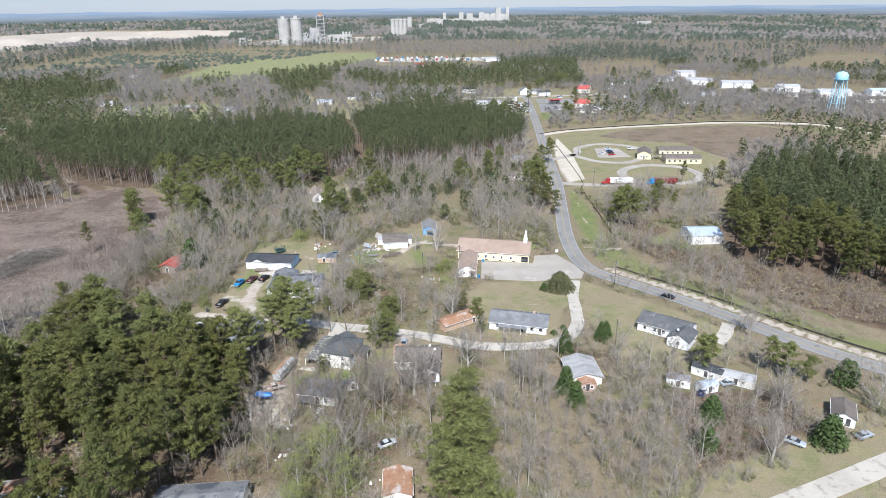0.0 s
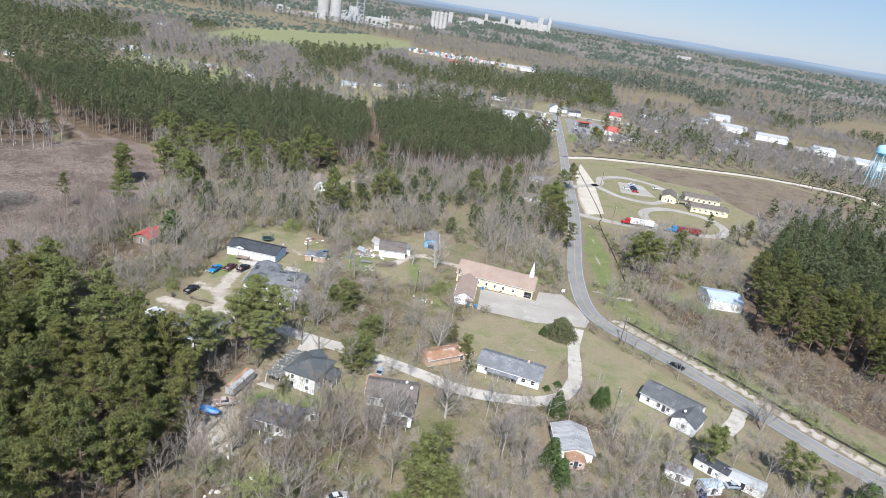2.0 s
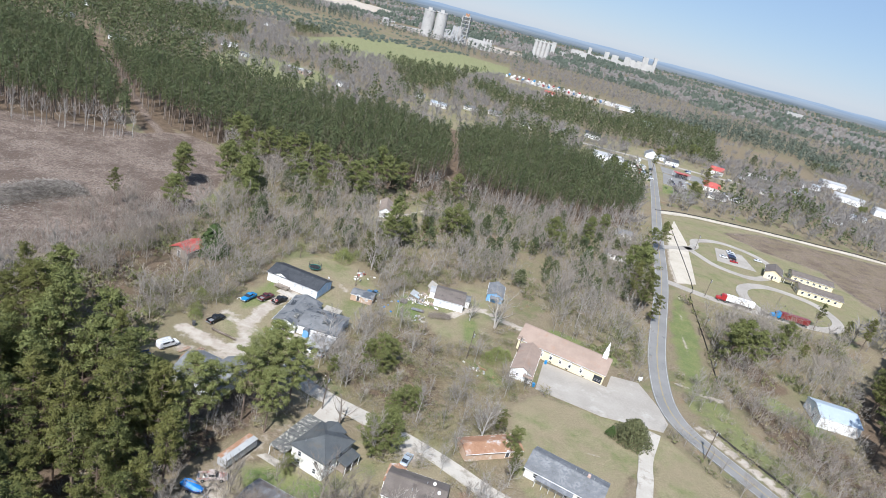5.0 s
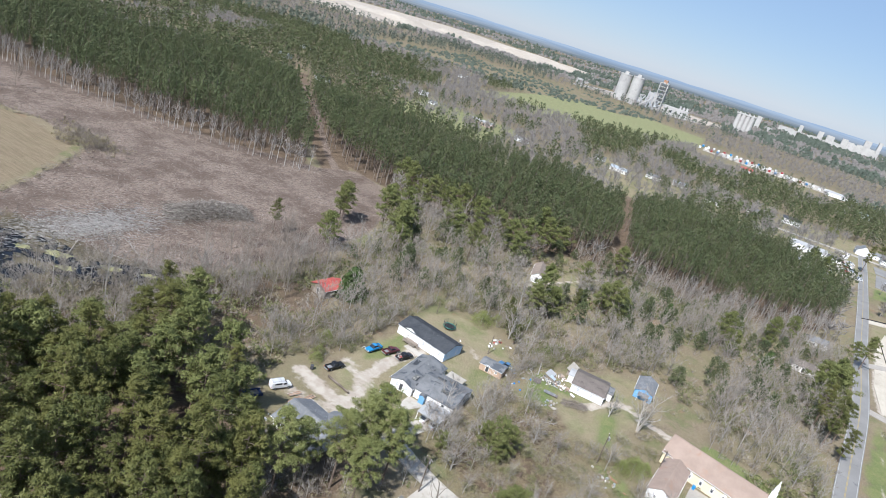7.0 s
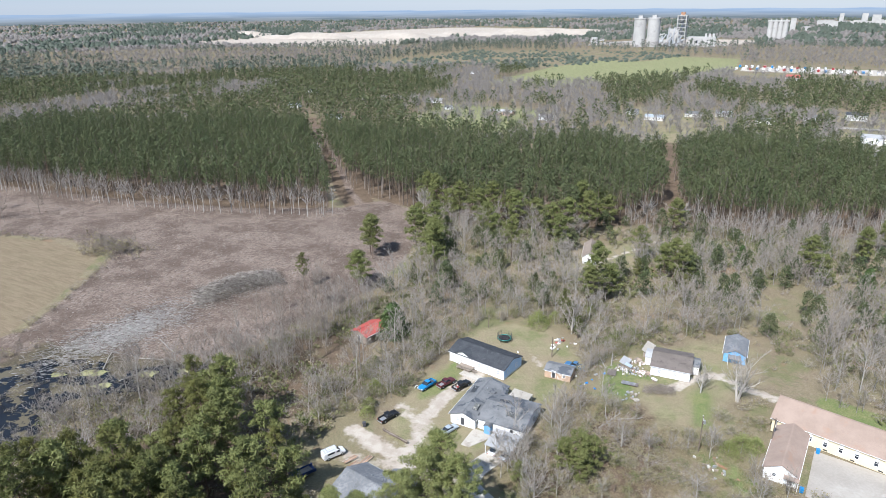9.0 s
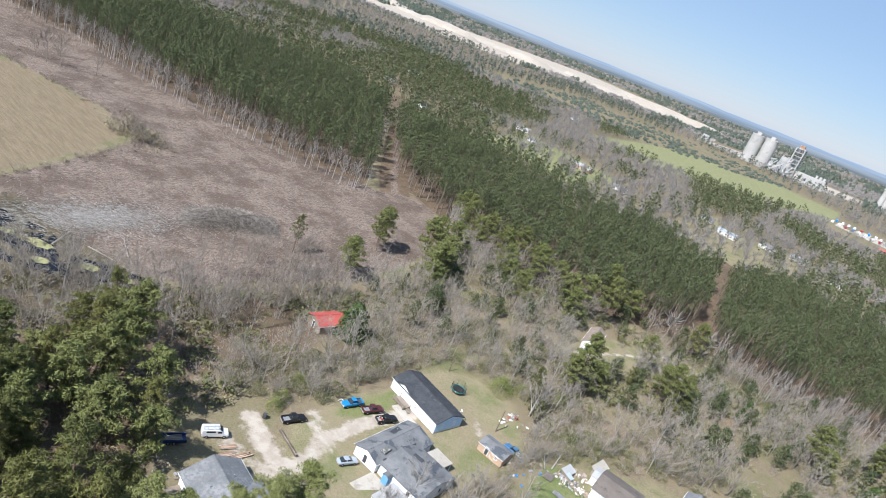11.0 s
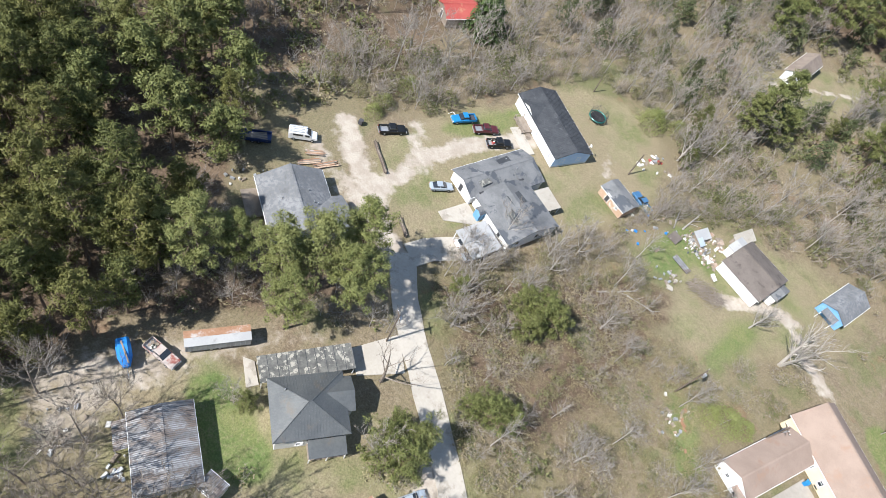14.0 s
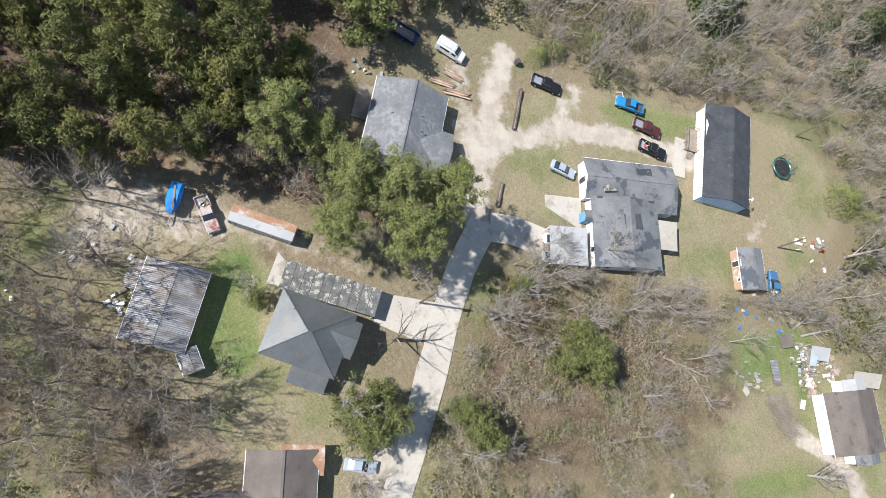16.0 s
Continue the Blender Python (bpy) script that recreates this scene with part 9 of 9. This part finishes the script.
# ---- small things ----
def pole(x, y, h, turn, label="wooden utility pole with a crossarm", arm=True, lean=0.0):
    ob = thing("utility_pole", x, y, turn, label, "utility pole", "utility poles")
    part("shaft", Build().tube((0, 0, -0.5), (lean, 0, h), 0.16, 0.11, 8), POLE_WOOD, ob)
    if arm:
        part("crossarm", Build().box((lean, 0, h - 0.6), (0.14, 2.2, 0.14)), POLE_WOOD, ob)
        for v in (-0.95, -0.4, 0.95):
            part("insulator", Build().tube((lean, v, h - 0.53), (lean, v, h - 0.3), 0.05, 0.04, 6), TRIM, ob)
        part("transformer", Build().tube((lean + 0.35, 0, h - 1.9), (lean + 0.35, 0, h - 1.0), 0.26, 0.26, 10), STEEL, ob)
    return ob


for x, y, h, a in ((-32.4, 184.4, 9.5, 70), (-3.3, 229.0, 9.5, 10), (11.0, 237.5, 8.5, 60), (66.5, 216.5, 9.5, 40), (54.5, 172.0, 9.0, 0), (75.5, 262, 9.0, 10), (81, 302, 9, 10), (92, 352, 9, 10), (101, 430, 9, 10)):
    pole(x, y, h, a)
for x, y, h, a in ((-71.0, 262.0, 4.2, 0), (-47.2, 254.0, 6.5, 30), (-16.8, 207.4, 1.6, 0)):
    pole(x, y, h, a, "bare wooden post standing on the lawn", False)

tramp = thing("trampoline", -63.2, 256.5, 20, "round trampoline with dark green padding and netting", "trampoline")
part("mat", Build().tube((0, 0, 0.86), (0, 0, 0.89), 1.7, 1.7, 24), RUBBER, tramp)
rim_b = Build()
for i in range(24):
    a, c = 6.2832 * i / 24, 6.2832 * (i + 1) / 24
    rim_b.tube((2.0 * math.cos(a), 2.0 * math.sin(a), 0.9), (2.0 * math.cos(c), 2.0 * math.sin(c), 0.9), 0.16, 0.16, 6)
part("padding", rim_b, paint("tramp_green", (0.02, 0.14, 0.12)), tramp, "dark green padding")
for i in range(6):
    a = 6.2832 * i / 6
    part("pole", Build().tube((2.1 * math.cos(a), 2.1 * math.sin(a), 0), (2.1 * math.cos(a), 2.1 * math.sin(a), 2.6), 0.04, 0.04, 6), DARK_TRIM, tramp)

net = Build()
for i in range(40):
    a, c = 6.2832 * i / 40, 6.2832 * (i + 1) / 40
    net.tube((2.05 * math.cos(a), 2.05 * math.sin(a), 0.95), (2.05 * math.cos(a), 2.05 * math.sin(a), 2.5), 0.014, 0.014, 3, caps=False)
    for z in (1.3, 1.7, 2.1, 2.5):
        net.tube((2.05 * math.cos(a), 2.05 * math.sin(a), z), (2.05 * math.cos(c), 2.05 * math.sin(c), z), 0.014, 0.014, 3, caps=False)
part("safety_net", net, DARK_TRIM, tramp, "thin dark safety net")


def timber_stack(x0, y0, x1, y1, label):
    """Old sleepers laid in two rows along a line, with posts at the ends."""
    L, a = math.hypot(x1 - x0, y1 - y0), math.degrees(math.atan2(y1 - y0, x1 - x0))
    ob = thing("low_fence", (x0 + x1) / 2, (y0 + y1) / 2, a, label, "fence")
    n = max(2, int(L / 1.6))
    for k in range(n):
        u = -L / 2 + (k + 0.5) * L / n
        for j in range(3):
            part("plank", Build().box((u, -0.22 + 0.22 * j, 0.32 + 0.09 * ((k + j) % 2)), (L / n - 0.05, 0.17, 0.3), 0, (k * 7 + j * 5) % 5 - 2), POLE_WOOD if j != 1 else WOOD, ob)
    for u in (-L / 2, L / 2):
        part("post", Build().box((u, 0, 0.45), (0.16, 0.16, 0.95)), WOOD, ob)
    return ob


timber_stack(-63.4, 200.3, -71.1, 201.8, "low weathered plank fence beside the drive")
timber_stack(-53.3, 198.0, -49.2, 197.1, "short weathered plank fence on the lawn")
sand_box = thing("timber_frame", -73.4, 221.8, 10, "square of pale timber lying on the grass", "frame")
for u, v, L, W in ((-0.6, 0, 0.12, 1.3), (0.6, 0, 0.12, 1.3), (0, 0.65, 1.3, 0.12)):
    part("plank", Build().box((u, v, 0.08), (L, W, 0.14)), OFFWHITE, sand_box)

rng5 = random.Random(12)
WHITE_J, BLUE_J, GREY_J = OFFWHITE, TARP_BLUE, STEEL
for cx, cy, n, sp, mats, lab in ((-26.2, 257.2, 150, 1.5, (CARPORT_ROOF, STEEL, OFFWHITE, WOOD, PATIO_ROOF, GREY_ROOF, RED_SOIL), "scrap heaped beside the white house"), (-22.0, 257.0, 40, 0.9, (OFFWHITE, WOOD, RED_SOIL), "scrap strewn along the front wall"), (-24.6, 262.6, 40, 1.1, (WOOD, OFFWHITE, RED_SOIL), "broken boards and scrap by the wall"), (-36.0, 245.5, 12, 2.2, (WOOD, TARP_BLUE, OFFWHITE), "odds and ends beside the shed"),
                                 (-47.8, 264.2, 14, 0.8, (RED_ROOF, OFFWHITE, STEEL, MAROON_P), "red and white toys heaped on the bare lawn"), (-48.2, 258.6, 7, 0.7, (OFFWHITE, WOOD), "pale scrap on the bare lawn"), (-44.5, 263.4, 5, 0.9, (OFFWHITE, WOOD), "pale boards at the edge of the lawn"), (-70.8, 175.2, 12, 1.2, (OFFWHITE, WOOD, STEEL), "building scrap behind the house"),
                                 (-37.5, 139.0, 14, 2.0, (STEEL, WOOD, OFFWHITE), "scrap metal in the sandy yard"), (1.0, 224.5, 26, 2.2, (STEEL, RED_SOIL, OFFWHITE, RUST, WOOD), "scattered rubbish in the brush"), (-33.0, 126.0, 14, 3.0, (WOOD, OFFWHITE, STEEL), "scrap along the overgrown fence"), (-22.4, 244.4, 22, 1.4, (WOOD, PATIO_ROOF, STEEL), "boards lying on the grass"),
                                 (-15.0, 120.0, 8, 2.5, (OFFWHITE, RED_SOIL, WOOD), "scrap beside the shack"), (-34.0, 252.0, 12, 3.0, (WOOD, STEEL, RED_SOIL, WOOD, TARP_BLUE), "rubbish along the hedge line"), (-30.0, 143.0, 16, 0.9, (OFFWHITE, STEEL, WOOD), "junk beside the tin-roofed house")):
    for i in range(n):
        x, y = cx + rng5.gauss(0, sp), cy + rng5.gauss(0, sp)
        s = rng5.uniform(0.2, 0.65) * (0.62 if n > 100 else 1.0)
        b = Build().box((0, 0, 0.12), (s * rng5.uniform(0.8, 2.4), s, rng5.uniform(0.15, 0.5)), 0, 0, rng5.uniform(0.75, 1.0))
        ob = new("scrap", b.mesh("scrap", mats[i % len(mats)]))
        ob.matrix_basis = pose(x, y, 0, rng5.uniform(-8, 8), rng5.uniform(-8, 8), rng5.uniform(0, 180))
        tagged(ob, lab, "scrap", "scrap heaps")
for x, y, a, L, W, h, m, lab in ((-23.7, 249.6, 4, 4.4, 1.4, 0.5, TIN, "rusty tin sheet propped over boards on the grass"), (-29.4, 252.7, 10, 2.4, 2.6, 0.7, BROWN_ROOF, "low dark lean-to beside the scrap"), (-18.3, 254.6, 80, 1.0, 1.6, 0.7, OFFWHITE, "small pale table on the grass"), (-27.3, 259.2, 85, 4.2, 2.4, 1.7, CARPORT_ROOF, "pale flat lean-to roof over scrap"), (-26.0, 257.6, 85, 1.5, 1.8, 1.5, BLUE_TIN, "pale blue metal sheet on the scrap heap"), (-22.8, 268.4, 86, 6.4, 2.6, 2.6, PATIO_ROOF, "weathered lean-to roof behind the white house")):
    ob = thing("panel", x, y, a, lab, "panel")
    part("sheet", Build().slab([(-L / 2, -W / 2, h * 0.6), (L / 2, -W / 2, h * 0.6), (L / 2, W / 2, h), (-L / 2, W / 2, h)], 0.06), m, ob)
    part("support", Build().box((0, 0, h * 0.3), (L * 0.8, W * 0.7, h * 0.55)), WOOD, ob)
bin_ob = thing("wheeled_bin", -76.2, 201.2, 30, "dark green wheeled refuse bin on the grass", "bin")
part("body", Build().box((0, 0, 0.55), (0.7, 0.7, 1.0), 0, 0, 1.15), DARK_TRIM, bin_ob)
part("lid", Build().box((0, 0, 1.1), (0.85, 0.85, 0.08)), DARK_TRIM, bin_ob)
for x, y in ((17.6, 225.2), (20.6, 241.0)):
    b2 = thing("wheeled_bin", x, y, 0, "blue wheeled bin standing by the church hall", "bin")
    part("body", Build().box((0, 0, 0.55), (0.7, 0.7, 1.0), 0, 0, 1.15), SKY_P, b2)
    part("lid", Build().box((0, 0, 1.1), (0.85, 0.85, 0.08)), SKY_P, b2)
trail_car = pickup(-39.4, 251.0, 175, paint("dull_blue_paint", (0.06, 0.16, 0.30)), "small dull blue pickup truck beside the shed", (OFFWHITE, WOOD))
wreck_car = sedan(-11.5, 128.0, 30, WHITE_P, "white car wreck under the trees")
silt = tagged(new("trim_silt_fence", ribbon([(x + 8.4, y + 5.0) for x, y in MAIN_ROAD[9:18]], 0.08, -0.2, 0.5, step=4.0).mesh("silt", SILT_BLACK)), "low black silt fence along the road shoulder", "fence", kind="structure")
silt2 = tagged(new("trim_silt_fence", ribbon([(92, 470), (88, 365), (84, 345), (82, 300), (80, 264)], 0.08, -0.2, 0.5, step=4.0).mesh("silt", SILT_BLACK)), "low black silt fence beside the verge", "fence", kind="structure")
silt3 = tagged(new("trim_silt_fence", ribbon([(x, y + 4) for x, y in TOWN_TRACK], 0.08, -0.2, 0.5, step=5.0).mesh("silt", SILT_BLACK)), "low black silt fence along the sandy track", "fence", kind="structure")
sign = thing("church_sign", 51.5, 249.0, 20, "small white church sign by the car park", "sign")
part("board", Build().box((0, 0, 1.0), (1.4, 0.2, 1.2)), WHITE, sign)
part("post", Build().box((0, 0, 0.25), (0.2, 0.2, 0.6)), WHITE, sign)

# lumber stacked on bearers behind the shingled house
for x, y, a, n, ln in ((-70.2, 187.6, 78, 7, 4.2), (-68.6, 190.2, 84, 6, 4.8), (-71.8, 189.6, 70, 5, 3.4)):
    stack = thing("lumber_stack", x, y, a, "stack of brown sawn boards lying on bearers", "lumber", "lumber stacks")
    for u in (-ln / 3, ln / 3):
        part("bearer", Build().box((u, 0, 0.06), (0.12, 1.3, 0.12)), WOOD, stack)
    for i in range(n):
        part("board", Build().box((rng5.uniform(-0.3, 0.3), -0.5 + (i % 5) * 0.24, 0.15 + 0.06 * (i // 5)), (ln, 0.2, 0.05), 0, rng5.uniform(-4, 4)), (WOOD, RUST, ORANGE_WALL)[i % 3], stack)

# brush heap beside the white house, rubbish by the tin-roofed house
heap = Build()
rng6 = random.Random(31)
for i in range(420):
    t, q = rng6.uniform(-1, 1), rng6.gauss(0, 0.45)
    x, y = -16 + t * 3.4 - q * 1.0, 250.6 + t * 1.8 + q * 2.2
    d = Vector((rng6.gauss(0.6, 0.5), rng6.gauss(1.0, 0.4), rng6.uniform(-0.15, 0.15))) * rng6.uniform(0.4, 1.1)
    z = 0.1 + 0.7 * rng6.random() * (1 - t * t)
    spike(heap, Vector((x, y, z)) - d, Vector((x, y, z + 0.1)) + d, rng6.uniform(0.03, 0.07))
tagged(new("brush_heap", heap.mesh("brush_heap", WOOD)), "low heap of brown cut branches on the grass", "brush heap", kind="stuff")
for x, y, a, ln, r in ((-24.0, 231.0, 68, 9, 0.2), (-31.5, 262.0, 100, 11, 0.22), (-33.5, 258, 120, 8, 0.16), (-20, 234, 30, 6, 0.14), (-150, 198, 20, 9, 0.18), (-146, 190, 70, 8, 0.16), (-160, 192, 130, 10, 0.18), (-140, 200, 50, 7, 0.15), (-152, 206, 160, 11, 0.2), (-170, 194, 40, 8, 0.15)):
    d = Vector((math.cos(radians(a)), math.sin(radians(a)), 0))
    log = thing("fallen_tree", x, y, a, "fallen grey tree trunk with broken limbs", "fallen tree", "fallen trees")
    part("trunk", Build().tube((-ln / 2, 0, r), (ln / 2, 0.3, r * 0.8), r, r * 0.4, 6), BARK, log)
    for k in range(7):
        u = -ln / 4 + k * ln / 9
        part("limb", Build().tube((u, 0.1, r), (u + rng6.uniform(0.8, 2.2), rng6.uniform(-1.8, 1.8), rng6.uniform(0.4, 1.6)), r * 0.4, 0.02, 4), BARK, log)
